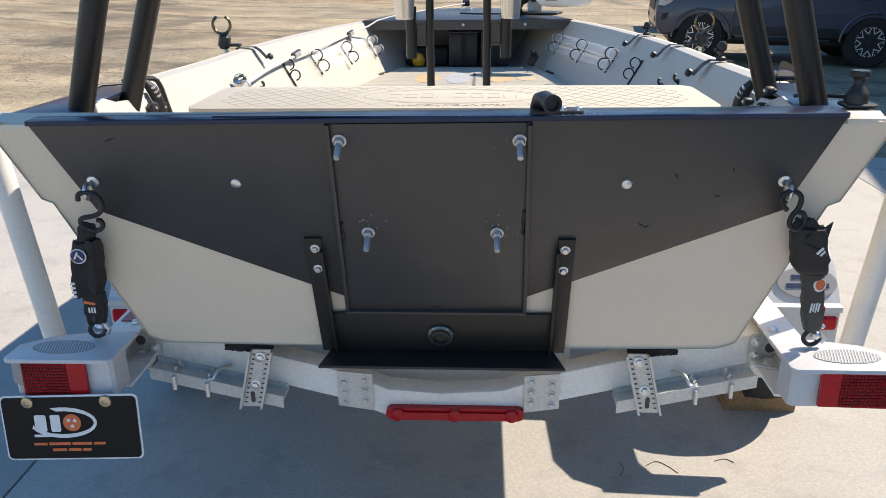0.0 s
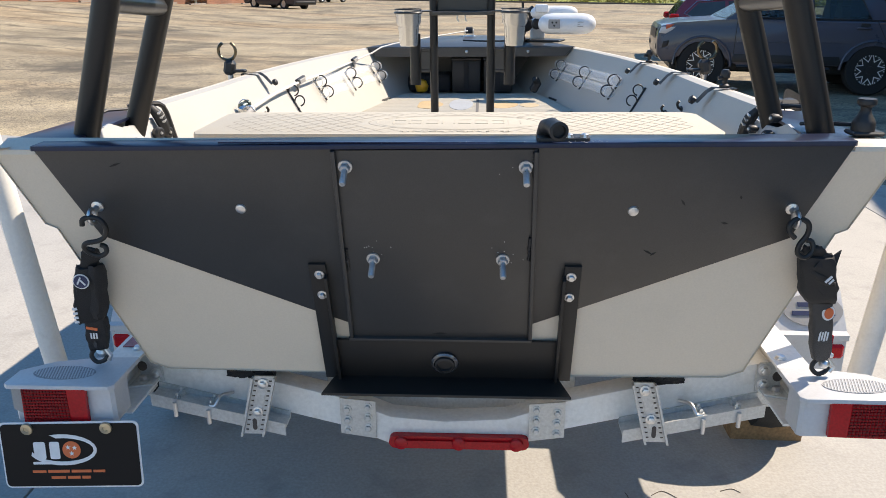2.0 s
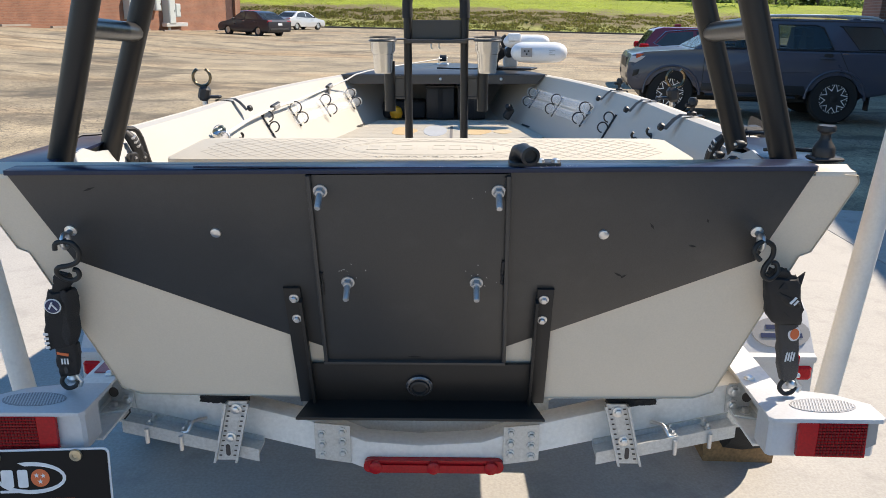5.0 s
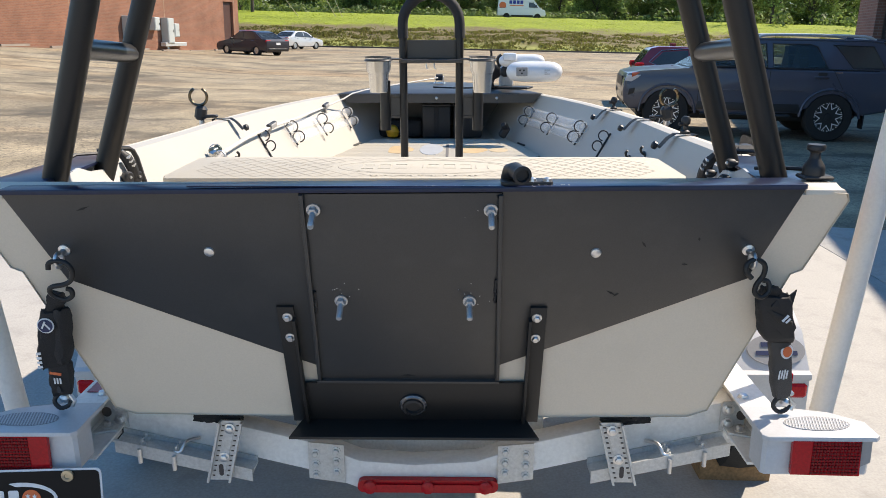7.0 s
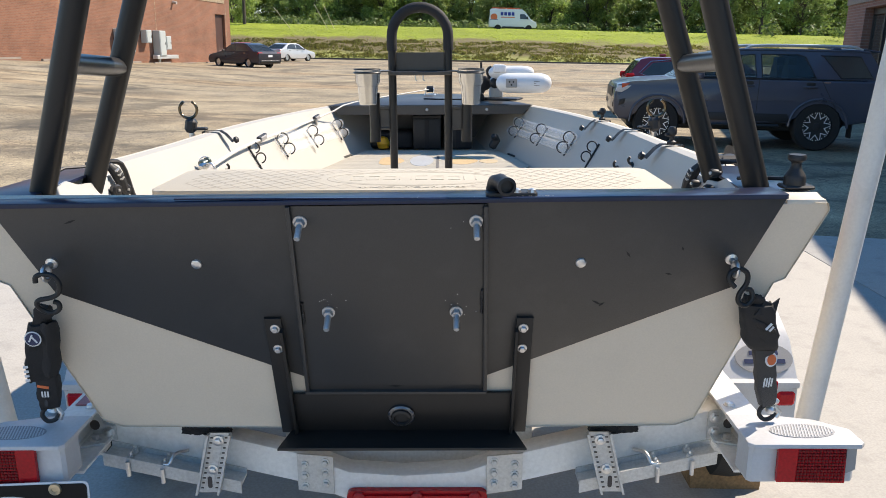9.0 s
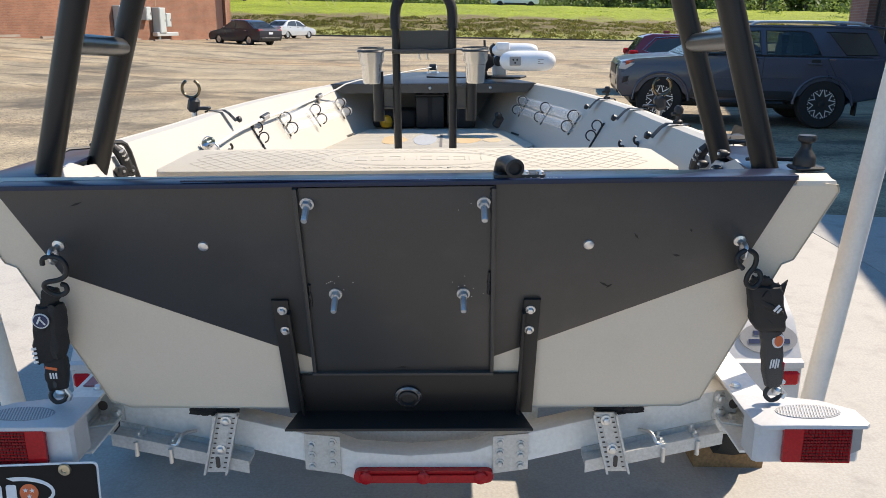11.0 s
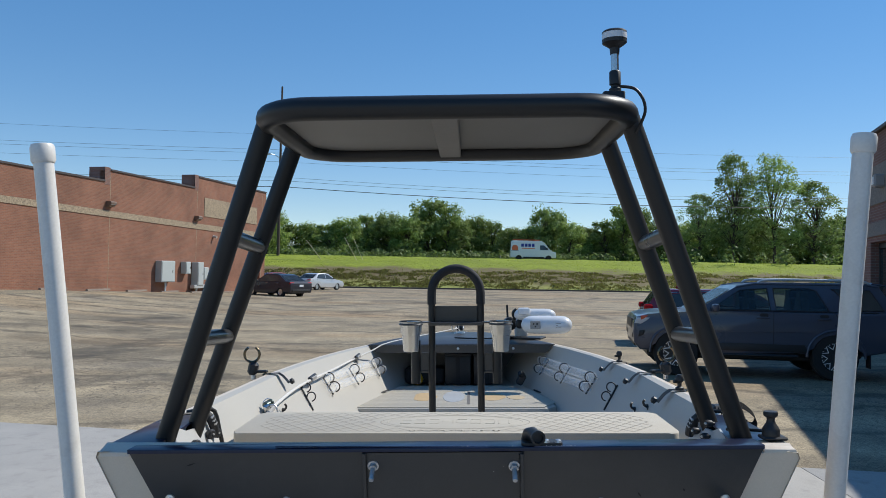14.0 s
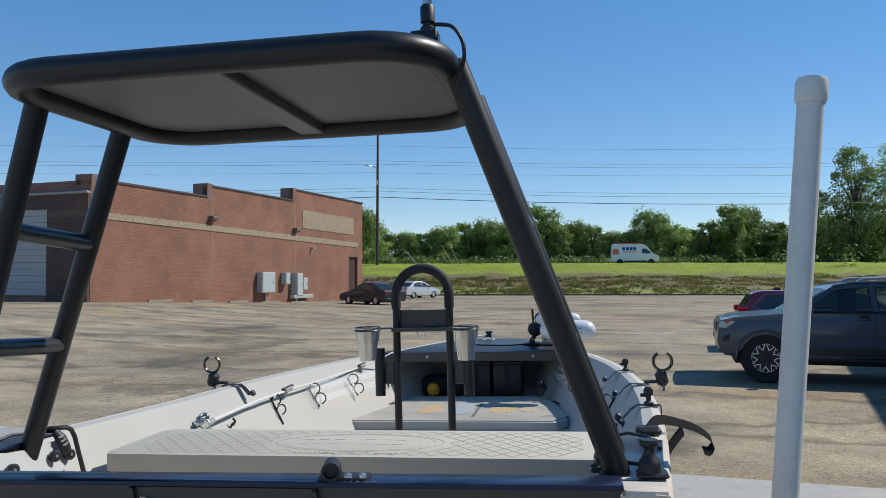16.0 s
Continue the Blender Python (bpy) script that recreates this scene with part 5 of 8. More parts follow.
part("cone", lathe(B(), [(0.0105, 0), (0.0115, 0.014), (0.015, 0.017), (0.028, 0.026), (0.0285, 0.034)], pose(AX, AY, ZT + 0.152), 24), BLACK, g)
dome = part("dome", lathe(B(), [(0.0283, 0), (0.0287, 0.010), (0.0280, 0.018)], pose(AX, AY, ZT + 0.184), 24), WHITE, g)
part("rim", lathe(B(), [(0.0288, 0), (0.0282, 0.003), (0.0245, 0.006), (0.012, 0.0072)], pose(AX, AY, ZT + 0.2005), 24), BLACK, dome, "black top of the dome")
part("cable", tube(B(), smooth([(AX + 0.008, AY, ZT + 0.077), (AX + 0.020, AY, ZT + 0.0775), (AX + 0.045, AY - 0.005, ZT + 0.070), (AX + 0.062, AY - 0.008, ZT + 0.045), (AX + 0.066, AY - 0.006, ZT + 0.018), (AX + 0.059, AY + 0.005, ZT - 0.006), (AX + 0.05, AY + 0.02, ZT - 0.03)], 5), 0.0036, 10), BLACK, g)

# ---- leaning brace with cup holders ----
cb = thing("leaning_brace", (0, 3.33, FLOOR), "black tubular leaning brace with a padded arch", "brace")
hoop = [(-0.1165, 3.33, FLOOR + 0.01), (-0.1165, 3.33, 1.5)] + [(x, 3.33, z) for x, z in arc(0, 1.655, 0.1165, 180, 0, 14)] + [(0.1165, 3.33, 1.5), (0.1165, 3.33, FLOOR + 0.01)]
part("hoop", tube(B(), hoop, 0.0165, 12), SATIN, cb)
part("padding", tube(B(), [(-0.1165, 3.33, 1.60)] + [(x, 3.33, z) for x, z in arc(0, 1.655, 0.1165, 180, 0, 16)] + [(0.1165, 3.33, 1.60)], 0.021, 12), WEB, cb, "black wrapped grip")
part("foot_bar", tube(B(), [(-0.1165, 3.33, FLOOR + 0.022), (0.1165, 3.33, FLOOR + 0.022)], 0.0135, 10), SATIN, cb)
part("tray_back", box(B(), (0, 3.345, 1.555), (0.21, 0.006, 0.075), bevel=0.002), COAT, cb)
part("tray", box(B(), (0, 3.33, 1.510), (0.262, 0.09, 0.016), bevel=0.003), COAT, cb)
for x in (-0.02, 0.012):
    part("hook", tube(B(), [(x, 3.3, 1.503), (x, 3.3, 1.485), (x + 0.006, 3.3, 1.478)], 0.003, 6), STEEL, cb)
for sx in (-1, 1):
    f = part("foot", box(B(), (sx * 0.1165, 3.33, FLOOR + 0.012), (0.07, 0.07, 0.008), bevel=0.002), COAT, cb)
    part("cup_arm", box(B(), (sx * 0.185, 3.26, 1.519), (0.13, 0.05, 0.006), pose(0, 0, 0, 0, 0, -sx * 20), bevel=0.002), COAT, cb)
    part("cup_ring", tube(B(), [(sx * 0.206 + 0.052 * math.cos(a), 3.18 + 0.052 * math.sin(a), 1.517) for a in [2 * math.pi * k / 20 for k in range(20)]], 0.004, 6, closed=True), COAT, cb)
    part("rod_tube", tube(B(), [(sx * 0.194, 3.33, 1.225), (sx * 0.194, 3.33, 1.43)], 0.0225, 14), SATIN, cb)
    for z in (1.25, 1.335):
        part("rod_arm", box(B(), (sx * 0.15, 3.335, z + 0.03), (0.06, 0.006, 0.012), bevel=0.002), COAT, cb)
    part("gusset", box(B(), (sx * 0.15, 3.337, 1.32), (0.05, 0.005, 0.08), bevel=0.002), COAT, cb)
    c = thing("tumbler", (sx * 0.206, 3.18, 1.39), "stainless steel tumbler sitting in the cup ring", "tumbler", group="tumblers")
    part("cup", lathe(B(), [(0.033, 0), (0.035, 0.004), (0.041, 0.075), (0.0485, 0.088), (0.0505, 0.135), (0.052, 0.138), (0.0495, 0.139), (0.047, 0.12), (0.034, 0.02)], pose(sx * 0.206, 3.18, 1.392), 28), BRUSHED, c)
    part("rim", tube(B(), [(sx * 0.206 + 0.051 * math.cos(a), 3.18 + 0.051 * math.sin(a), 1.53) for a in [2 * math.pi * k / 24 for k in range(24)]], 0.0022, 6, closed=True), BLACK, c)


# ---- rod racks and fittings on the gunwales ----
def inner_side(sx, y, z, off=0.0):
    """A point on the inner side of the hull."""
    w, zs = lerp(HALF, y) - 0.062, lerp(SHEER, y)
    return Vector((sx * (w - 0.62 * (zs - z) - off * 0.85), y, z + off * 0.53))


def gunwale_clamp(sx, y, fork, knob=False):
    """A bent strap clamped over the gunwale, with a rod fork or a ball knob."""
    w, zs = lerp(HALF, y), lerp(SHEER, y)
    r = thing("rod_fork" if fork else "gunwale_clamp", (sx * (w - 0.04), y, zs), "black clamp over the gunwale" + (" holding a C-shaped rod fork" if fork else " with a mounting ball" if knob else ""), "rod holder" if fork else "clamp", group="gunwale clamps")
    pts = [(sx * (w + 0.004), zs - 0.03), (sx * (w + 0.004), zs + 0.008), (sx * (w - 0.07), zs + 0.01), (sx * (w - 0.092), zs - 0.004), (sx * (w - 0.122), zs - 0.038)]
    bm = B()
    lo = [bm.verts.new((x, y - 0.022, z)) for x, z in pts]
    hi = [bm.verts.new((x, y + 0.022, z)) for x, z in pts]
    for i in range(len(pts) - 1):
        bm.faces.new((lo[i], lo[i + 1], hi[i + 1], hi[i]))
    bmesh.ops.solidify(bm, geom=bm.faces[:], thickness=0.008)
    part("strap", bm, BLACK, r)
    part("screw_knob", lathe(B(), [(0.008, 0), (0.014, 0.004), (0.014, 0.016), (0.008, 0.02)], along((sx * (w - 0.126), y, zs - 0.034), (-sx, 0, 0.5)), 10), BLACK, r)
    if fork:
        fx = sx * (w + 0.055)
        part("arm", box(B(), (sx * (w + 0.03), y, zs + 0.018), (0.09, 0.03, 0.012), bevel=0.004), BLACK, r)
        part("head", box(B(), (fx, y, zs + 0.032), (0.046, 0.046, 0.062), pose(0, 0, 0, 0, sx * -12, 0), bevel=0.012), BLACK, r)
        c = Vector((fx + sx * 0.006, y, zs + 0.100))
        part("fork", tube(B(), [c + Vector((0.037 * math.cos(a), 0, 0.037 * math.sin(a))) for a in [radians(118 + 304 * k / 18) for k in range(19)]], 0.0065, 8), mat("bronzed_steel", (0.16, 0.125, 0.08), 0.25, metal=0.9, var=0.2), r)
        part("pin", tube(B(), [(fx, y, zs - 0.02), (fx, y, zs + 0.02)], 0.012, 8), STEEL, r)
    if knob:
        part("mount", lathe(B(), [(0.016, 0), (0.016, 0.008), (0.008, 0.013), (0.008, 0.026), (0.015, 0.034), (0.016, 0.048), (0.010, 0.058)], pose(sx * (w - 0.035), y, zs + 0.01), 14), BLACK, r)
        part("lever", tube(B(), [(sx * (w - 0.035), y, zs + 0.04), (sx * (w - 0.060), y - 0.008, zs + 0.043)], 0.006, 8), BLACK, r)


gunwale_clamp(-1, 3.37, True)
gunwale_clamp(1, 3.34, True)
gunwale_clamp(1, 2.68, False, True)
gunwale_clamp(1, 3.90, False, True)


def twin_clip(sx, foot, head, reach, parent, seats=(0.45, 0.82)):
    """A strip on the inner side that carries two open spring hooks, one above the other."""
    n = Vector((-sx * 0.85, 0, 0.53))
    u = (head - foot).normalized()
    part("strip", tube(B(), [foot, head], 0.0048, 8), BLACK, parent)
    for t in seats:
        c = foot.lerp(head, t) + n * reach
        pts = [c + (n * math.cos(q) + u * math.sin(q)) * reach for q in [radians(172 - 282 * k / 18) for k in range(19)]]
        part("spring_hook", tube(B(), pts, 0.0034, 7), BLACK, parent)


for sx in (-1, 1):
    h = thing("rod_hooks", (sx * 0.738, 3.57, 1.05), "black double spring hook on the inner side", "hook", group="rod hooks")
    twin_clip(sx, inner_side(sx, 3.572, 1.052, 0.004), inner_side(sx, 3.60, 1.174, 0.004), 0.023, h)
for y, z, sx in ((3.11, 1.133, -1), (2.92, 1.182, 1), (3.08, 1.143, 1)):
    h = thing("bungee_hook", tuple(inner_side(sx, y, z)), "small black hook on the inner side", "hook", group="small hooks")
    o = inner_side(sx, y, z, 0.002)
    n = Vector((-sx * 0.85, 0, 0.53))
    part("base", tube(B(), [o - Vector((0, 0.016, 0.008)), o + Vector((0, 0.016, 0.008))], 0.006, 8, flat=0.6), BLACK, h)
    part("hook", tube(B(), smooth([o, o + n * 0.016 + Vector((0, -0.004, 0)), o + n * 0.024 + Vector((0, -0.012, 0.010)), o + n * 0.018 + Vector((0, -0.018, 0.024))], 3), 0.005, 8), BLACK, h)


def rod_tubes(sx):
    """Two clear rod sleeves, one above the other, held by three twin clips."""
    r = thing("rod_sleeves", tuple(inner_side(sx, 4.5, 1.08)), "pair of clear plastic rod sleeves in black clips", "rod rack", group="rod sleeves")
    y0, y1 = (4.0, 5.03) if sx < 0 else (4.0, 5.09)
    ends = []
    for za, zb in ((1.156, 1.134), (1.104, 1.078)):
        a, b = inner_side(sx, y0, za - 0.016, 0.031), inner_side(sx, y1, zb - 0.016, 0.031)
        ends.append((a, b))
        q = part("sleeve", tube(B(), [a, a.lerp(b, 0.5), b], 0.0265, 18, caps=False), CLEAR, r, "clear plastic sleeve")
        q.visible_shadow = False
        for e, d in ((a, b - a), (b, a - b)):
            part("sleeve_rim", tube(B(), [along(e, d) @ Vector((0.0266 * math.cos(k), 0.0266 * math.sin(k), 0)) for k in [2 * math.pi * i / 18 for i in range(18)]], 0.0018, 5, closed=True), RIM, q)
    for t in (0.045, 0.5, 0.955):
        hi, lo = ends[0][0].lerp(ends[0][1], t), ends[1][0].lerp(ends[1][1], t)
        n = Vector((-sx * 0.85, 0, 0.53))
        u = (hi - lo).normalized()
        twin_clip(sx, lo - n * 0.029 - u * 0.034, hi - n * 0.029 + u * 0.024, 0.029, r, (0.034 / (0.058 + (hi - lo).length), (0.034 + (hi - lo).length) / (0.058 + (hi - lo).length)))


RIM = mat("clear_rim", (0.80, 0.82, 0.84), 0.2, var=0.05, bump=0)
RIM.node_tree.nodes["Principled BSDF"].inputs["Alpha"].default_value = 0.6
rod_tubes(-1)
rod_tubes(1)

# fishing rod and anchor line along the side
rod = thing("fishing_rod", (-0.72, 3.0, 1.2), "white fishing rod with a spinning reel lying along the side", "fishing rod")
rp = smooth([(-0.775, 2.93, 1.188), (-0.79, 3.35, 1.190), (-0.776, 3.735, 1.190), (-0.750, 4.15, 1.182), (-0.722, 4.5, 1.183), (-0.686, 4.77, 1.190), (-0.60, 4.95, 1.222), (-0.49, 5.12, 1.262), (-0.03, 5.98, 1.292)], 3)
part("blank", tube(B(), rp, [0.0076 - 0.0034 * k / (len(rp) - 1) for k in range(len(rp))], 8), ROPE, rod, "white rod blank")
rc = Vector((-0.785, 2.84, 1.205))
part("reel", lathe(B(), [(0.008, -0.010), (0.016, -0.004), (0.017, 0.008), (0.011, 0.011), (0.011, 0.025), (0.016, 0.028), (0.015, 0.036), (0.006, 0.040)], along(rc, (0.35, 0.9, 0.25)), 18), mat("reel_dark", (0.10, 0.13, 0.12), 0.35, metal=0.5, var=0.2, scale=60), rod, "dark spinning reel")
part("reel_body", box(B(), rc + Vector((0.006, -0.018, -0.012)), (0.022, 0.034, 0.040), pose(0, 0, 0, 18, 12, -16), bevel=0.009, seg=2), BRUSHED, rod)
part("reel_foot", tube(B(), [rc + Vector((0.008, -0.02, -0.02)), rc + Vector((0.020, -0.005, -0.045)), rc + Vector((0.016, 0.03, -0.055))], 0.006, 8), BLACK, rod)
part("bail", tube(B(), [rc + Vector((0.021 * math.cos(a), 0.026 + 0.010 * math.sin(a), 0.003 + 0.020 * math.sin(a))) for a in [radians(15 + 230 * k / 14) for k in range(15)]], 0.0018, 6), STEEL, rod)
part("crank", tube(B(), smooth([rc + Vector((0.014, -0.012, 0)), rc + Vector((0.040, -0.018, 0.006)), rc + Vector((0.052, -0.020, -0.014)), rc + Vector((0.056, -0.022, -0.040))], 3), 0.004, 8), STEEL, rod)
part("crank_knob", lathe(B(), [(0.007, 0), (0.010, 0.006), (0.010, 0.018), (0.006, 0.024)], along(rc + Vector((0.056, -0.022, -0.036)), (0.2, 0, -1)), 12), ROPE, rod)
part("grip", tube(B(), [(-0.765, 2.72, 1.165), (-0.775, 2.93, 1.188)], 0.012, 10), PANEL, rod)
for y, z, x in ((3.735, 1.200, -0.776), (4.77, 1.199, -0.686)):
    b = thing("rod_clip", (x, y, z), "small black clip holding the rod", "clip", group="rod clips")
    part("clip", box(B(), (x, y, z + 0.004), (0.018, 0.11, 0.013), pose(0, 0, 0, 4, 0, -5), bevel=0.004), BLACK, b)
    part("jaw", box(B(), (x + 0.012, y - 0.01, z - 0.004), (0.008, 0.07, 0.022), pose(0, 0, 0, 6, 0, -8), bevel=0.003), PANEL, b)
    w = inner_side(-1, y, z - 0.05)
    part("stay", ring_loft(B(), [[Vector((q.x - 0.004, q.y - e, q.z)), Vector((q.x + 0.004, q.y - e, q.z)), Vector((q.x + 0.004, q.y + e, q.z)), Vector((q.x - 0.004, q.y + e, q.z))] for q, e in ((Vector((x, y, z)), 0.03), (w, 0.010))]), PANEL, b)
bow = thing("bow_roller", (-0.02, 6.05, 1.245), "bright metal anchor roller on the bow", "bow roller")
part("cheek", box(B(), (-0.05, 6.05, 1.275), (0.006, 0.14, 0.05), bevel=0.004), STEEL, bow)
part("cheek", box(B(), (0.01, 6.05, 1.275), (0.006, 0.14, 0.05), bevel=0.004), STEEL, bow)
part("wheel", tube(B(), [(-0.045, 6.08, 1.29), (0.005, 6.08, 1.29)], 0.024, 12), BLACK, bow)
part("base", box(B(), (-0.02, 6.05, 1.249), (0.09, 0.16, 0.008), bevel=0.002), STEEL, bow)

# bow-mounted trolling motor, folded down on the deck
tm = thing("trolling_motor", (0.5, 5.5, 1.245), "white electric trolling motor stowed on the fore deck", "trolling motor")
part("mount", box(B(), (0.46, 5.55, 1.252), (0.34, 0.16, 0.014), pose(0, 0, 0, 0, 0, -20), bevel=0.004), BLACK, tm)
part("bracket", box(B(), (0.46, 5.62, 1.33), (0.10, 0.12, 0.16), pose(0, 0, 0, 10, 0, 0), bevel=0.03, seg=3), WHITE, tm)
def pod(cx, cy, cz, lx, ry, rz, turn):
    m = pose(cx, cy, cz, 0, 0, turn)
    rings = []
    for k in range(13):
        t = math.sin(math.pi * (k / 12 - 0.5))
        w = (1 - abs(t) ** 5.5) ** 0.5 if abs(t) < 1 else 0.03
        w = max(w, 0.08)
        rings.append([m @ Vector((lx * t, ry * w * math.cos(a), rz * w * math.sin(a))) for a in [2 * math.pi * i / 16 for i in range(16)]])
    return ring_loft(B(), rings)
part("head", pod(0.598, 5.03, 1.383, 0.176, 0.070, 0.063, -6), WHITE, tm, "rounded white motor head")
hp = part("head_plate", box(B(), (0.515, 4.966, 1.386), (0.07, 0.008, 0.055), pose(0, 0, 0, 0, 0, -6), bevel=0.003), PANEL, tm, "grey control panel")
for dx, dz in ((-0.012, 0.008), (0.012, 0.008), (0.0, -0.010)):
    part("button", lathe(B(), [(0.006, 0), (0.005, 0.003)], along((0.515 + dx, 4.9605, 1.386 + dz), (0, -1, 0)), 10), BLACK, hp)
for i in range(3):
    part("label_bar", box(B(), (0.672, 4.956 + 0.0, 1.372 + i * 0.012), (0.035, 0.006, 0.004)), PANEL, tm)
part("shaft_head", pod(0.535, 5.24, 1.442, 0.150, 0.05, 0.043, -8), WHITE, tm)
part("arm", tube(B(), [(0.46, 5.52, 1.36), (0.50, 5.25, 1.385), (0.52, 5.06, 1.385)], 0.026, 10), BLACK, tm)
part("hinge", lathe(B(), [(0.04, 0), (0.05, 0.02), (0.05, 0.06), (0.035, 0.07)], along((0.36, 5.55, 1.36), (0.2, -1, 0)), 14), BLACK, tm)
part("cap_block", box(B(), (0.455, 5.22, 1.468), (0.085, 0.08, 0.05), bevel=0.012, seg=2), WHITE, tm)
part("steering_head", box(B(), (0.475, 5.40, 1.435), (0.12, 0.09, 0.05), pose(0, 0, 0, 0, 12, 0), bevel=0.014, seg=2), BLACK, tm, "black steering housing")
part("pivot", lathe(B(), [(0.034, 0), (0.036, 0.01), (0.036, 0.05), (0.024, 0.06)], along((0.435, 5.40, 1.365), (0.1, -1, 0.1)), 16), BLACK, tm)
part("latch", tube(B(), smooth([(0.40, 5.38, 1.40), (0.385, 5.36, 1.45), (0.41, 5.36, 1.475)], 3), 0.012, 8), BLACK, tm)
part("propeller", box(B(), (0.37, 5.5, 1.33), (0.03, 0.02, 0.11), pose(0, 0, 0, 0, 25, 0), bevel=0.008), BLACK, tm)
part("blade", box(B(), (0.35, 5.48, 1.27), (0.028, 0.05, 0.06), pose(0, 0, 0, 0, -20, 30), bevel=0.01), BLACK, tm)
part("cable", tube(B(), [(0.4, 5.5, 1.262), (0.2, 5.42, 1.256), (0.05, 5.44, 1.256), (-0.05, 5.5, 1.256)], 0.006, 6), BLACK, tm)
part("stem", tube(B(), [(0.355, 5.56, 1.40), (0.35, 5.56, 1.50)], 0.008, 8), BLACK, tm)

# ---- the trailer ----
tr = thing("boat_trailer", (0, 3.0, 0.0), "white and galvanised bunk trailer under the skiff", "trailer")


def xz(y0):
    return lambda u, v, d: Vector((u, y0 + d, v))


# rails and rear cross beam
CX0 = 0.022
for sx in (-1, 1):
    bm = B()
    ring_loft(bm, [[Vector(((sx * a + CX0) * k, y, z)) for a, z in ((0.705, 0.831), (0.777, 0.831), (0.777, 0.728), (0.705, 0.728), (0.705, 0.734), (0.771, 0.734), (0.771, 0.825), (0.705, 0.825))] for y, k in ((1.535, 1), (4.6, 1), (6.9, 0.12))])
    rail = part("rail", bm, ALU, tr, "pale aluminium channel side rail")
    for y in (1.648, 1.93):
        part("bolt", lathe(B(), [(0.013, 0), (0.013, 0.002), (0.0105, 0.0025), (0.009, 0.007), (0.004, 0.0085)], pose(sx * 0.726 + CX0, y, 0.831), 16), STEEL, rail)
part("reflector", box(B(), (-0.717, 1.712, 0.833), (0.052, 0.12, 0.003), bevel=0.001), mat("red_tape", (0.40, 0.10, 0.11), 0.35, var=0.2, scale=40, fine=300, grain=0.2), tr, "red reflective tape on the rail")
beam_top = [(-0.70, 0.797), (-0.255, 0.684), (-0.13, 0.632), (0.0, 0.622), (0.15, 0.632), (0.29, 0.684), (0.744, 0.797)]
bm = B()
ring_loft(bm, [[Vector((x, y, z + h)) for y, h in ((1.70, -0.076), (1.70, -0.002), (1.703, 0), (1.757, 0), (1.76, -0.002), (1.76, -0.076))] for x, z in beam_top])
part("cross_beam", bm, ALU, tr, "white bent aluminium cross beam")
part("inner_beam", box(B(), (0.02, 2.15, 0.70), (1.4, 0.05, 0.08), bevel=0.003), ALU, tr)
bm = B()
ring_loft(bm, [[Vector((x, y, z + h)) for y, h in ((1.80, -0.05), (1.80, 0.03), (1.85, 0.03), (1.85, -0.05))] for x, z in ((-0.30, 0.70), (-0.12, 0.645), (0.14, 0.645), (0.32, 0.70))])
part("keel_roller_arm", bm, GALV, tr)
lb = part("light_bar", slab(B(), round_rect(-0.135, 0.556, 0.203, 0.590, 0.016, 4), xz(1.70), -0.018, -0.001, 0.0), RED, tr, "red identification light bar")
for x in (-0.105, 0.034, 0.172):
    part("lens", lathe(B(), [(0.017, 0), (0.016, 0.008), (0.008, 0.012)], along((x, 1.682, 0.573), (0, -1, 0)), 16), RED, lb)
part("lens_strip", slab(B(), round_rect(-0.12, 0.565, 0.19, 0.581, 0.007, 3), xz(1.682), -0.006, 0.0), RED, lb)
for x0, x1 in ((-0.252, -0.166), (0.202, 0.287)):
    sgn = -1 if x0 < 0 else 1
    gp = part("gusset_plate", slab(B(), [(x0, 0.684 if sgn < 0 else 0.676), (x1, 0.676 if sgn < 0 else 0.684), (x1, 0.575 if sgn < 0 else 0.588), (x0, 0.588 if sgn < 0 else 0.575)], xz(1.70), -0.007, -0.001, 0.001), GALV, tr)
    for fx in (0.2, 0.78):
        for z in (0.601, 0.630, 0.658):
            part("bolt", bolt(B(), (x0 + (x1 - x0) * fx, 1.693, z - sgn * (fx - 0.5) * 0.012), (0, -1, 0), 0.0075, 0.006), GALV, gp)
# unseen boards added on the inner beam to block sun beside the hull
for sx in (-1, 1):
    part("sun_stop", box(B(), (sx * 0.632 + CX0, 3.2, 0.765), (0.12, 2.4, 0.05), bevel=0.004), CARPET, tr, "unseen board added to block the sun under the chine")
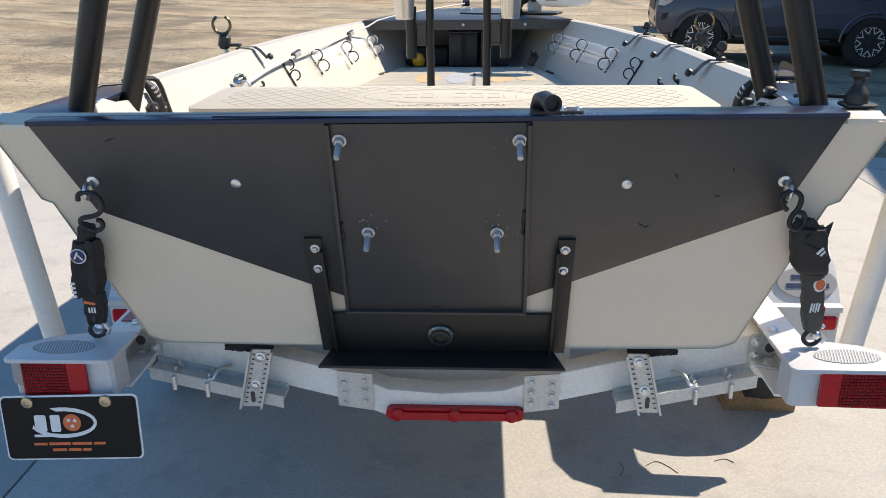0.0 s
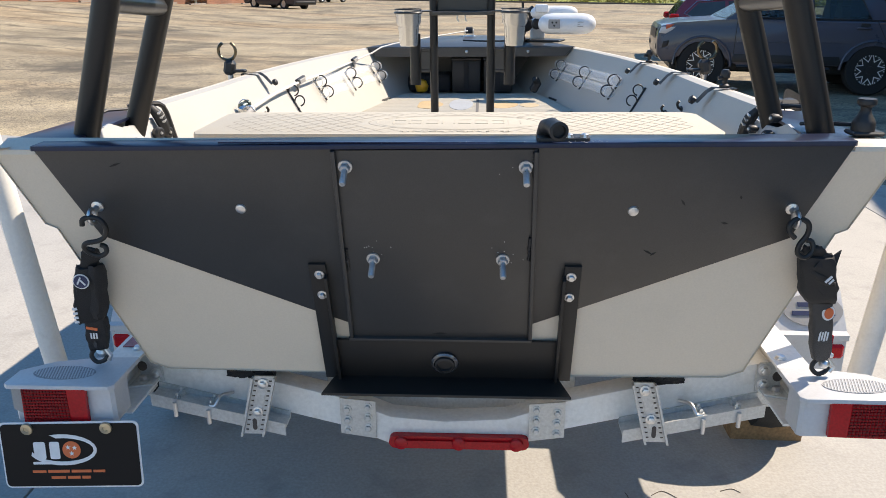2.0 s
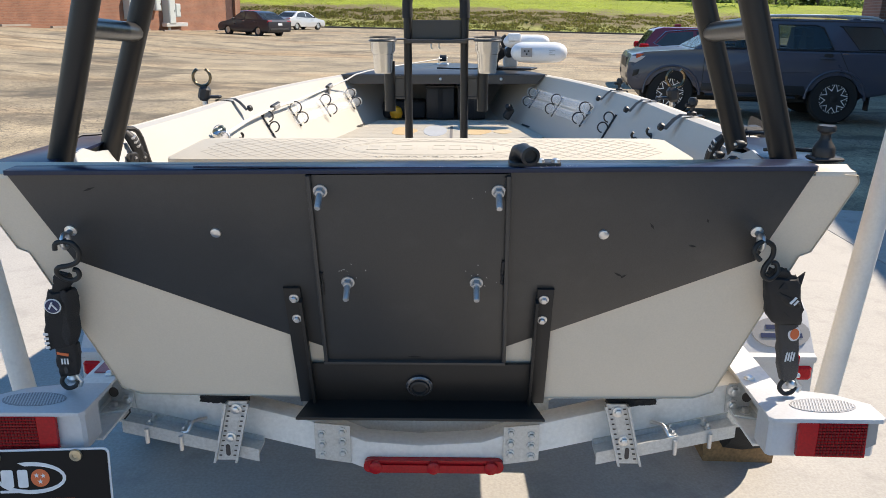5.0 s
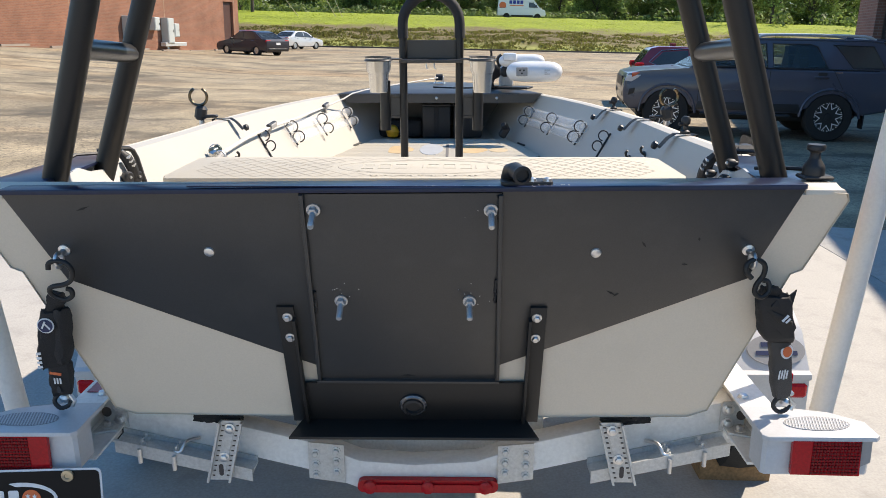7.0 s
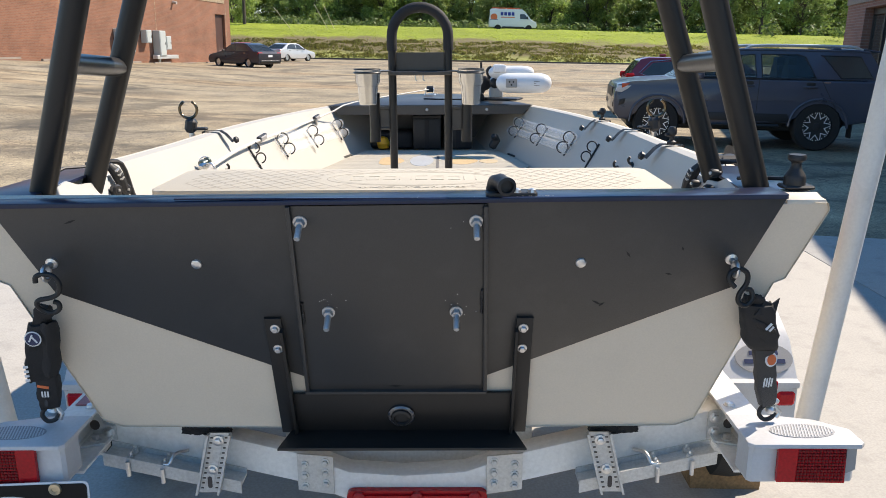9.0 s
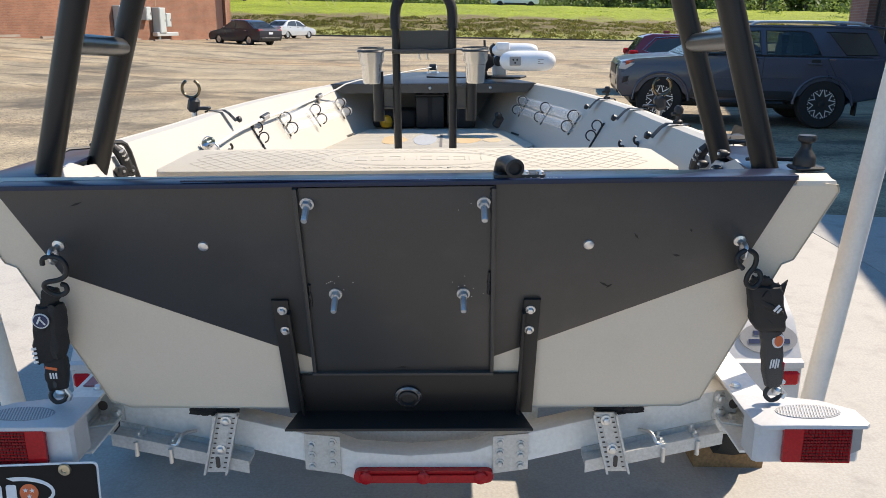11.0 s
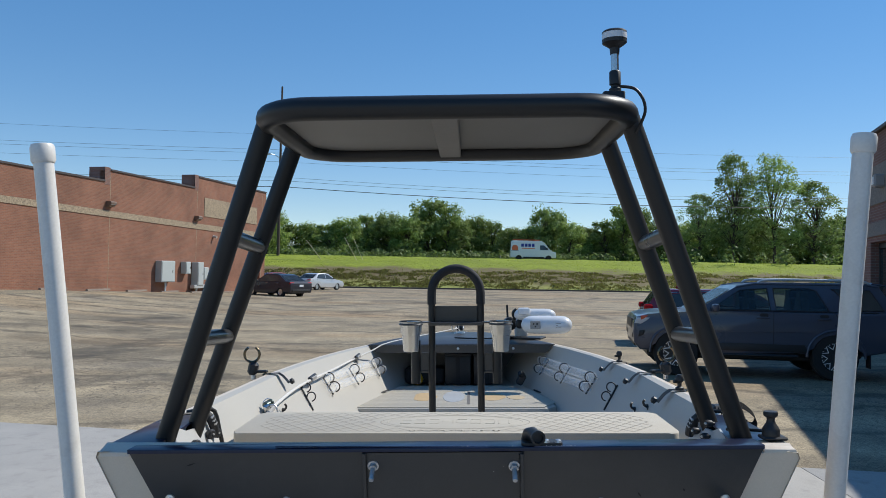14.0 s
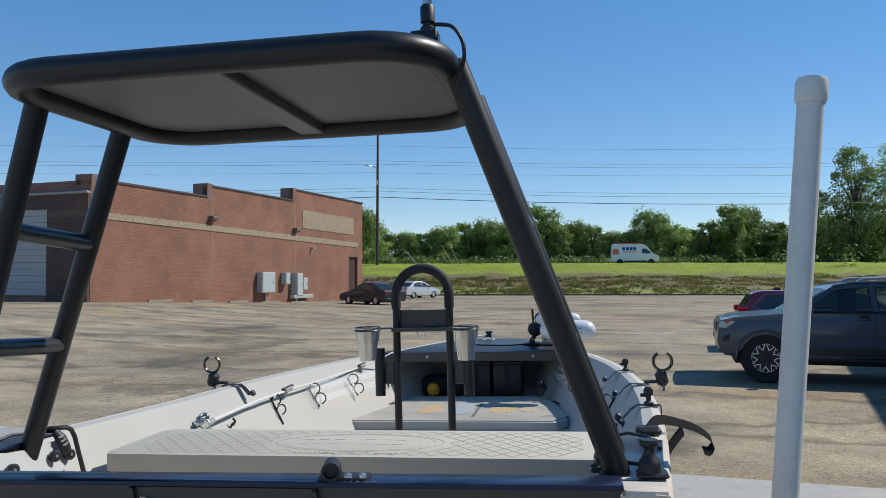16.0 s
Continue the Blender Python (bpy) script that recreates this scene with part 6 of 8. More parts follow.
# bunk brackets, lower angles and bunks
for sx in (-1, 1):
    cx = 0.02
    t0 = cx + sx * 0.431
    lean = sx * 0.038
    br = part("bunk_bracket", slab(B(), [(t0 - 0.025, 0.772), (t0 + 0.025, 0.772), (t0 + lean + 0.025, 0.619), (t0 + lean - 0.025, 0.619)], xz(1.64), -0.006, -0.001, 0.001), GALV, tr, "galvanised slotted bunk bracket")
    for e in (-1, 1):
        part("bracket_web", slab(B(), [(t0 + e * 0.025 - 0.0025, 0.772), (t0 + e * 0.025 + 0.0025, 0.772), (t0 + lean + e * 0.025 + 0.0025, 0.619), (t0 + lean + e * 0.025 - 0.0025, 0.619)], xz(1.64), -0.020, -0.0061), GALV, br)
    part("rib", slab(B(), [(t0 - 0.009, 0.764), (t0 + 0.009, 0.764), (t0 + lean * 0.97 + 0.009, 0.626), (t0 + lean * 0.97 - 0.009, 0.626)], xz(1.634), -0.0025, 0.0, 0.001), GALV, br)
    for f in (0.12, 0.60):
        part("bolt", bolt(B(), (t0 + lean * f, 1.632, 0.772 - 0.153 * f), (0, -1, 0), 0.0085, 0.008), STEEL, br)
    for k in range(11):
        f = 0.08 + 0.84 * k / 10
        for e in (-1, 1):
            part("notch", box(B(), (t0 + lean * f + e * 0.0165, 1.6335, 0.772 - 0.153 * f), (0.006, 0.0016, 0.0028)), COPING, br)
    part("slot", slab(B(), round_rect(t0 + lean * 0.84 - 0.005, 0.632, t0 + lean * 0.84 + 0.005, 0.662, 0.005, 3), xz(1.6312), -0.0012, 0.0), COPING, br)
    bm = B()
    x0, x1 = cx + sx * 0.395, cx + sx * 0.71
    ring_loft(bm, [[Vector((x, y, z + h)) for y, h in ((1.642, -0.030), (1.642, 0.002), (1.647, 0.002), (1.647, -0.008), (1.694, -0.008), (1.694, 0.004), (1.699, 0.004), (1.699, -0.013), (1.647, -0.013), (1.647, -0.030))] for x, z in ((x0, 0.640), (x1, 0.715))])
    part("bunk_angle", bm, GALV, tr, "galvanised angle below the cross beam")
    for f in (0.567, 0.815):
        x, z = x0 + (x1 - x0) * f, 0.640 + 0.075 * f
        ub = part("u_bolt", tube(B(), [(x, 1.6365, z - 0.040), (x, 1.6365, z - 0.004)], 0.0050, 10), STEEL, tr)
        for yy in (1.657, 1.684):
            part("nut", lathe(B(), [(0.0085, 0), (0.0085, 0.009), (0.007, 0.011)], pose(x, yy, z - 0.008), 6), GALV, ub)
            part("stud", lathe(B(), [(0.0042, 0), (0.0042, 0.014), (0.0035, 0.016)], pose(x, yy, z - 0.006), 10), STEEL, ub)
    x, z = x0 + (x1 - x0) * 0.567, 0.640 + 0.075 * 0.567
    part("hook_rod", tube(B(), smooth([(x, 1.648, z + 0.001), (x - sx * 0.012, 1.650, z + 0.001), (x - sx * 0.018, 1.656, z + 0.012), (x - sx * 0.025, 1.668, z + 0.019), (x - sx * 0.046, 1.690, z + 0.014)], 3), 0.0042, 8), STEEL, tr, "bent bright retaining rod")
    bu = part("bunk", box(B(), (cx + sx * 0.47, 2.6, 0.79), (0.11, 1.85, 0.045), pose(0, 0, 0, 0, -sx * 4, 0), bevel=0.008, seg=2), CARPET, tr, "black carpeted bunk board")
    rng = random.Random(3)
    bm = box(B(), (cx + sx * 0.47, 1.668, 0.776), (0.108, 0.03, 0.036), pose(0, 0, 0, 0, -sx * 4, 0))
    bmesh.ops.subdivide_edges(bm, edges=bm.edges[:], cuts=9, use_grid_fill=True)
    for q in bm.verts:
        q.co += Vector((rng.uniform(-1, 1), rng.uniform(-1, 0.4), rng.uniform(-1, 1))) * 0.0035
    part("carpet_end", bm, CARPET, bu)
    # end bracket between beam and light box
    ex = lambda u: sx * u + CX0
    eb = part("end_bracket", slab(B(), [(ex(0.696), 0.724), (ex(0.752), 0.736), (ex(0.752), 0.772), (ex(0.743), 0.787), (ex(0.727), 0.799), (ex(0.701), 0.797), (ex(0.696), 0.790)], xz(1.695), -0.006, -0.001, 0.001), GALV, tr, "galvanised corner bracket with hex bolts")
    for z in (0.744, 0.779):
        part("bolt", bolt(B(), (ex(0.713), 1.689, z), (0, -1, 0), 0.0095, 0.009), STEEL, eb)
    part("slot", slab(B(), [(ex(0.744) + 0.0115 * math.cos(a), 0.764 + 0.0125 * math.sin(a)) for a in [2 * math.pi * k / 18 for k in range(18)]], xz(1.689), -0.0012, 0.0), COPING, eb)
    part("foot", slab(B(), [(ex(0.703), 1.694), (ex(0.757), 1.694), (ex(0.757), 1.632), (ex(0.703), 1.650)], lambda u, v, d: Vector((u, v, d)), 0.7345, 0.7395, 0.001), GALV, eb)
    part("bolt", bolt(B(), (ex(0.733), 1.662, 0.7395), (0, 0, 1), 0.0085, 0.010), STEEL, eb)

    # rear light box on the rail end
    top_z, bot_z = 0.829, 0.743
    flat = lambda u, v, d, sx=sx: Vector((sx * u + CX0, v, d))
    lbx = part("light_housing", slab(B(), [(0.709, 1.482), (0.716, 1.475), (0.922, 1.475), (0.930, 1.483), (0.930, 1.525), (0.875, 1.566), (0.790, 1.590), (0.786, 1.542), (0.709, 1.542)], flat, bot_z, top_z, 0.004), HOUSING, tr, "pale grey moulded rear light housing")
    part("lid", slab(B(), [(0.702, 1.474), (0.712, 1.463), (0.930, 1.463), (0.940, 1.472), (0.938, 1.530), (0.880, 1.573), (0.790, 1.596), (0.702, 1.600)], flat, top_z - 0.004, top_z + 0.006, 0.004), HOUSING, lbx)
    part("tread_patch", slab(B(), [(0.832 + 0.068 * math.cos(a), 1.519 + 0.030 * math.sin(a)) for a in [2 * math.pi * k / 30 for k in range(30)]], flat, top_z + 0.0062, top_z + 0.0072), mat("tread", (0.46, 0.465, 0.48), 0.7, var=0.1, scale=60, fine=500, grain=0.3, bump=0.9), lbx, "pale anti-slip oval")
    for k in range(21):
        u = 0.832 + (k - 10) * 0.0062
        h = 0.028 * math.sqrt(max(0.0, 1 - ((u - 0.832) / 0.066) ** 2))
        part("tread_bar", slab(B(), [(u - 0.0012 - h * 0.3, 1.519 - h), (u + 0.0012 - h * 0.3, 1.519 - h), (u + 0.0012 + h * 0.3, 1.519 + h), (u - 0.0012 + h * 0.3, 1.519 + h)], flat, top_z + 0.0070, top_z + 0.0080), HOUSING, lbx)
    lens = part("tail_lens", slab(B(), [(ex(0.764), 0.750), (ex(0.904), 0.747), (ex(0.899), 0.825), (ex(0.762), 0.826)], xz(1.473), -0.011, 0.0, 0.002), RED, lbx, "square red tail lamp lens")
    bm = B()
    for i in range(14):
        for j in range(10):
            box(bm, (ex(0.805 + i * 0.0070), 1.4612, 0.7545 + j * 0.0074), (0.0050, 0.003, 0.0046))
    part("prism_field", bm, REDDARK, lens, kind="stuff")
    part("outer_shell", slab(B(), [(ex(0.906), 0.765), (ex(0.926), 0.775), (ex(0.924), 0.826), (ex(0.904), 0.826)], xz(1.474), -0.006, 0.0), PANEL, lbx)

    # guide post
    post = part("guide_post", tube(B(), [(sx * 1.012, 1.83, 0.60), (sx * 1.166, 1.83, 2.09)], 0.0275, 20), PVC, tr, "white plastic guide post leaning outwards")
    d = Vector((sx * 0.154, 0, 1.49)).normalized()
    part("cap", lathe(B(), [(0.0300, 0), (0.0335, 0.008), (0.0335, 0.045), (0.030, 0.054), (0.012, 0.058)], along(Vector((sx * 1.166, 1.83, 2.09)) - d * 0.012, d), 22), PVC, post)
    part("sleeve", lathe(B(), [(0.034, 0), (0.034, 0.10)], along(Vector((sx * 1.012, 1.83, 0.58)), d), 18), GALV, post)
    part("post_arm", box(B(), (sx * 0.90, 1.83, 0.64), (0.26, 0.05, 0.05), bevel=0.004), GALV, post)

    # fender and wheel
    fx, fw = (1.115, 0.150) if sx > 0 else (-1.036, 0.130)
    bm = B()
    prof = [(2.391, 0.398), (2.391, 0.522), (2.377, 0.527), (2.377, 0.546), (2.40, 0.551), (2.486, 0.655), (2.611, 0.722), (3.136, 0.741), (3.269, 0.675), (3.346, 0.55), (3.346, 0.407)]
    ring_loft(bm, [[Vector((fx + e, y, z)) for e in (-fw, 0.01 - fw, fw - 0.01, fw)] + [Vector((fx + e, y + (0.02 if y < 3.15 else -0.02), z - 0.014)) for e in (fw - 0.02, 0.02 - fw)] for y, z in prof])
    fe = part("fender", bm, HOUSING, tr, "white moulded wheel fender")
    part("side_marker", box(B(), (fx + sx * (fw - 0.035), 2.396, 0.484), (0.06, 0.03, 0.05), bevel=0.008), RED, fe)
    bx = fx + (0.05 if sx > 0 else 0.029)
    slope = lambda u, v, d: (u, 2.4435 + v * 0.60 - d * 0.735, 0.603 + v * 0.735 + d * 0.60)
    part("badge", slab(B(), [(bx + 0.096 * math.cos(a), 0.057 * math.sin(a)) for a in [2 * math.pi * k / 24 for k in range(24)]], slope, 0.004, 0.007), PANEL, fe, "grey oval badge")
    for k in range(2):
        x0, x1, v0 = bx - 0.048 - 0.02 * k, bx + 0.048 + 0.02 * k, 0.0115 - 0.031 * k
        part("badge_bar", slab(B(), [(x0, v0), (x1, v0), (x1, v0 + 0.016), (x0, v0 + 0.016)], slope, 0.0075, 0.009), BLUEPRINT, fe)
    part("fender_stay", box(B(), (sx * 0.90, 2.9, 0.74), (0.22, 0.06, 0.04), bevel=0.004), GALV, fe)
    wx = 1.175 if sx > 0 else -1.06
    gz = 0.0 - sx * math.tan(radians(1.4)) * abs(wx)
    hub = (wx, 2.84, 0.33 + gz)
    wl = part("wheel", lathe(B(), [(0.19, -0.09), (0.29, -0.098), (0.322, -0.075), (0.33, 0), (0.322, 0.075), (0.29, 0.098), (0.19, 0.09)], along(hub, (1, 0, 0)), 36, caps=False), RUBBER, tr, "trailer tyre under the fender")
    part("rim", lathe(B(), [(0.19, -0.07), (0.16, -0.04), (0.05, -0.05), (0.05, 0.05), (0.16, 0.04), (0.19, 0.07)], along(hub, (1, 0, 0)), 20), GALV, wl)
part("axle", tube(B(), [(-1.0, 2.84, 0.355), (1.1, 2.84, 0.305)], 0.035, 10), GALV, tr)
part("tongue", box(B(), (0.0, 7.4, 0.72), (0.08, 1.6, 0.1), bevel=0.004), ALU, tr)
part("jack", tube(B(), [(0.1, 7.9, 0.0), (0.1, 7.9, 0.9)], 0.03, 10), GALV, tr)

# dealer plate: unreadable print as bars, emblem as plain shapes
plm = mat("plate_black", (0.004, 0.004, 0.005), 0.5, var=0.1, spec=0.25, bump=0)
pl = part("dealer_plate", slab(B(), round_rect(-0.936, 0.604, -0.631, 0.756, 0.012, 4), lambda u, v, d: Vector((u, 1.452 + d - 0.10 * (0.756 - v), v + 0.04 * (u + 0.78))), 0.0, 0.002), WHITEPRINT, tr, "black dealer plate with white border, emblem and printed lines")
PF = lambda u, v, d: Vector((u, 1.452 - 0.0008 - d - 0.10 * (0.756 - v), v + 0.04 * (u + 0.78)))
part("face", slab(B(), round_rect(-0.932, 0.608, -0.635, 0.752, 0.010, 4), PF, 0.0, 0.0006), plm, pl)
sw = [(-0.80 + 0.075 * math.cos(radians(a)), 0.693 + 0.036 * math.sin(radians(a))) for a in range(110, -175, -15)]
sw2 = [(-0.80 + 0.068 * math.cos(radians(a)), 0.693 + 0.027 * math.sin(radians(a))) for a in range(-170, 115, 15)]
part("swoosh", slab(B(), sw + sw2, PF, 0.0008, 0.0012), WHITEPRINT, pl)
for x, w in ((-0.850, 0.026), (-0.817, 0.022)):
    part("emblem_block", slab(B(), round_rect(x - w / 2, 0.672, x + w / 2, 0.712, 0.004, 2), PF, 0.0013, 0.0017), WHITEPRINT, pl)
part("emblem_disc", slab(B(), [(-0.780 + 0.020 * math.cos(a), 0.693 + 0.020 * math.sin(a)) for a in [2 * math.pi * k / 20 for k in range(20)]], PF, 0.0013, 0.0017), ORANGE, pl)
for dx, dz in ((-0.007, 0.006), (0.007, 0.005), (0.0, -0.008)):
    part("emblem_star", slab(B(), [(-0.780 + dx + (0.006 if k % 2 == 0 else 0.0025) * math.sin(math.pi * k / 5), 0.693 + dz + (0.006 if k % 2 == 0 else 0.0025) * math.cos(math.pi * k / 5)) for k in range(10)], PF, 0.0019, 0.0022), WHITEPRINT, pl)
part("print_bar", slab(B(), round_rect(-0.868, 0.660, -0.775, 0.666, 0.001, 1), PF, 0.0013, 0.0016), WHITEPRINT, pl)
for x0, x1, z0, z1 in ((-0.872, -0.842, 0.640, 0.646), (-0.838, -0.79, 0.640, 0.6465), (-0.786, -0.742, 0.640, 0.6465), (-0.738, -0.712, 0.640, 0.646), (-0.832, -0.80, 0.6255, 0.632), (-0.796, -0.768, 0.6255, 0.632), (-0.764, -0.745, 0.6255, 0.632)):
    part("print_bar", slab(B(), [(x0, z0), (x1, z0), (x1, z1), (x0, z1)], PF, 0.0008, 0.0012), ORANGE, pl)
for x in (-0.872, -0.70):
    part("bolt", lathe(B(), [(0.0135, 0), (0.0125, 0.004), (0.006, 0.005), (0.005, 0.003)], along(PF(x, 0.742, 0.0008), (0, -1, 0)), 16), mat("brass_bolt", (0.55, 0.47, 0.33), 0.35, metal=0.8), pl)

# timber block under the rail
wb = thing("timber_block", (1.165, 2.72, 0.0), "short brown timber offcut lying on the concrete", "timber block", m=Matrix())
bm = B()
slab(bm, [(-0.135, 0), (0.128, 0), (0.130, 0.088), (0.116, 0.102), (-0.128, 0.106), (-0.142, 0.09)], lambda u, v, d: Vector((1.165 + u, 2.72 + d, 0.012 + v)), -0.075, 0.075, 0.004)
part("block", bm, WOOD, wb)

# dry stalks lying on the concrete
STALK = mat("dry_stalk", (0.10, 0.08, 0.06), 0.9)
for pts in ([(0.562, 2.215), (0.575, 2.235), (0.580, 2.262), (0.574, 2.285)], [(0.66, 2.275), (0.70, 2.30), (0.735, 2.275), (0.76, 2.24)], [(0.90, 2.315), (0.94, 2.33), (0.965, 2.312)]):
    tw = thing("dry_stalk", (*pts[0], 0.012), "thin dry stalk lying on the concrete", "stalk", group="dry stalks", m=Matrix())
    part("stem", tube(B(), smooth([(x, y, 0.0135) for x, y in pts], 4), 0.0013, 5), STALK, tw)


def crumple(rng, c0, c1, w, t, turn, square=0.4, n=9):
    """A crumpled length of folded webbing between two points."""
    rings = []
    for k in range(n):
        f = k / (n - 1)
        c = c0.lerp(c1, f) + Vector((rng.uniform(-0.002, 0.002), 0, 0))
        ww = w * (0.82 + 0.2 * math.sin(math.pi * (0.12 + 0.76 * f))) * rng.uniform(0.93, 1.05)
        if k in (0, n - 1):
            ww *= 0.9
        tt = t * rng.uniform(0.94, 1.04) * (0.7 if k in (0, n - 1) else 1.0)
        q = radians(turn + 8 * f)
        ring = []
        for i in range(16):
            b = 2 * math.pi * (i + 0.5) / 16
            x = ww * math.copysign(abs(math.cos(b)) ** square, math.cos(b)) * rng.uniform(0.95, 1.03)
            y = tt * math.copysign(abs(math.sin(b)) ** square, math.sin(b)) * rng.uniform(0.93, 1.02)
            ring.append(c + Vector((x * math.cos(q) - y * math.sin(q), x * math.sin(q) + y * math.cos(q), rng.uniform(-0.003, 0.003))))
        rings.append(ring)
    return ring_loft(B(), rings)


# lighter webbing: the light on the right tail is put into this grey
GREYWEB = mat("grey_webbing", (0.05, 0.052, 0.056), 0.7, var=0.2, scale=30, fine=700, grain=0.25, bump=0.6)


def tie_down(sx):
    """A bundled ratchet strap hung by an S-hook between the transom eye and the light housing."""
    s = thing("tie_down_strap", (sx * 0.70, 1.52, 0.86), "black bundled ratchet strap hooked to the transom eye", "strap", group="tie-down straps")
    ex, es = (-0.638, 0.145) if sx < 0 else (0.642, 0.141)
    e = T(ex, es + 0.018, 0.036)
    rng = random.Random(7 if sx < 0 else 9)
    if sx < 0:
        bend = ((-0.0135, -0.018, 0.0005), (-0.0115, -0.018, 0.012), (0.0005, -0.016, 0.016), (0.0178, -0.014, 0.012), (0.027, -0.012, -0.0045), (0.0225, -0.012, -0.022), (0.009, -0.014, -0.030), (-0.0127, -0.016, -0.034), (-0.019, -0.014, -0.044), (-0.012, -0.008, -0.057), (0.004, -0.004, -0.063), (0.0158, -0.002, -0.056), (0.015, -0.002, -0.045), (0.007, -0.002, -0.042))
        gx, lo = -0.1175, Vector((e.x - 0.1075, 1.57, 0.846))
    else:
        bend = ((-0.004, -0.018, -0.016), (-0.0165, -0.018, -0.002), (-0.012, -0.016, 0.013), (0.004, -0.014, 0.018), (0.019, -0.012, 0.008), (0.020, -0.010, -0.012), (0.009, -0.010, -0.031), (0.008, -0.010, -0.047), (0.021, -0.010, -0.055), (0.034, -0.008, -0.043), (0.032, -0.004, -0.027), (0.023, -0.002, -0.025))
        gx, lo = 0.102, Vector((e.x + 0.158, 1.57, 0.846))
    part("s_hook", tube(B(), smooth([e + Vector(q) for q in bend], 4), 0.0048, 10), SATIN, s, "black coated S-hook")

    def at(x, z, out=0.0):
        """A place on the hanging strap, by its offset from the eye."""
        z = z if z > -0.05 else -0.05 + (z + 0.05) * 1.4
        f = max(0.0, min(1.0, z / (lo.z - e.z)))
        return Vector((e.x + x + gx * f, e.y - 0.010 + (lo.y - e.y + 0.006) * f - out, e.z + z))

    def mark(x, z, out, shape, material, name="print"):
        c = at(x, z, out)
        part(name, slab(B(), shape, lambda u, v, d: c + Vector((u, -d, v)), 0.0, 0.0014), material, s)

    def oval(rx, rz):
        return [(rx * math.cos(b), rz * math.sin(b)) for b in [2 * math.pi * k / 18 for k in range(18)]]

    def bar(w, h, turn):
        c, q = math.cos(radians(turn)), math.sin(radians(turn))
        return [(x * c - y * q, x * q + y * c) for x, y in ((-w, -h), (w, -h), (w, h), (-w, h))]
    if sx < 0:
        part("loop", crumple(rng, at(-0.004, -0.054), at(-0.008, -0.092), 0.017, 0.011, 6), WEB, s)
        part("wad", crumple(rng, at(-0.008, -0.084), at(-0.013, -0.190), 0.029, 0.021, 6, 0.3), WEB, s, "bundled black webbing with printed marks")
        part("fold", crumple(rng, at(0.006, -0.080, 0.004), at(0.008, -0.176, 0.006), 0.017, 0.017, -30, 0.5), WEB, s)
        part("flap", crumple(rng, at(-0.021, -0.082, 0.002), at(-0.018, -0.128, 0.012), 0.016, 0.013, 14, 0.5, 6), WEB, s)
        part("tail", crumple(rng, at(0.001, -0.180), at(0.003, -0.246), 0.0225, 0.013, 4), WEB, s)
        mark(-0.0135, -0.103, 0.0262, oval(0.0165, 0.0155), WHITEPRINT)
        mark(-0.0135, -0.103, 0.0278, oval(0.0140, 0.0130), BLUEPRINT)
        mark(-0.0165, -0.101, 0.0294, bar(0.008, 0.0016, 62), WHITEPRINT)
        mark(-0.0085, -0.104, 0.0294, bar(0.007, 0.0016, -50), WHITEPRINT)
        for k in range(4):
            mark(-0.031 + 0.001 * k, -0.155 - 0.0085 * k, 0.0262, bar(0.0048, 0.0026, 8), WHITEPRINT, "print_bar")
        mark(-0.004, -0.198, 0.0150, bar(0.012, 0.003, -10), ORANGE)
        for k in range(3):
            mark(-0.006 + 0.006 * k, -0.213, 0.0150, bar(0.0016, 0.0065, 0), WHITEPRINT, "print_bar")
        mark(0.002, -0.231, 0.0150, oval(0.004, 0.008), GREYWEB)
    else:
        part("loop", crumple(rng, at(0.030, -0.040), at(0.034, -0.066), 0.020, 0.010, -10), WEB, s)
        part("wad", crumple(rng, at(0.036, -0.056), at(0.044, -0.134), 0.034, 0.022, -14, 0.45), WEB, s, "bundled black webbing with printed marks")
        part("fold", crumple(rng, at(0.026, -0.078, 0.010), at(0.056, -0.100, 0.016), 0.014, 0.014, -20, 0.6, 6), WEB, s)
        part("roll", crumple(rng, at(0.030, -0.106, 0.008), at(0.062, -0.128, 0.010), 0.013, 0.013, 10, 0.7, 6), WEB, s)
        part("tail", crumple(rng, at(0.050, -0.126), at(0.054, -0.246), 0.0215, 0.012, 3), GREYWEB, s, "printed webbing tail, greyed for the light on it")
        c = at(0.04, -0.058, 0.012)
        part("flap", slab(B(), [(-0.012, -0.016), (0.030, -0.020), (0.036, 0.014), (0.022, 0.004), (0.006, 0.012)], lambda u, v, d: c + Vector((u, -d + 0.2 * u, v)), 0.0, 0.004, 0.001), WEB, s)
        mark(0.046, -0.086, 0.0335, bar(0.008, 0.0022, 50), WHITEPRINT, "print_bar")
        mark(0.051, -0.090, 0.0335, bar(0.006, 0.0018, 50), WHITEPRINT, "print_bar")
        mark(0.058, -0.152, 0.0140, oval(0.012, 0.0155), WHITEPRINT)
        mark(0.0585, -0.152, 0.0155, oval(0.0085, 0.0115), ORANGE)
        for k in range(4):
            mark(0.044 + 0.005 * k, -0.196, 0.0140, bar(0.0014, 0.011 - 0.002 * (k % 2), -4), WHITEPRINT, "print_bar")
        part("tag", box(B(), at(0.073, -0.208), (0.008, 0.006, 0.018), bevel=0.001), RED, s, "small red tag")
    part("lower_hook", tube(B(), smooth([lo + Vector(q) for q in ((0.0, -0.002, 0.030), (-0.017, -0.008, 0.022), (-0.022, -0.010, 0.008), (-0.010, -0.012, -0.004), (0.006, -0.010, 0.000), (0.012, -0.006, 0.010))], 3), 0.0048, 10), BLACK, s, "black coated snap hook")
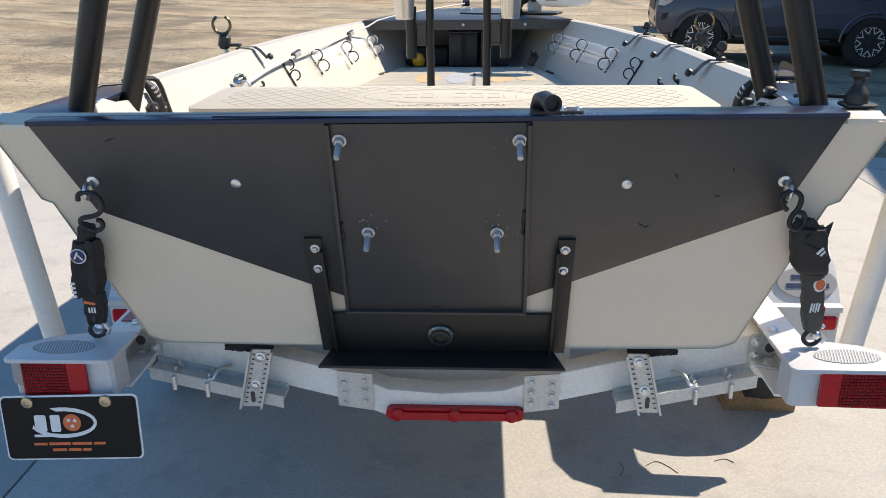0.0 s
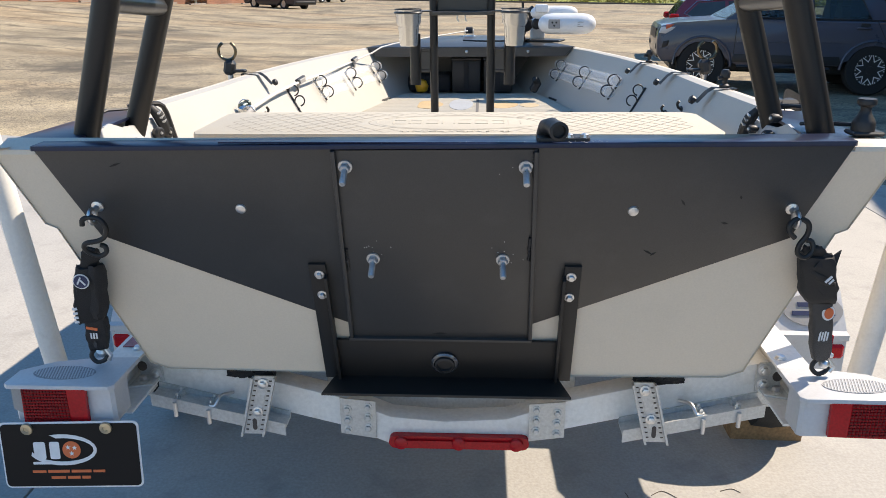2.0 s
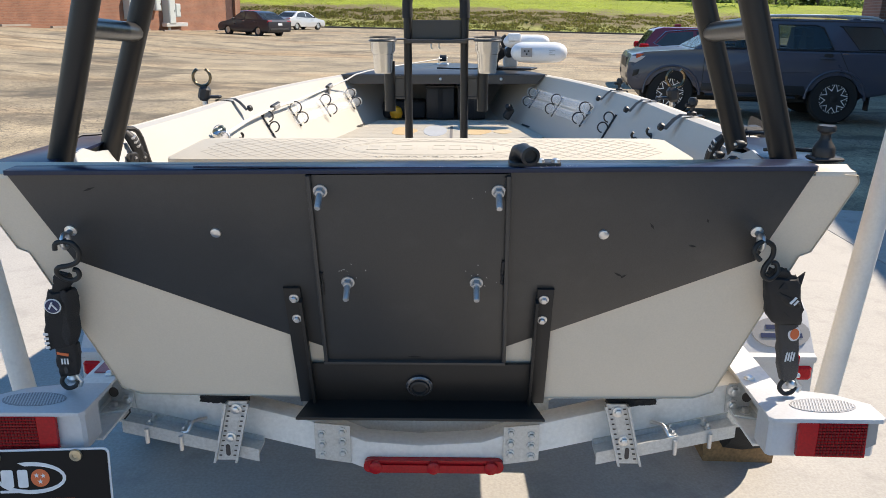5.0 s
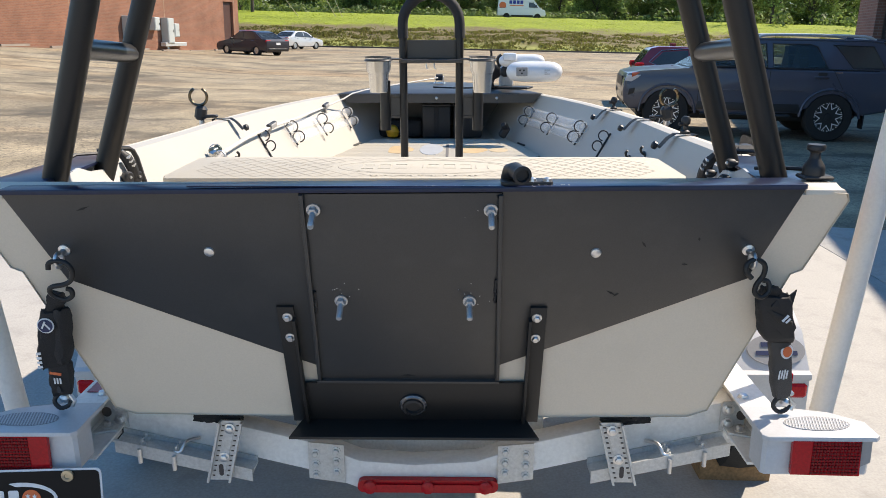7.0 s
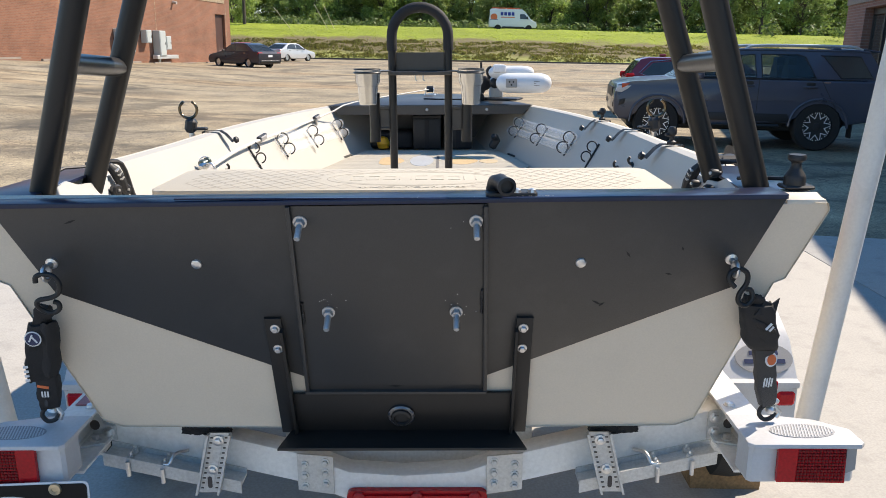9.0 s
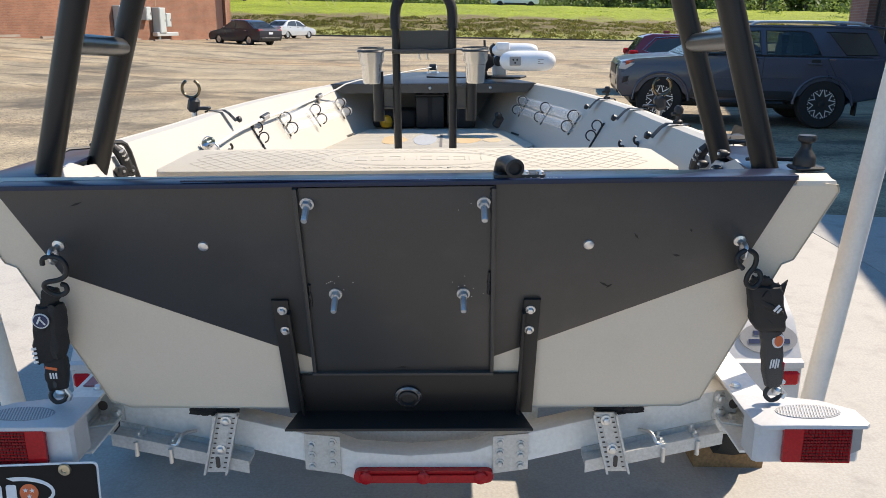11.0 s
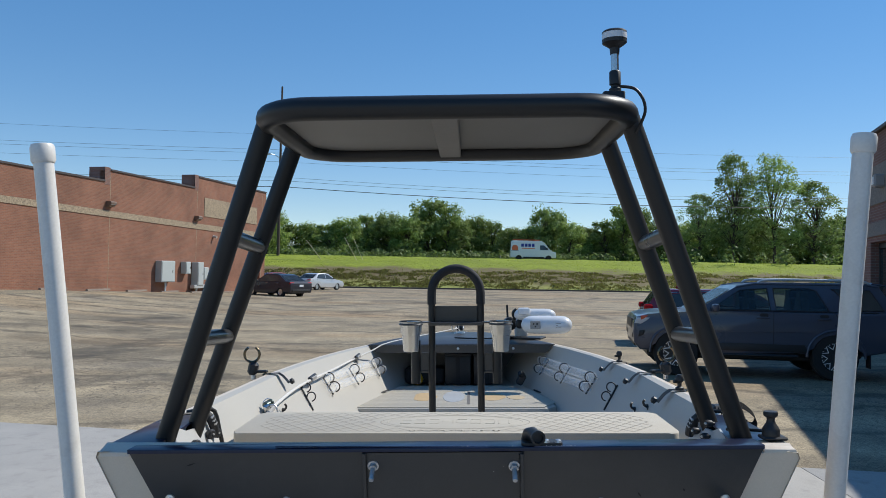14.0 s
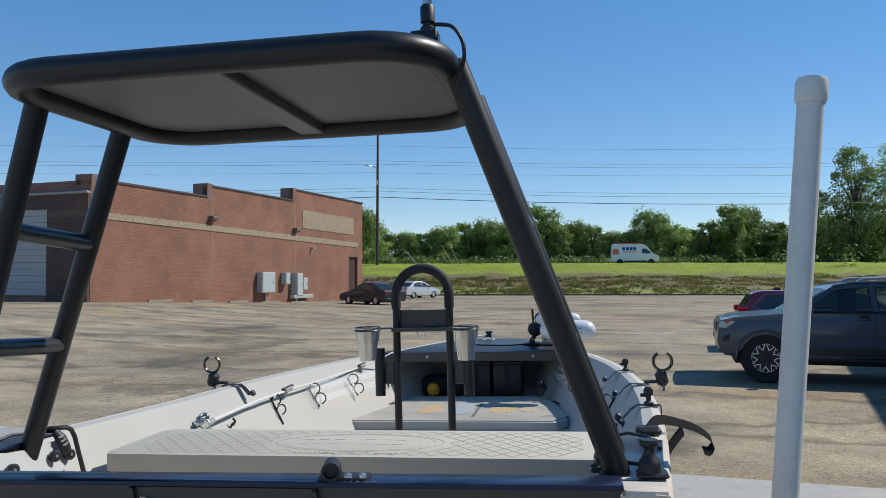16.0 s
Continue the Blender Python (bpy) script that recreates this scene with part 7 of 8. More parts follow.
    part("gate", tube(B(), [lo + Vector((0.010, -0.006, 0.026)), lo + Vector((0.022, -0.010, 0.012)), lo + Vector((0.016, -0.010, 0.000))], 0.0048, 8), STEEL, s)
    part("swivel", lathe(B(), [(0.004, -0.004), (0.010, 0.0), (0.011, 0.010), (0.006, 0.016)], along(lo + Vector((0.0, -0.008, 0.014)), (0.3, -0.3, 1)), 12), STEEL, s)
    part("buckle", box(B(), lo + Vector((0.002, -0.006, 0.034)), (0.036, 0.012, 0.010), pose(0, 0, 0, 0, -12, 0), bevel=0.003), STEEL, s)


tie_down(-1)
tie_down(1)

# ---- parked vehicles ----
def wheel(parent, x, y, r, w, side, rim, star):
    t = part("wheel", lathe(B(), [(r * 0.62, -w / 2), (r * 0.93, -w / 2), (r, -w * 0.36), (r, w * 0.36), (r * 0.93, w / 2), (r * 0.62, w / 2)], along((x, y, r), (0, 1, 0)), 32, caps=False), RUBBER, parent, "black tyre with alloy rim")
    yo = y + side * (w / 2 - 0.03)
    part("rim", lathe(B(), [(r * 0.62, 0), (r * 0.60, 0.012), (r * 0.55, -0.03), (0.02, -0.03)], along((x, yo, r), (0, side, 0)), 28), BLACK if star else rim, t)
    n = 9 if star else 5
    for k in range(n):
        a = 2 * math.pi * k / n + 0.2
        bm = B()
        if star:
            for e in (-1, 1):
                pts = [(0.31 * r, a + e * 0.349), (0.60 * r, a + e * 0.012), (0.60 * r, a + e * 0.075), (0.37 * r, a + e * 0.349)]
                slab(bm, [(q * math.cos(b), q * math.sin(b)) for q, b in pts], lambda u, v, d: Vector((x + u, yo + side * (d - 0.012), r + v)), 0.0, 0.014)
                lathe(bm, [(0.012, 0), (0.010, 0.012)], along((x + 0.565 * r * math.cos(a + e * 0.22), yo - side * 0.004, r + 0.565 * r * math.sin(a + e * 0.22)), (0, side, 0)), 6)
        else:
            pts = [(0.12 * r, a - 0.5), (0.60 * r, a - 0.13), (0.60 * r, a + 0.13), (0.12 * r, a + 0.5)]
            slab(bm, [(q * math.cos(b), q * math.sin(b)) for q, b in pts], lambda u, v, d: Vector((x + u, yo + side * (d - 0.012), r + v)), 0.0, 0.012)
        part("spoke", bm, rim, t)
    part("hub", lathe(B(), [(0.16 * r, 0), (0.15 * r, 0.02), (0.05 * r, 0.026)], along((x, yo - side * 0.005, r), (0, side, 0)), 14), BLACK if star else rim, t)


def body_shell(poly, half, bevel):
    """The side outline carried across the width with rounded shoulders."""
    bm = B()
    lo = [bm.verts.new((u, -half, v)) for u, v in poly]
    hi = [bm.verts.new((u, half, v)) for u, v in poly]
    n = len(poly)
    f0, f1 = bm.faces.new(lo), bm.faces.new(hi[::-1])
    for i in range(n):
        bm.faces.new((lo[i], hi[i], hi[(i + 1) % n], lo[(i + 1) % n]))
    bmesh.ops.bevel(bm, geom=list(f0.edges) + list(f1.edges), offset=bevel, segments=3, affect="EDGES", profile=0.6)
    return bm


def vehicle(name, label, category, m, paint, lower, cabin, half, belt, roof_in, axles, r, glass_polys, star=False, rim=STEEL, extras=None, clear=0):
    """A parked car: lower body with wheel arches, tapered cabin, glass, wheels, lamps."""
    v = thing(name, (0, 0, 0), label, category, m=m)
    zt = max(z for x, z in cabin)
    part("body", body_shell(lower, half, 0.055), paint, v)

    def side(u, z, s, off=0.0):
        k = max(0.0, min(1.0, (z - belt) / (zt - belt)))
        return Vector((u, s * (half - 0.035 - roof_in * k + off), z))
    bm = B()
    a = [bm.verts.new(side(u, z, -1)) for u, z in cabin]
    b = [bm.verts.new(side(u, z, 1)) for u, z in cabin]
    n = len(cabin)
    if clear:
        # sides with real window openings
        for s, loop in ((-1, a), (1, b)):
            edges = [bm.edges.new((loop[i], loop[(i + 1) % n])) for i in range(n)]
            for poly in glass_polys[:clear]:
                w = [bm.verts.new(side(u, z, s)) for u, z in poly]
                inner = [bm.verts.new(side(u, z, s, -0.05)) for u, z in poly]
                edges += [bm.edges.new((w[i], w[(i + 1) % len(w)])) for i in range(len(w))]
                for i in range(len(w)):
                    k = (i + 1) % len(w)
                    bm.faces.new((w[i], w[k], inner[k], inner[i]))
            bmesh.ops.triangle_fill(bm, edges=edges, use_beauty=True)
    else:
        bm.faces.new(a), bm.faces.new(b[::-1])
    for i in range(n):
        bm.faces.new((a[i], b[i], b[(i + 1) % n], a[(i + 1) % n]))
    roof_edges = [e for e in bm.edges if min(p.co.z for p in e.verts) > zt - 0.12]
    if not clear:
        bmesh.ops.bevel(bm, geom=roof_edges, offset=0.05, segments=2, affect="EDGES", profile=0.6)
    part("cabin", bm, paint, v)
    for s in (-1, 1):
        for g, poly in enumerate(glass_polys):
            bm = B()
            p0 = [bm.verts.new(side(u, z, s, 0.003)) for u, z in poly]
            p1 = [bm.verts.new(side(u, z, s, 0.009)) for u, z in poly]
            bm.faces.new(p0), bm.faces.new(p1[::-1])
            for i in range(len(poly)):
                j = (i + 1) % len(poly)
                bm.faces.new((p0[i], p1[i], p1[j], p0[j]))
            pane = part("side_window", bm, TINT if g < clear else WINDOW, v)
            if g < clear:
                pane.visible_shadow = False
            if clear:
                part("window_seal", tube(B(), [side(u, z, s, 0.008) for u, z in poly], 0.012, 6, closed=True), BLACK, v)
    # windscreen and rear glass
    for i, (q0, q1) in enumerate(((cabin[0], cabin[1]), (cabin[-1], cabin[-2]))):
        bm = B()
        sg = 1 if i == 0 else -1
        g = []
        for t, w in ((0.08, 0.9), (0.9, 0.9)):
            u, z = q0[0] + (q1[0] - q0[0]) * t, q0[1] + (q1[1] - q0[1]) * t
            hw = abs(side(u, z, 1).y) * w
            g.append((u + sg * 0.012, z + 0.006, hw))
        vsx = [bm.verts.new((g[0][0], -g[0][2], g[0][1])), bm.verts.new((g[0][0], g[0][2], g[0][1])), bm.verts.new((g[1][0], g[1][2], g[1][1])), bm.verts.new((g[1][0], -g[1][2], g[1][1]))]
        bm.faces.new(vsx)
        bmesh.ops.solidify(bm, geom=bm.faces[:], thickness=0.006)
        part("windscreen" if i == 0 else "rear_window", bm, WINDOW, v)
    for x in axles:
        for s in (-1, 1):
            wheel(v, x, s * (half - 0.13), r, 0.24 if star else 0.2, s, rim, star)
        part("axle", tube(B(), [(x, -half + 0.2, r), (x, half - 0.2, r)], 0.05, 8), BLACK, v)
    part("underbody", box(B(), ((axles[0] + axles[1]) / 2, 0, r * 0.95), (axles[0] - axles[1] + 1.0, half * 1.3, 0.2), bevel=0.03), BLACK, v)
    for x in axles:
        part("wheel_well", box(B(), (x, 0, r + 0.2), (r * 2.7, 2 * half - 0.56, r * 1.25), bevel=0.05), BLACK, v)
    if extras:
        extras(v, side, half)
    return v


def arch(x, r, z0):
    """A wheel arch along the sill, front to rear."""
    return [(x + r * math.cos(a), 0.38 + r * math.sin(a)) for a in [radians(6 + 168 * k / 10) for k in range(11)]]


NAVY = mat("navy_car_paint", (0.058, 0.067, 0.096), 0.3, var=0.08, scale=2, fine=300, grain=0.05, bump=0, coat=0.5, spec=0.4, dirt=(0.06, 0.058, 0.055), dirt_amount=0.12)
SLATE = mat("slate_car_paint", (0.020, 0.023, 0.037), 0.3, var=0.08, scale=2, bump=0, spec=0.4, coat=0.4)
SILVER = mat("silver_car_paint", (0.58, 0.59, 0.60), 0.3, metal=0.3, var=0.05, scale=2, bump=0, coat=0.8)
CRIMSON = mat("red_car_paint", (0.22, 0.014, 0.028), 0.3, var=0.08, scale=2, bump=0, coat=0.8)
VANWHITE = mat("white_van_paint", (0.78, 0.78, 0.78), 0.35, var=0.03, scale=2, bump=0, coat=0.5)
LAMPGLASS = mat("lamp_glass", (0.55, 0.57, 0.6), 0.1, var=0.1, coat=1.0)
AMBER = mat("amber_lens", (0.55, 0.085, 0.03), 0.2)
CHROME = mat("chrome", (0.75, 0.75, 0.76), 0.12, metal=1, var=0.03, bump=0)

TINT = bpy.data.materials.new("tinted_car_glass")
TINT.use_nodes = True
nt = TINT.node_tree
nt.nodes.clear()
n_out, n_mix, n_clear, n_gloss, n_fres = [nt.nodes.new("ShaderNode" + k) for k in ("OutputMaterial", "MixShader", "BsdfTransparent", "BsdfGlossy", "Fresnel")]
n_clear.inputs[0].default_value = (0.62, 0.68, 0.66, 1)
n_gloss.inputs["Roughness"].default_value = 0.02
n_fres.inputs[0].default_value = 1.5
for src, k, dst, q in ((n_fres, 0, n_mix, 0), (n_clear, 0, n_mix, 1), (n_gloss, 0, n_mix, 2), (n_mix, 0, n_out, 0)):
    nt.links.new(src.outputs[k], dst.inputs[q])

# off-roader beside the workshop
lower = [(2.26, 0.44), (2.40, 0.56), (2.425, 0.74), (2.41, 0.95), (2.33, 1.06), (2.05, 1.12), (1.25, 1.19), (1.0, 1.205), (-2.2, 1.235), (-2.36, 1.20), (-2.41, 0.95), (-2.42, 0.62), (-2.2, 0.52)]
lower += arch(-1.275, 0.475, 0.42)[::-1] + [(-0.6, 0.46), (0.9, 0.46)] + arch(1.515, 0.475, 0.42)[::-1]
cabin = [(1.22, 1.17), (0.42, 1.70), (0.1, 1.765), (-1.85, 1.775), (-2.06, 1.745), (-2.36, 1.20)]
sidew = [[(0.90, 1.25), (0.36, 1.63), (-0.12, 1.675), (-0.16, 1.25)], [(-0.26, 1.25), (-0.23, 1.678), (-0.86, 1.682), (-0.98, 1.64), (-1.17, 1.25)], [(-1.58, 1.27), (-1.30, 1.655), (-1.24, 1.675), (-1.90, 1.665), (-2.10, 1.28)]]


def offroader(v, side, half):
    for s in (-1, 1):
        part("roof_rail", tube(B(), smooth([(0.02, s * 0.66, 1.775), (-0.14, s * 0.66, 1.835), (-0.9, s * 0.66, 1.85), (-1.75, s * 0.66, 1.84), (-1.95, s * 0.66, 1.775)], 3), 0.027, 8), GALV, v, "silver roof rail")
        h = part("headlight", slab(B(), [(2.35, 1.04), (2.40, 0.93), (2.24, 0.915), (2.10, 0.985), (2.02, 1.045)], lambda u, z, d, s=s: Vector((u, s * (half - 0.03 + d), z)), 0.0, 0.036, 0.004), LAMPGLASS, v)
        part("indicator", slab(B(), [(2.17, 0.960), (2.10, 0.990), (2.03, 1.040), (2.17, 1.036)], lambda u, z, d, s=s: Vector((u, s * (half - 0.028 + d), z)), 0.0, 0.038, 0.002), AMBER, h)
        part("fog_lamp", box(B(), (2.37, s * 0.76, 0.68), (0.12, 0.16, 0.13), bevel=0.03), BLACK, v)
        part("tail_light", box(B(), (-2.33, s * (half - 0.03), 1.09), (0.16, 0.08, 0.22), pose(0, 0, 0, 0, 12, 0), bevel=0.02), RED, v)
        part("tail_lens", box(B(), (-2.30, s * (half - 0.012), 1.17), (0.16, 0.06, 0.06), bevel=0.015), LAMPGLASS, v)
        for x in (0.98, -0.21, -1.26):
            part("door_seam", slab(B(), [(x - (0.35 if x < -1 else 0), 0.60), (x + 0.012 - (0.35 if x < -1 else 0), 0.60), (x + 0.012, 1.22), (x, 1.22)], lambda u, z, d, s=s: Vector((u, s * (half + d), z)), 0.0005, 0.002), BLACK, v)
        for x in (-0.02, -1.06):
            hd = part("door_handle", box(B(), (x, s * (half + 0.016), 1.10), (0.24, 0.03, 0.038), bevel=0.014, seg=2), NAVY, v)
            part("recess", slab(B(), round_rect(x - 0.09, 1.065, x + 0.06, 1.125, 0.025, 3), lambda u, z, d, s=s: Vector((u, s * (half + d), z)), 0.0008, 0.0025), BLACK, hd)
        # shaded ground mirrored in the lower doors, put on as a black strip
        part("sill_shade", slab(B(), [(1.02, 0.47), (0.98, 0.60), (-0.74, 0.60), (-0.80, 0.47)], lambda u, z, d, s=s: Vector((u, s * (half + d), z)), -0.004, 0.014, 0.006), BLACK, v, "black strip for the shade mirrored in the lower doors")
        part("door_crease", slab(B(), [(0.95, 0.800), (-0.80, 0.830), (-0.80, 0.842), (0.95, 0.812)], lambda u, z, d, s=s: Vector((u, s * (half + d), z)), -0.004, 0.008, 0.003), NAVY, v)
        part("bumper_vent", slab(B(), [(2.30, 0.66), (2.16, 0.70), (2.14, 0.80), (2.28, 0.78)], lambda u, z, d, s=s: Vector((u, s * (half - 0.02 + d), z)), 0.0, 0.025, 0.004), BLACK, v)
        part("name_bar", slab(B(), round_rect(-1.40, 1.175, -1.29, 1.20, 0.006, 2), lambda u, z, d, s=s: Vector((u, s * (half + d), z)), -0.02, 0.004), CHROME, v)
        part("mirror", box(B(), (0.84, s * (half + 0.11), 1.28), (0.13, 0.2, 0.15), bevel=0.045, seg=2), NAVY, v)
        part("step", box(B(), (0.15, s * (half - 0.02), 0.40), (1.55, 0.12, 0.05), bevel=0.02), BLACK, v, "black side step")
        for ax in (1.515, -1.275):
            bm = B()
            fl = [(ax + 0.50 * math.cos(a), 0.38 + 0.50 * math.sin(a)) for a in [radians(2 + 176 * k / 16) for k in range(17)]]
            tube(bm, [(u, s * (half - 0.004), z) for u, z in fl], 0.026, 8)
            part("wheel_flare", bm, NAVY, v)
        part("belt_trim", box(B(), (-0.55, s * (half - 0.03), 1.238), (2.9, 0.03, 0.018), bevel=0.005), BLACK, v)
    for s in (-1, 1):
        part("roof_gutter", tube(B(), [side(u, z, s, -0.012) for u, z in ((0.42, 1.69), (0.1, 1.755), (-1.85, 1.765), (-2.06, 1.735))], 0.028, 8), NAVY, v)
        for x in (0.1, -0.85):
            part("seat", ring_loft(B(), [[Vector((x + dx, s * 0.36 + dy, z)) for dx, dy in ((-0.07, -w), (0.07, -w), (0.07, w), (-0.07, w))] for z, w in ((0.9, 0.22), (1.3, 0.23), (1.44, 0.17), (1.47, 0.10), (1.48, 0.13), (1.60, 0.13), (1.63, 0.09))]), BLACK, v, "dark seat with headrest")
    part("grille", box(B(), (2.415, 0, 0.90), (0.03, 1.1, 0.2), bevel=0.01), BLACK, v)
    part("bumper_guard", box(B(), (2.36, 0, 0.55), (0.06, 1.5, 0.12), bevel=0.02), BLACK, v)
    part("spoiler", box(B(), (-2.12, 0, 1.775), (0.3, 1.3, 0.035), pose(0, 0, 0, 0, -8, 0), bevel=0.012), NAVY, v)
    part("mud_flap", box(B(), (-1.86, 0.82, 0.36), (0.02, 0.2, 0.26)), BLACK, v)
    part("mud_flap", box(B(), (-1.86, -0.82, 0.36), (0.02, 0.2, 0.26)), BLACK, v)
    part("aerial_fin", box(B(), (-1.75, 0, 1.80), (0.14, 0.03, 0.05), bevel=0.012), NAVY, v)


near_f, near_r = Vector((3.70, 13.45)), Vector((6.30, 13.10))
head = math.degrees(math.atan2(near_f.y - near_r.y, near_f.x - near_r.x))
u = (near_f - near_r).normalized()
mid = near_r + u * 1.275 * 0.94 + Vector((u.y, -u.x)) * 0.80
car_m = pose(mid.x, mid.y, 0, 0, 0, head) @ Matrix.Diagonal((0.94, 0.97, 1.0, 1))
MILLED = mat("milled_rim", (0.85, 0.85, 0.86), 0.3, metal=0.25, var=0.03, bump=0, coat=0.5)
car = vehicle("off_roader", "dark navy four-door off-roader parked by the workshop", "car", car_m, NAVY, lower, cabin, 0.945, 1.2, 0.2, (1.515, -1.275), 0.405, sidew, True, MILLED, offroader, 2)
for o in car.children:
    if not o.name.startswith(("wheel.", "axle", "underbody")) and o.name != "wheel":
        for v in o.data.vertices:
            if v.co.x > 1.95:
                v.co.x = 1.95 + (v.co.x - 1.95) * 0.75
            v.co.z = v.co.z if v.co.z < 0.7 else 0.7 + (v.co.z - 0.7) * 0.88



def saloon_extras(v, side, half):
    for s in (-1, 1):
        part("tail_light", box(B(), (-2.20, s * (half - 0.16), 0.86), (0.12, 0.34, 0.13), bevel=0.03), RED, v)
        part("headlight", box(B(), (2.1, s * (half - 0.14), 0.68), (0.2, 0.26, 0.12), bevel=0.04), LAMPGLASS, v)
        part("mirror", box(B(), (0.72, s * (half + 0.08), 0.98), (0.1, 0.16, 0.11), bevel=0.03), BLACK, v)
        for x in (0.0, -0.95):
            part("door_handle", box(B(), (x - 0.1, s * (half + 0.008), 0.86), (0.18, 0.02, 0.025), bevel=0.008), CHROME, v)
    part("number_plate", box(B(), (-2.285, 0, 0.72), (0.012, 0.32, 0.13)), WHITEPRINT, v)
    part("bumper", box(B(), (-2.24, 0, 0.42), (0.1, 1.5, 0.16), bevel=0.04), BLACK, v)


sal = [(2.15, 0.25), (2.28, 0.42), (2.25, 0.62), (2.05, 0.76), (1.2, 0.90), (0.95, 0.92), (-1.6, 0.97), (-2.15, 0.98), (-2.28, 0.86), (-2.29, 0.5), (-2.2, 0.28)]
def low_arch(x, r=0.36):
    return [(x + r * math.cos(a), 0.27 + r * math.sin(a)) for a in [radians(4 + 172 * k / 10) for k in range(11)]]
sal += low_arch(-1.3)[::-1] + [(-0.8, 0.23), (0.85, 0.23)] + low_arch(1.38)[::-1]
salc = [(1.15, 0.90), (0.35, 1.36), (0.0, 1.43), (-0.75, 1.43), (-1.1, 1.36), (-1.85, 0.96)]
salw = [[(0.85, 0.95), (0.30, 1.30), (-0.12, 1.36), (-0.14, 0.95)], [(-0.2, 0.95), (-0.18, 1.36), (-0.72, 1.355), (-1.05, 1.28), (-1.35, 1.0)]]


def far_car(name, label, paint, x, y, heading, z=0.0, s=1.0):
    return vehicle(name, label, "car", pose(x, y, z, 0, 0, heading) @ Matrix.Diagonal((s, s, s, 1)), paint, sal, salc, 0.885, 0.95, 0.2, (1.38, -1.3), 0.32, salw, False, STEEL, saloon_extras)


far_car("saloon_car", "dark slate saloon car parked at the brick hall", SLATE, -12.15, 47.9, 145)
far_car("saloon_car", "silver saloon car parked below the bank", SILVER, -12.7, 64.5, 62)
far_car("saloon_car", "red saloon car half hidden behind the dark one", CRIMSON, -16.6, 66.0, 40)

# red crossover behind the off-roader
cro = [(2.1, 0.35), (2.25, 0.5), (2.24, 0.8), (2.0, 0.92), (1.2, 1.0), (-2.1, 1.03), (-2.25, 0.98), (-2.27, 0.6), (-2.15, 0.36)] + [(x, z + 0.05) for x, z in low_arch(-1.33, 0.39)[::-1]] + [(-0.8, 0.3), (0.85, 0.3)] + [(x, z + 0.05) for x, z in low_arch(1.33, 0.39)[::-1]]
croc = [(1.2, 0.98), (0.45, 1.47), (0.1, 1.54), (-1.7, 1.53), (-1.9, 1.48), (-2.22, 1.0)]
crow = [[(0.9, 1.05), (0.4, 1.38), (0.0, 1.44), (-0.05, 1.05)], [(-0.12, 1.05), (-0.1, 1.45), (-0.95, 1.45), (-0.9, 1.05)], [(-1.0, 1.06), (-1.02, 1.45), (-1.6, 1.40), (-1.85, 1.15), (-1.6, 1.06)]]


def crossover(v, side, half):
    for s in (-1, 1):
        part("tail_light", box(B(), (-2.14, s * (half - 0.05), 1.08), (0.22, 0.12, 0.14), bevel=0.03), RED, v)
        part("window_trim", tube(B(), [side(u, z, s, 0.008) for u, z in ((0.95, 1.02), (-1.6, 1.04), (-1.92, 1.16), (-1.65, 1.43), (-1.0, 1.49), (0.0, 1.48))], 0.012, 6), CHROME, v)
        part("headlight", box(B(), (2.1, s * 0.72, 0.8), (0.2, 0.26, 0.12), bevel=0.04), LAMPGLASS, v)
    part("roof_fin", box(B(), (-1.3, 0, 1.57), (0.16, 0.04, 0.07), bevel=0.015), CRIMSON, v)


vehicle("crossover_car", "dark red crossover parked beyond the off-roader", "car", pose(6.75, 19.6, -0.12, 0, 0, -8), CRIMSON, cro, croc, 0.90, 1.03, 0.2, (1.33, -1.33), 0.36, crow, False, STEEL, crossover)

# white delivery van on the road above the bank
van = [(2.85, 0.35), (2.95, 0.6), (2.85, 1.05), (2.2, 1.25), (-2.9, 1.25), (-2.95, 0.5), (-2.85, 0.35)] + [(x, z + 0.04) for x, z in low_arch(-1.85, 0.42)[::-1]] + [(-1.2, 0.3), (1.4, 0.3)] + [(x, z + 0.04) for x, z in low_arch(1.95, 0.42)[::-1]]
vanc = [(2.3, 1.22), (1.45, 2.25), (1.1, 2.5), (-2.6, 2.55), (-2.85, 2.45), (-2.93, 1.22)]
vanw = [[(1.95, 1.35), (1.40, 1.95), (0.85, 1.95), (0.85, 1.35)]]


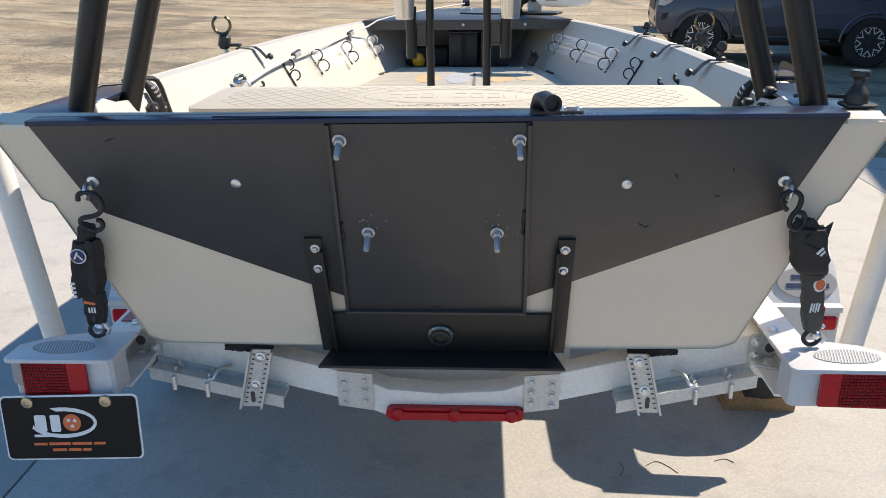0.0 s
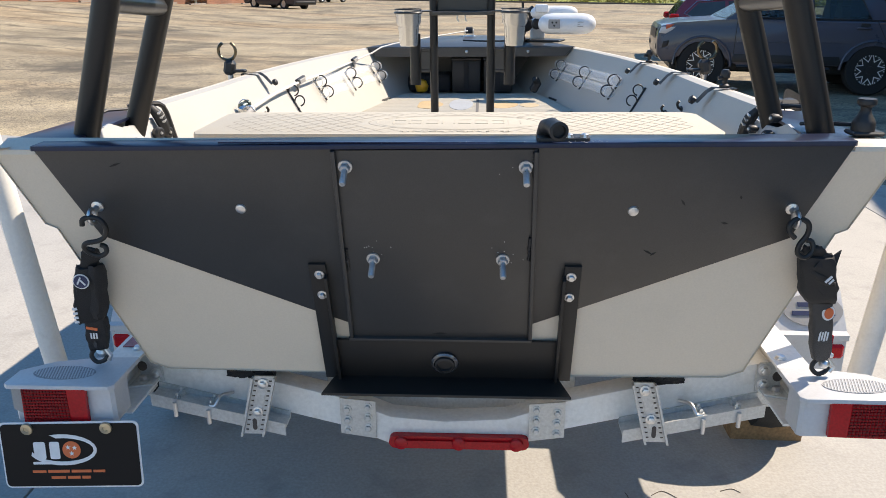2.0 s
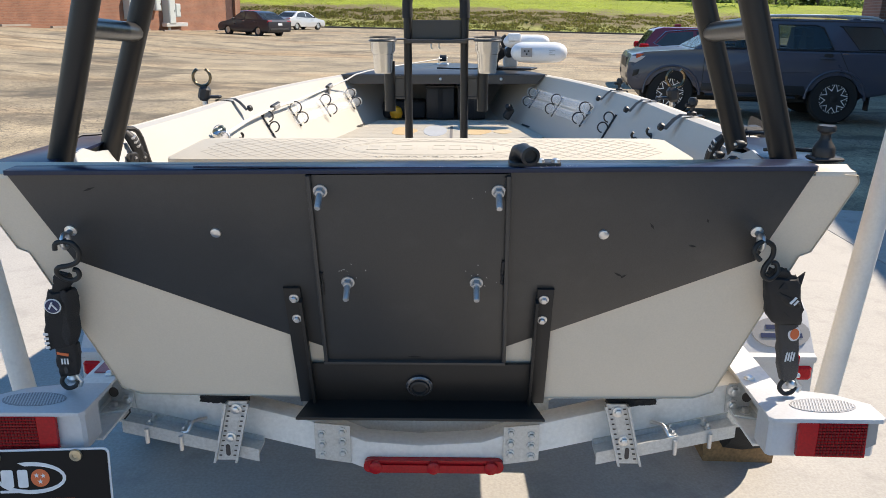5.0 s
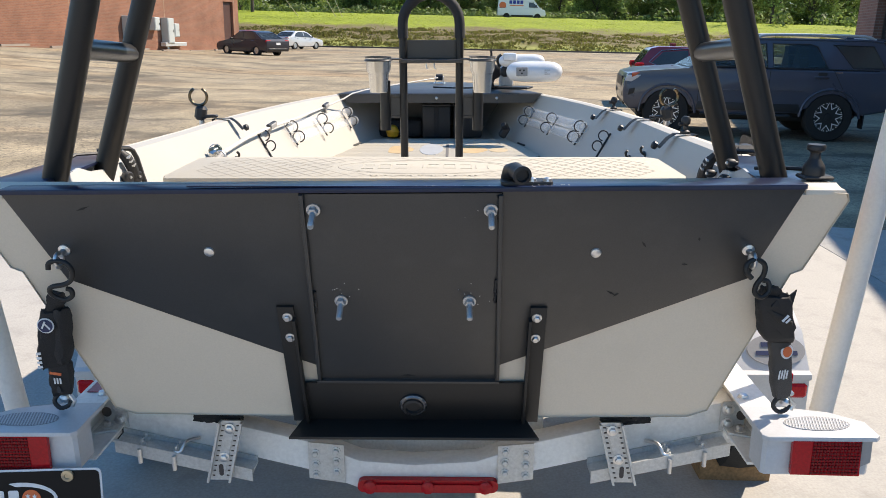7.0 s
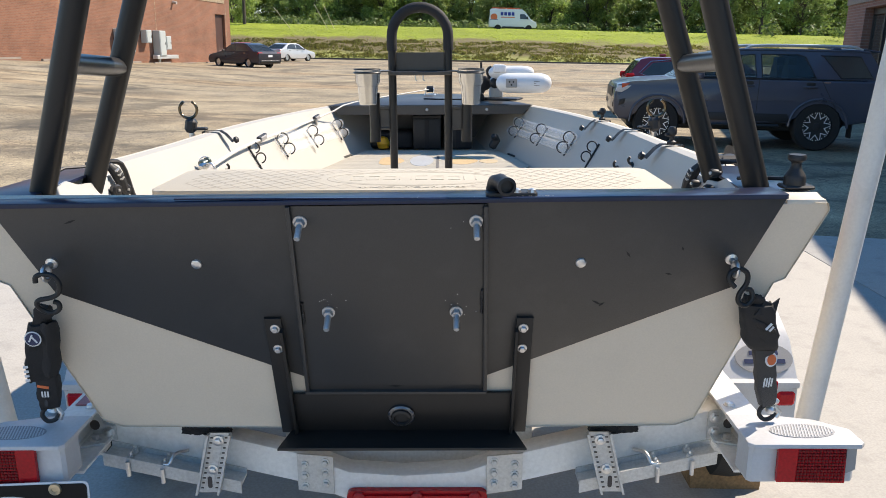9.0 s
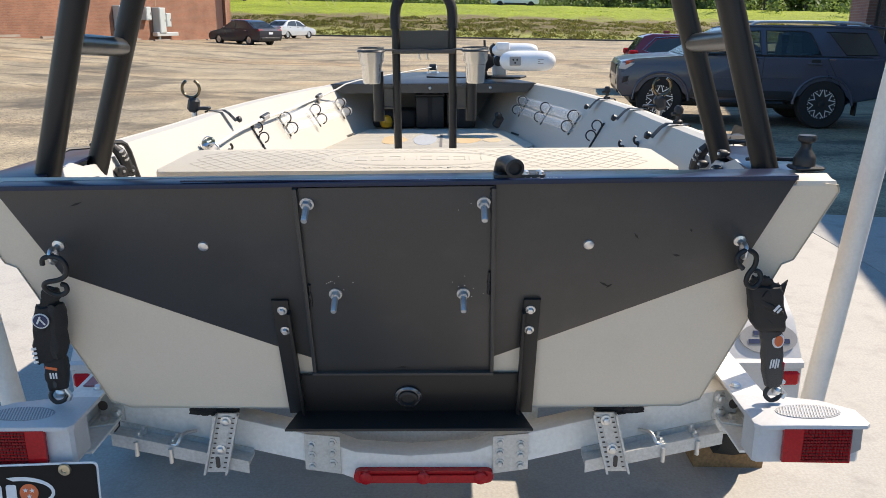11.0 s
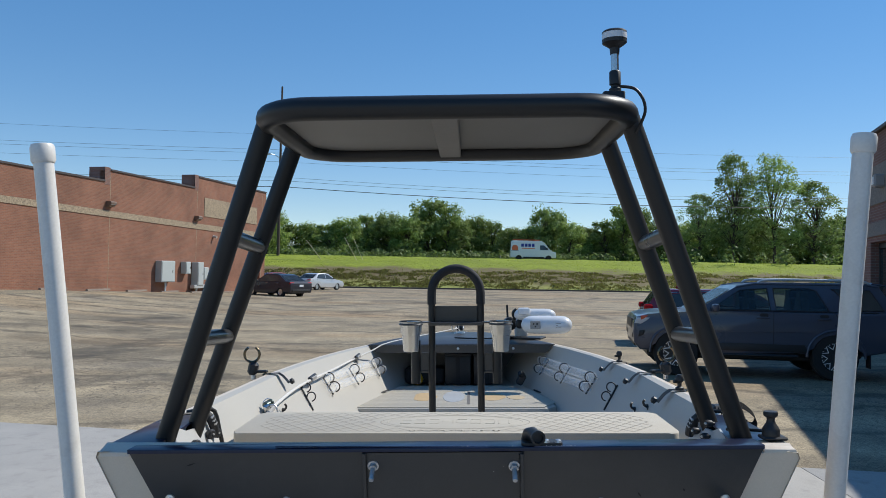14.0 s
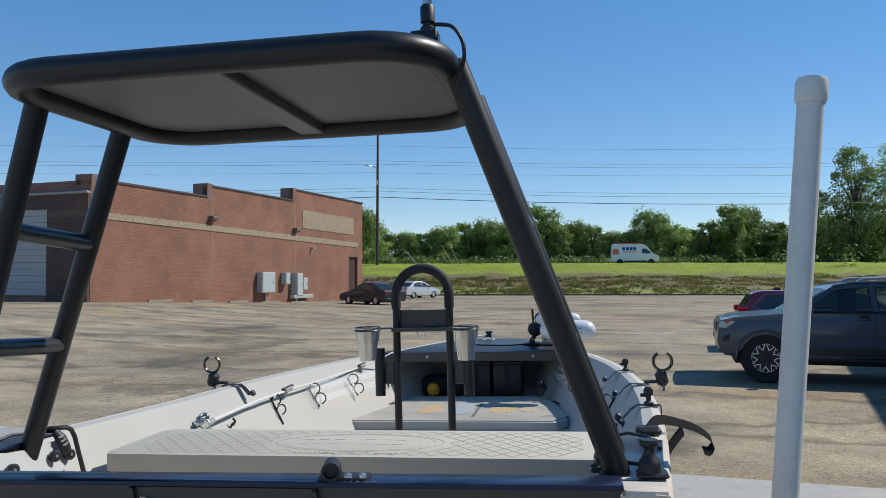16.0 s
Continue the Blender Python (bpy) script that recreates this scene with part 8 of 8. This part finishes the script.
def van_extras(v, side, half):
    part("bumper", box(B(), (2.88, 0, 0.5), (0.2, 1.8, 0.3), bevel=0.06), BLACK, v, "black front bumper")
    for s in (-1, 1):
        part("emblem", slab(B(), [(-2.35 + 0.42 * math.cos(a), 1.55 + 0.42 * math.sin(a)) for a in [2 * math.pi * k / 20 for k in range(20)]], lambda u, z, d, s=s: side(u, z, s, 0.004 + d), 0.0, 0.006), ORANGE, v)
        part("emblem", slab(B(), [(-2.35 + 0.5 * math.cos(a), 1.28 + 0.2 * math.sin(a)) for a in [math.pi + math.pi * k / 12 for k in range(13)]], lambda u, z, d, s=s: side(u, z, s, 0.012 + d), 0.0, 0.006), BLUEPRINT, v)
        for k in range(4):
            part("letter_bar", slab(B(), round_rect(-1.55 + 0.45 * k, 1.75, -1.2 + 0.45 * k, 2.15, 0.04, 2), lambda u, z, d, s=s: side(u, z, s, 0.004 + d), 0.0, 0.006), mat("blue_print", (0.02, 0.04, 0.30), 0.5), v)
        part("letter_bar", slab(B(), round_rect(-1.5, 1.5, 0.2, 1.6, 0.02, 2), lambda u, z, d, s=s: side(u, z, s, 0.004 + d), 0.0, 0.006), ORANGE, v)
        part("ladder_rail", tube(B(), [(-2.6, s * 0.6, 2.66), (0.9, s * 0.6, 2.66)], 0.03, 6), AMBER, v)
        part("sill", box(B(), (0.05, s * (half + 0.004), 0.38), (2.7, 0.03, 0.17), bevel=0.01), BLACK, v, "black plastic sill trim")
        part("mirror", box(B(), (1.75, s * (half + 0.13), 1.5), (0.12, 0.2, 0.34), bevel=0.04), BLACK, v)
        part("headlight", box(B(), (2.72, s * (half - 0.2), 1.0), (0.3, 0.3, 0.2), bevel=0.05), LAMPGLASS, v)
        for x in (-2.2, -0.8, 0.6):
            part("rack_post", tube(B(), [(x, s * 0.6, 2.5), (x, s * 0.6, 2.66)], 0.025, 6), GALV, v)


vehicle("delivery_van", "white delivery van with blue and orange lettering on the road", "van", pose(8.2, 99.5, 3.36, 0, 0, 0), VANWHITE, van, vanc, 1.0, 1.25, 0.12, (1.95, -1.85), 0.38, vanw, False, BLACK, van_extras)
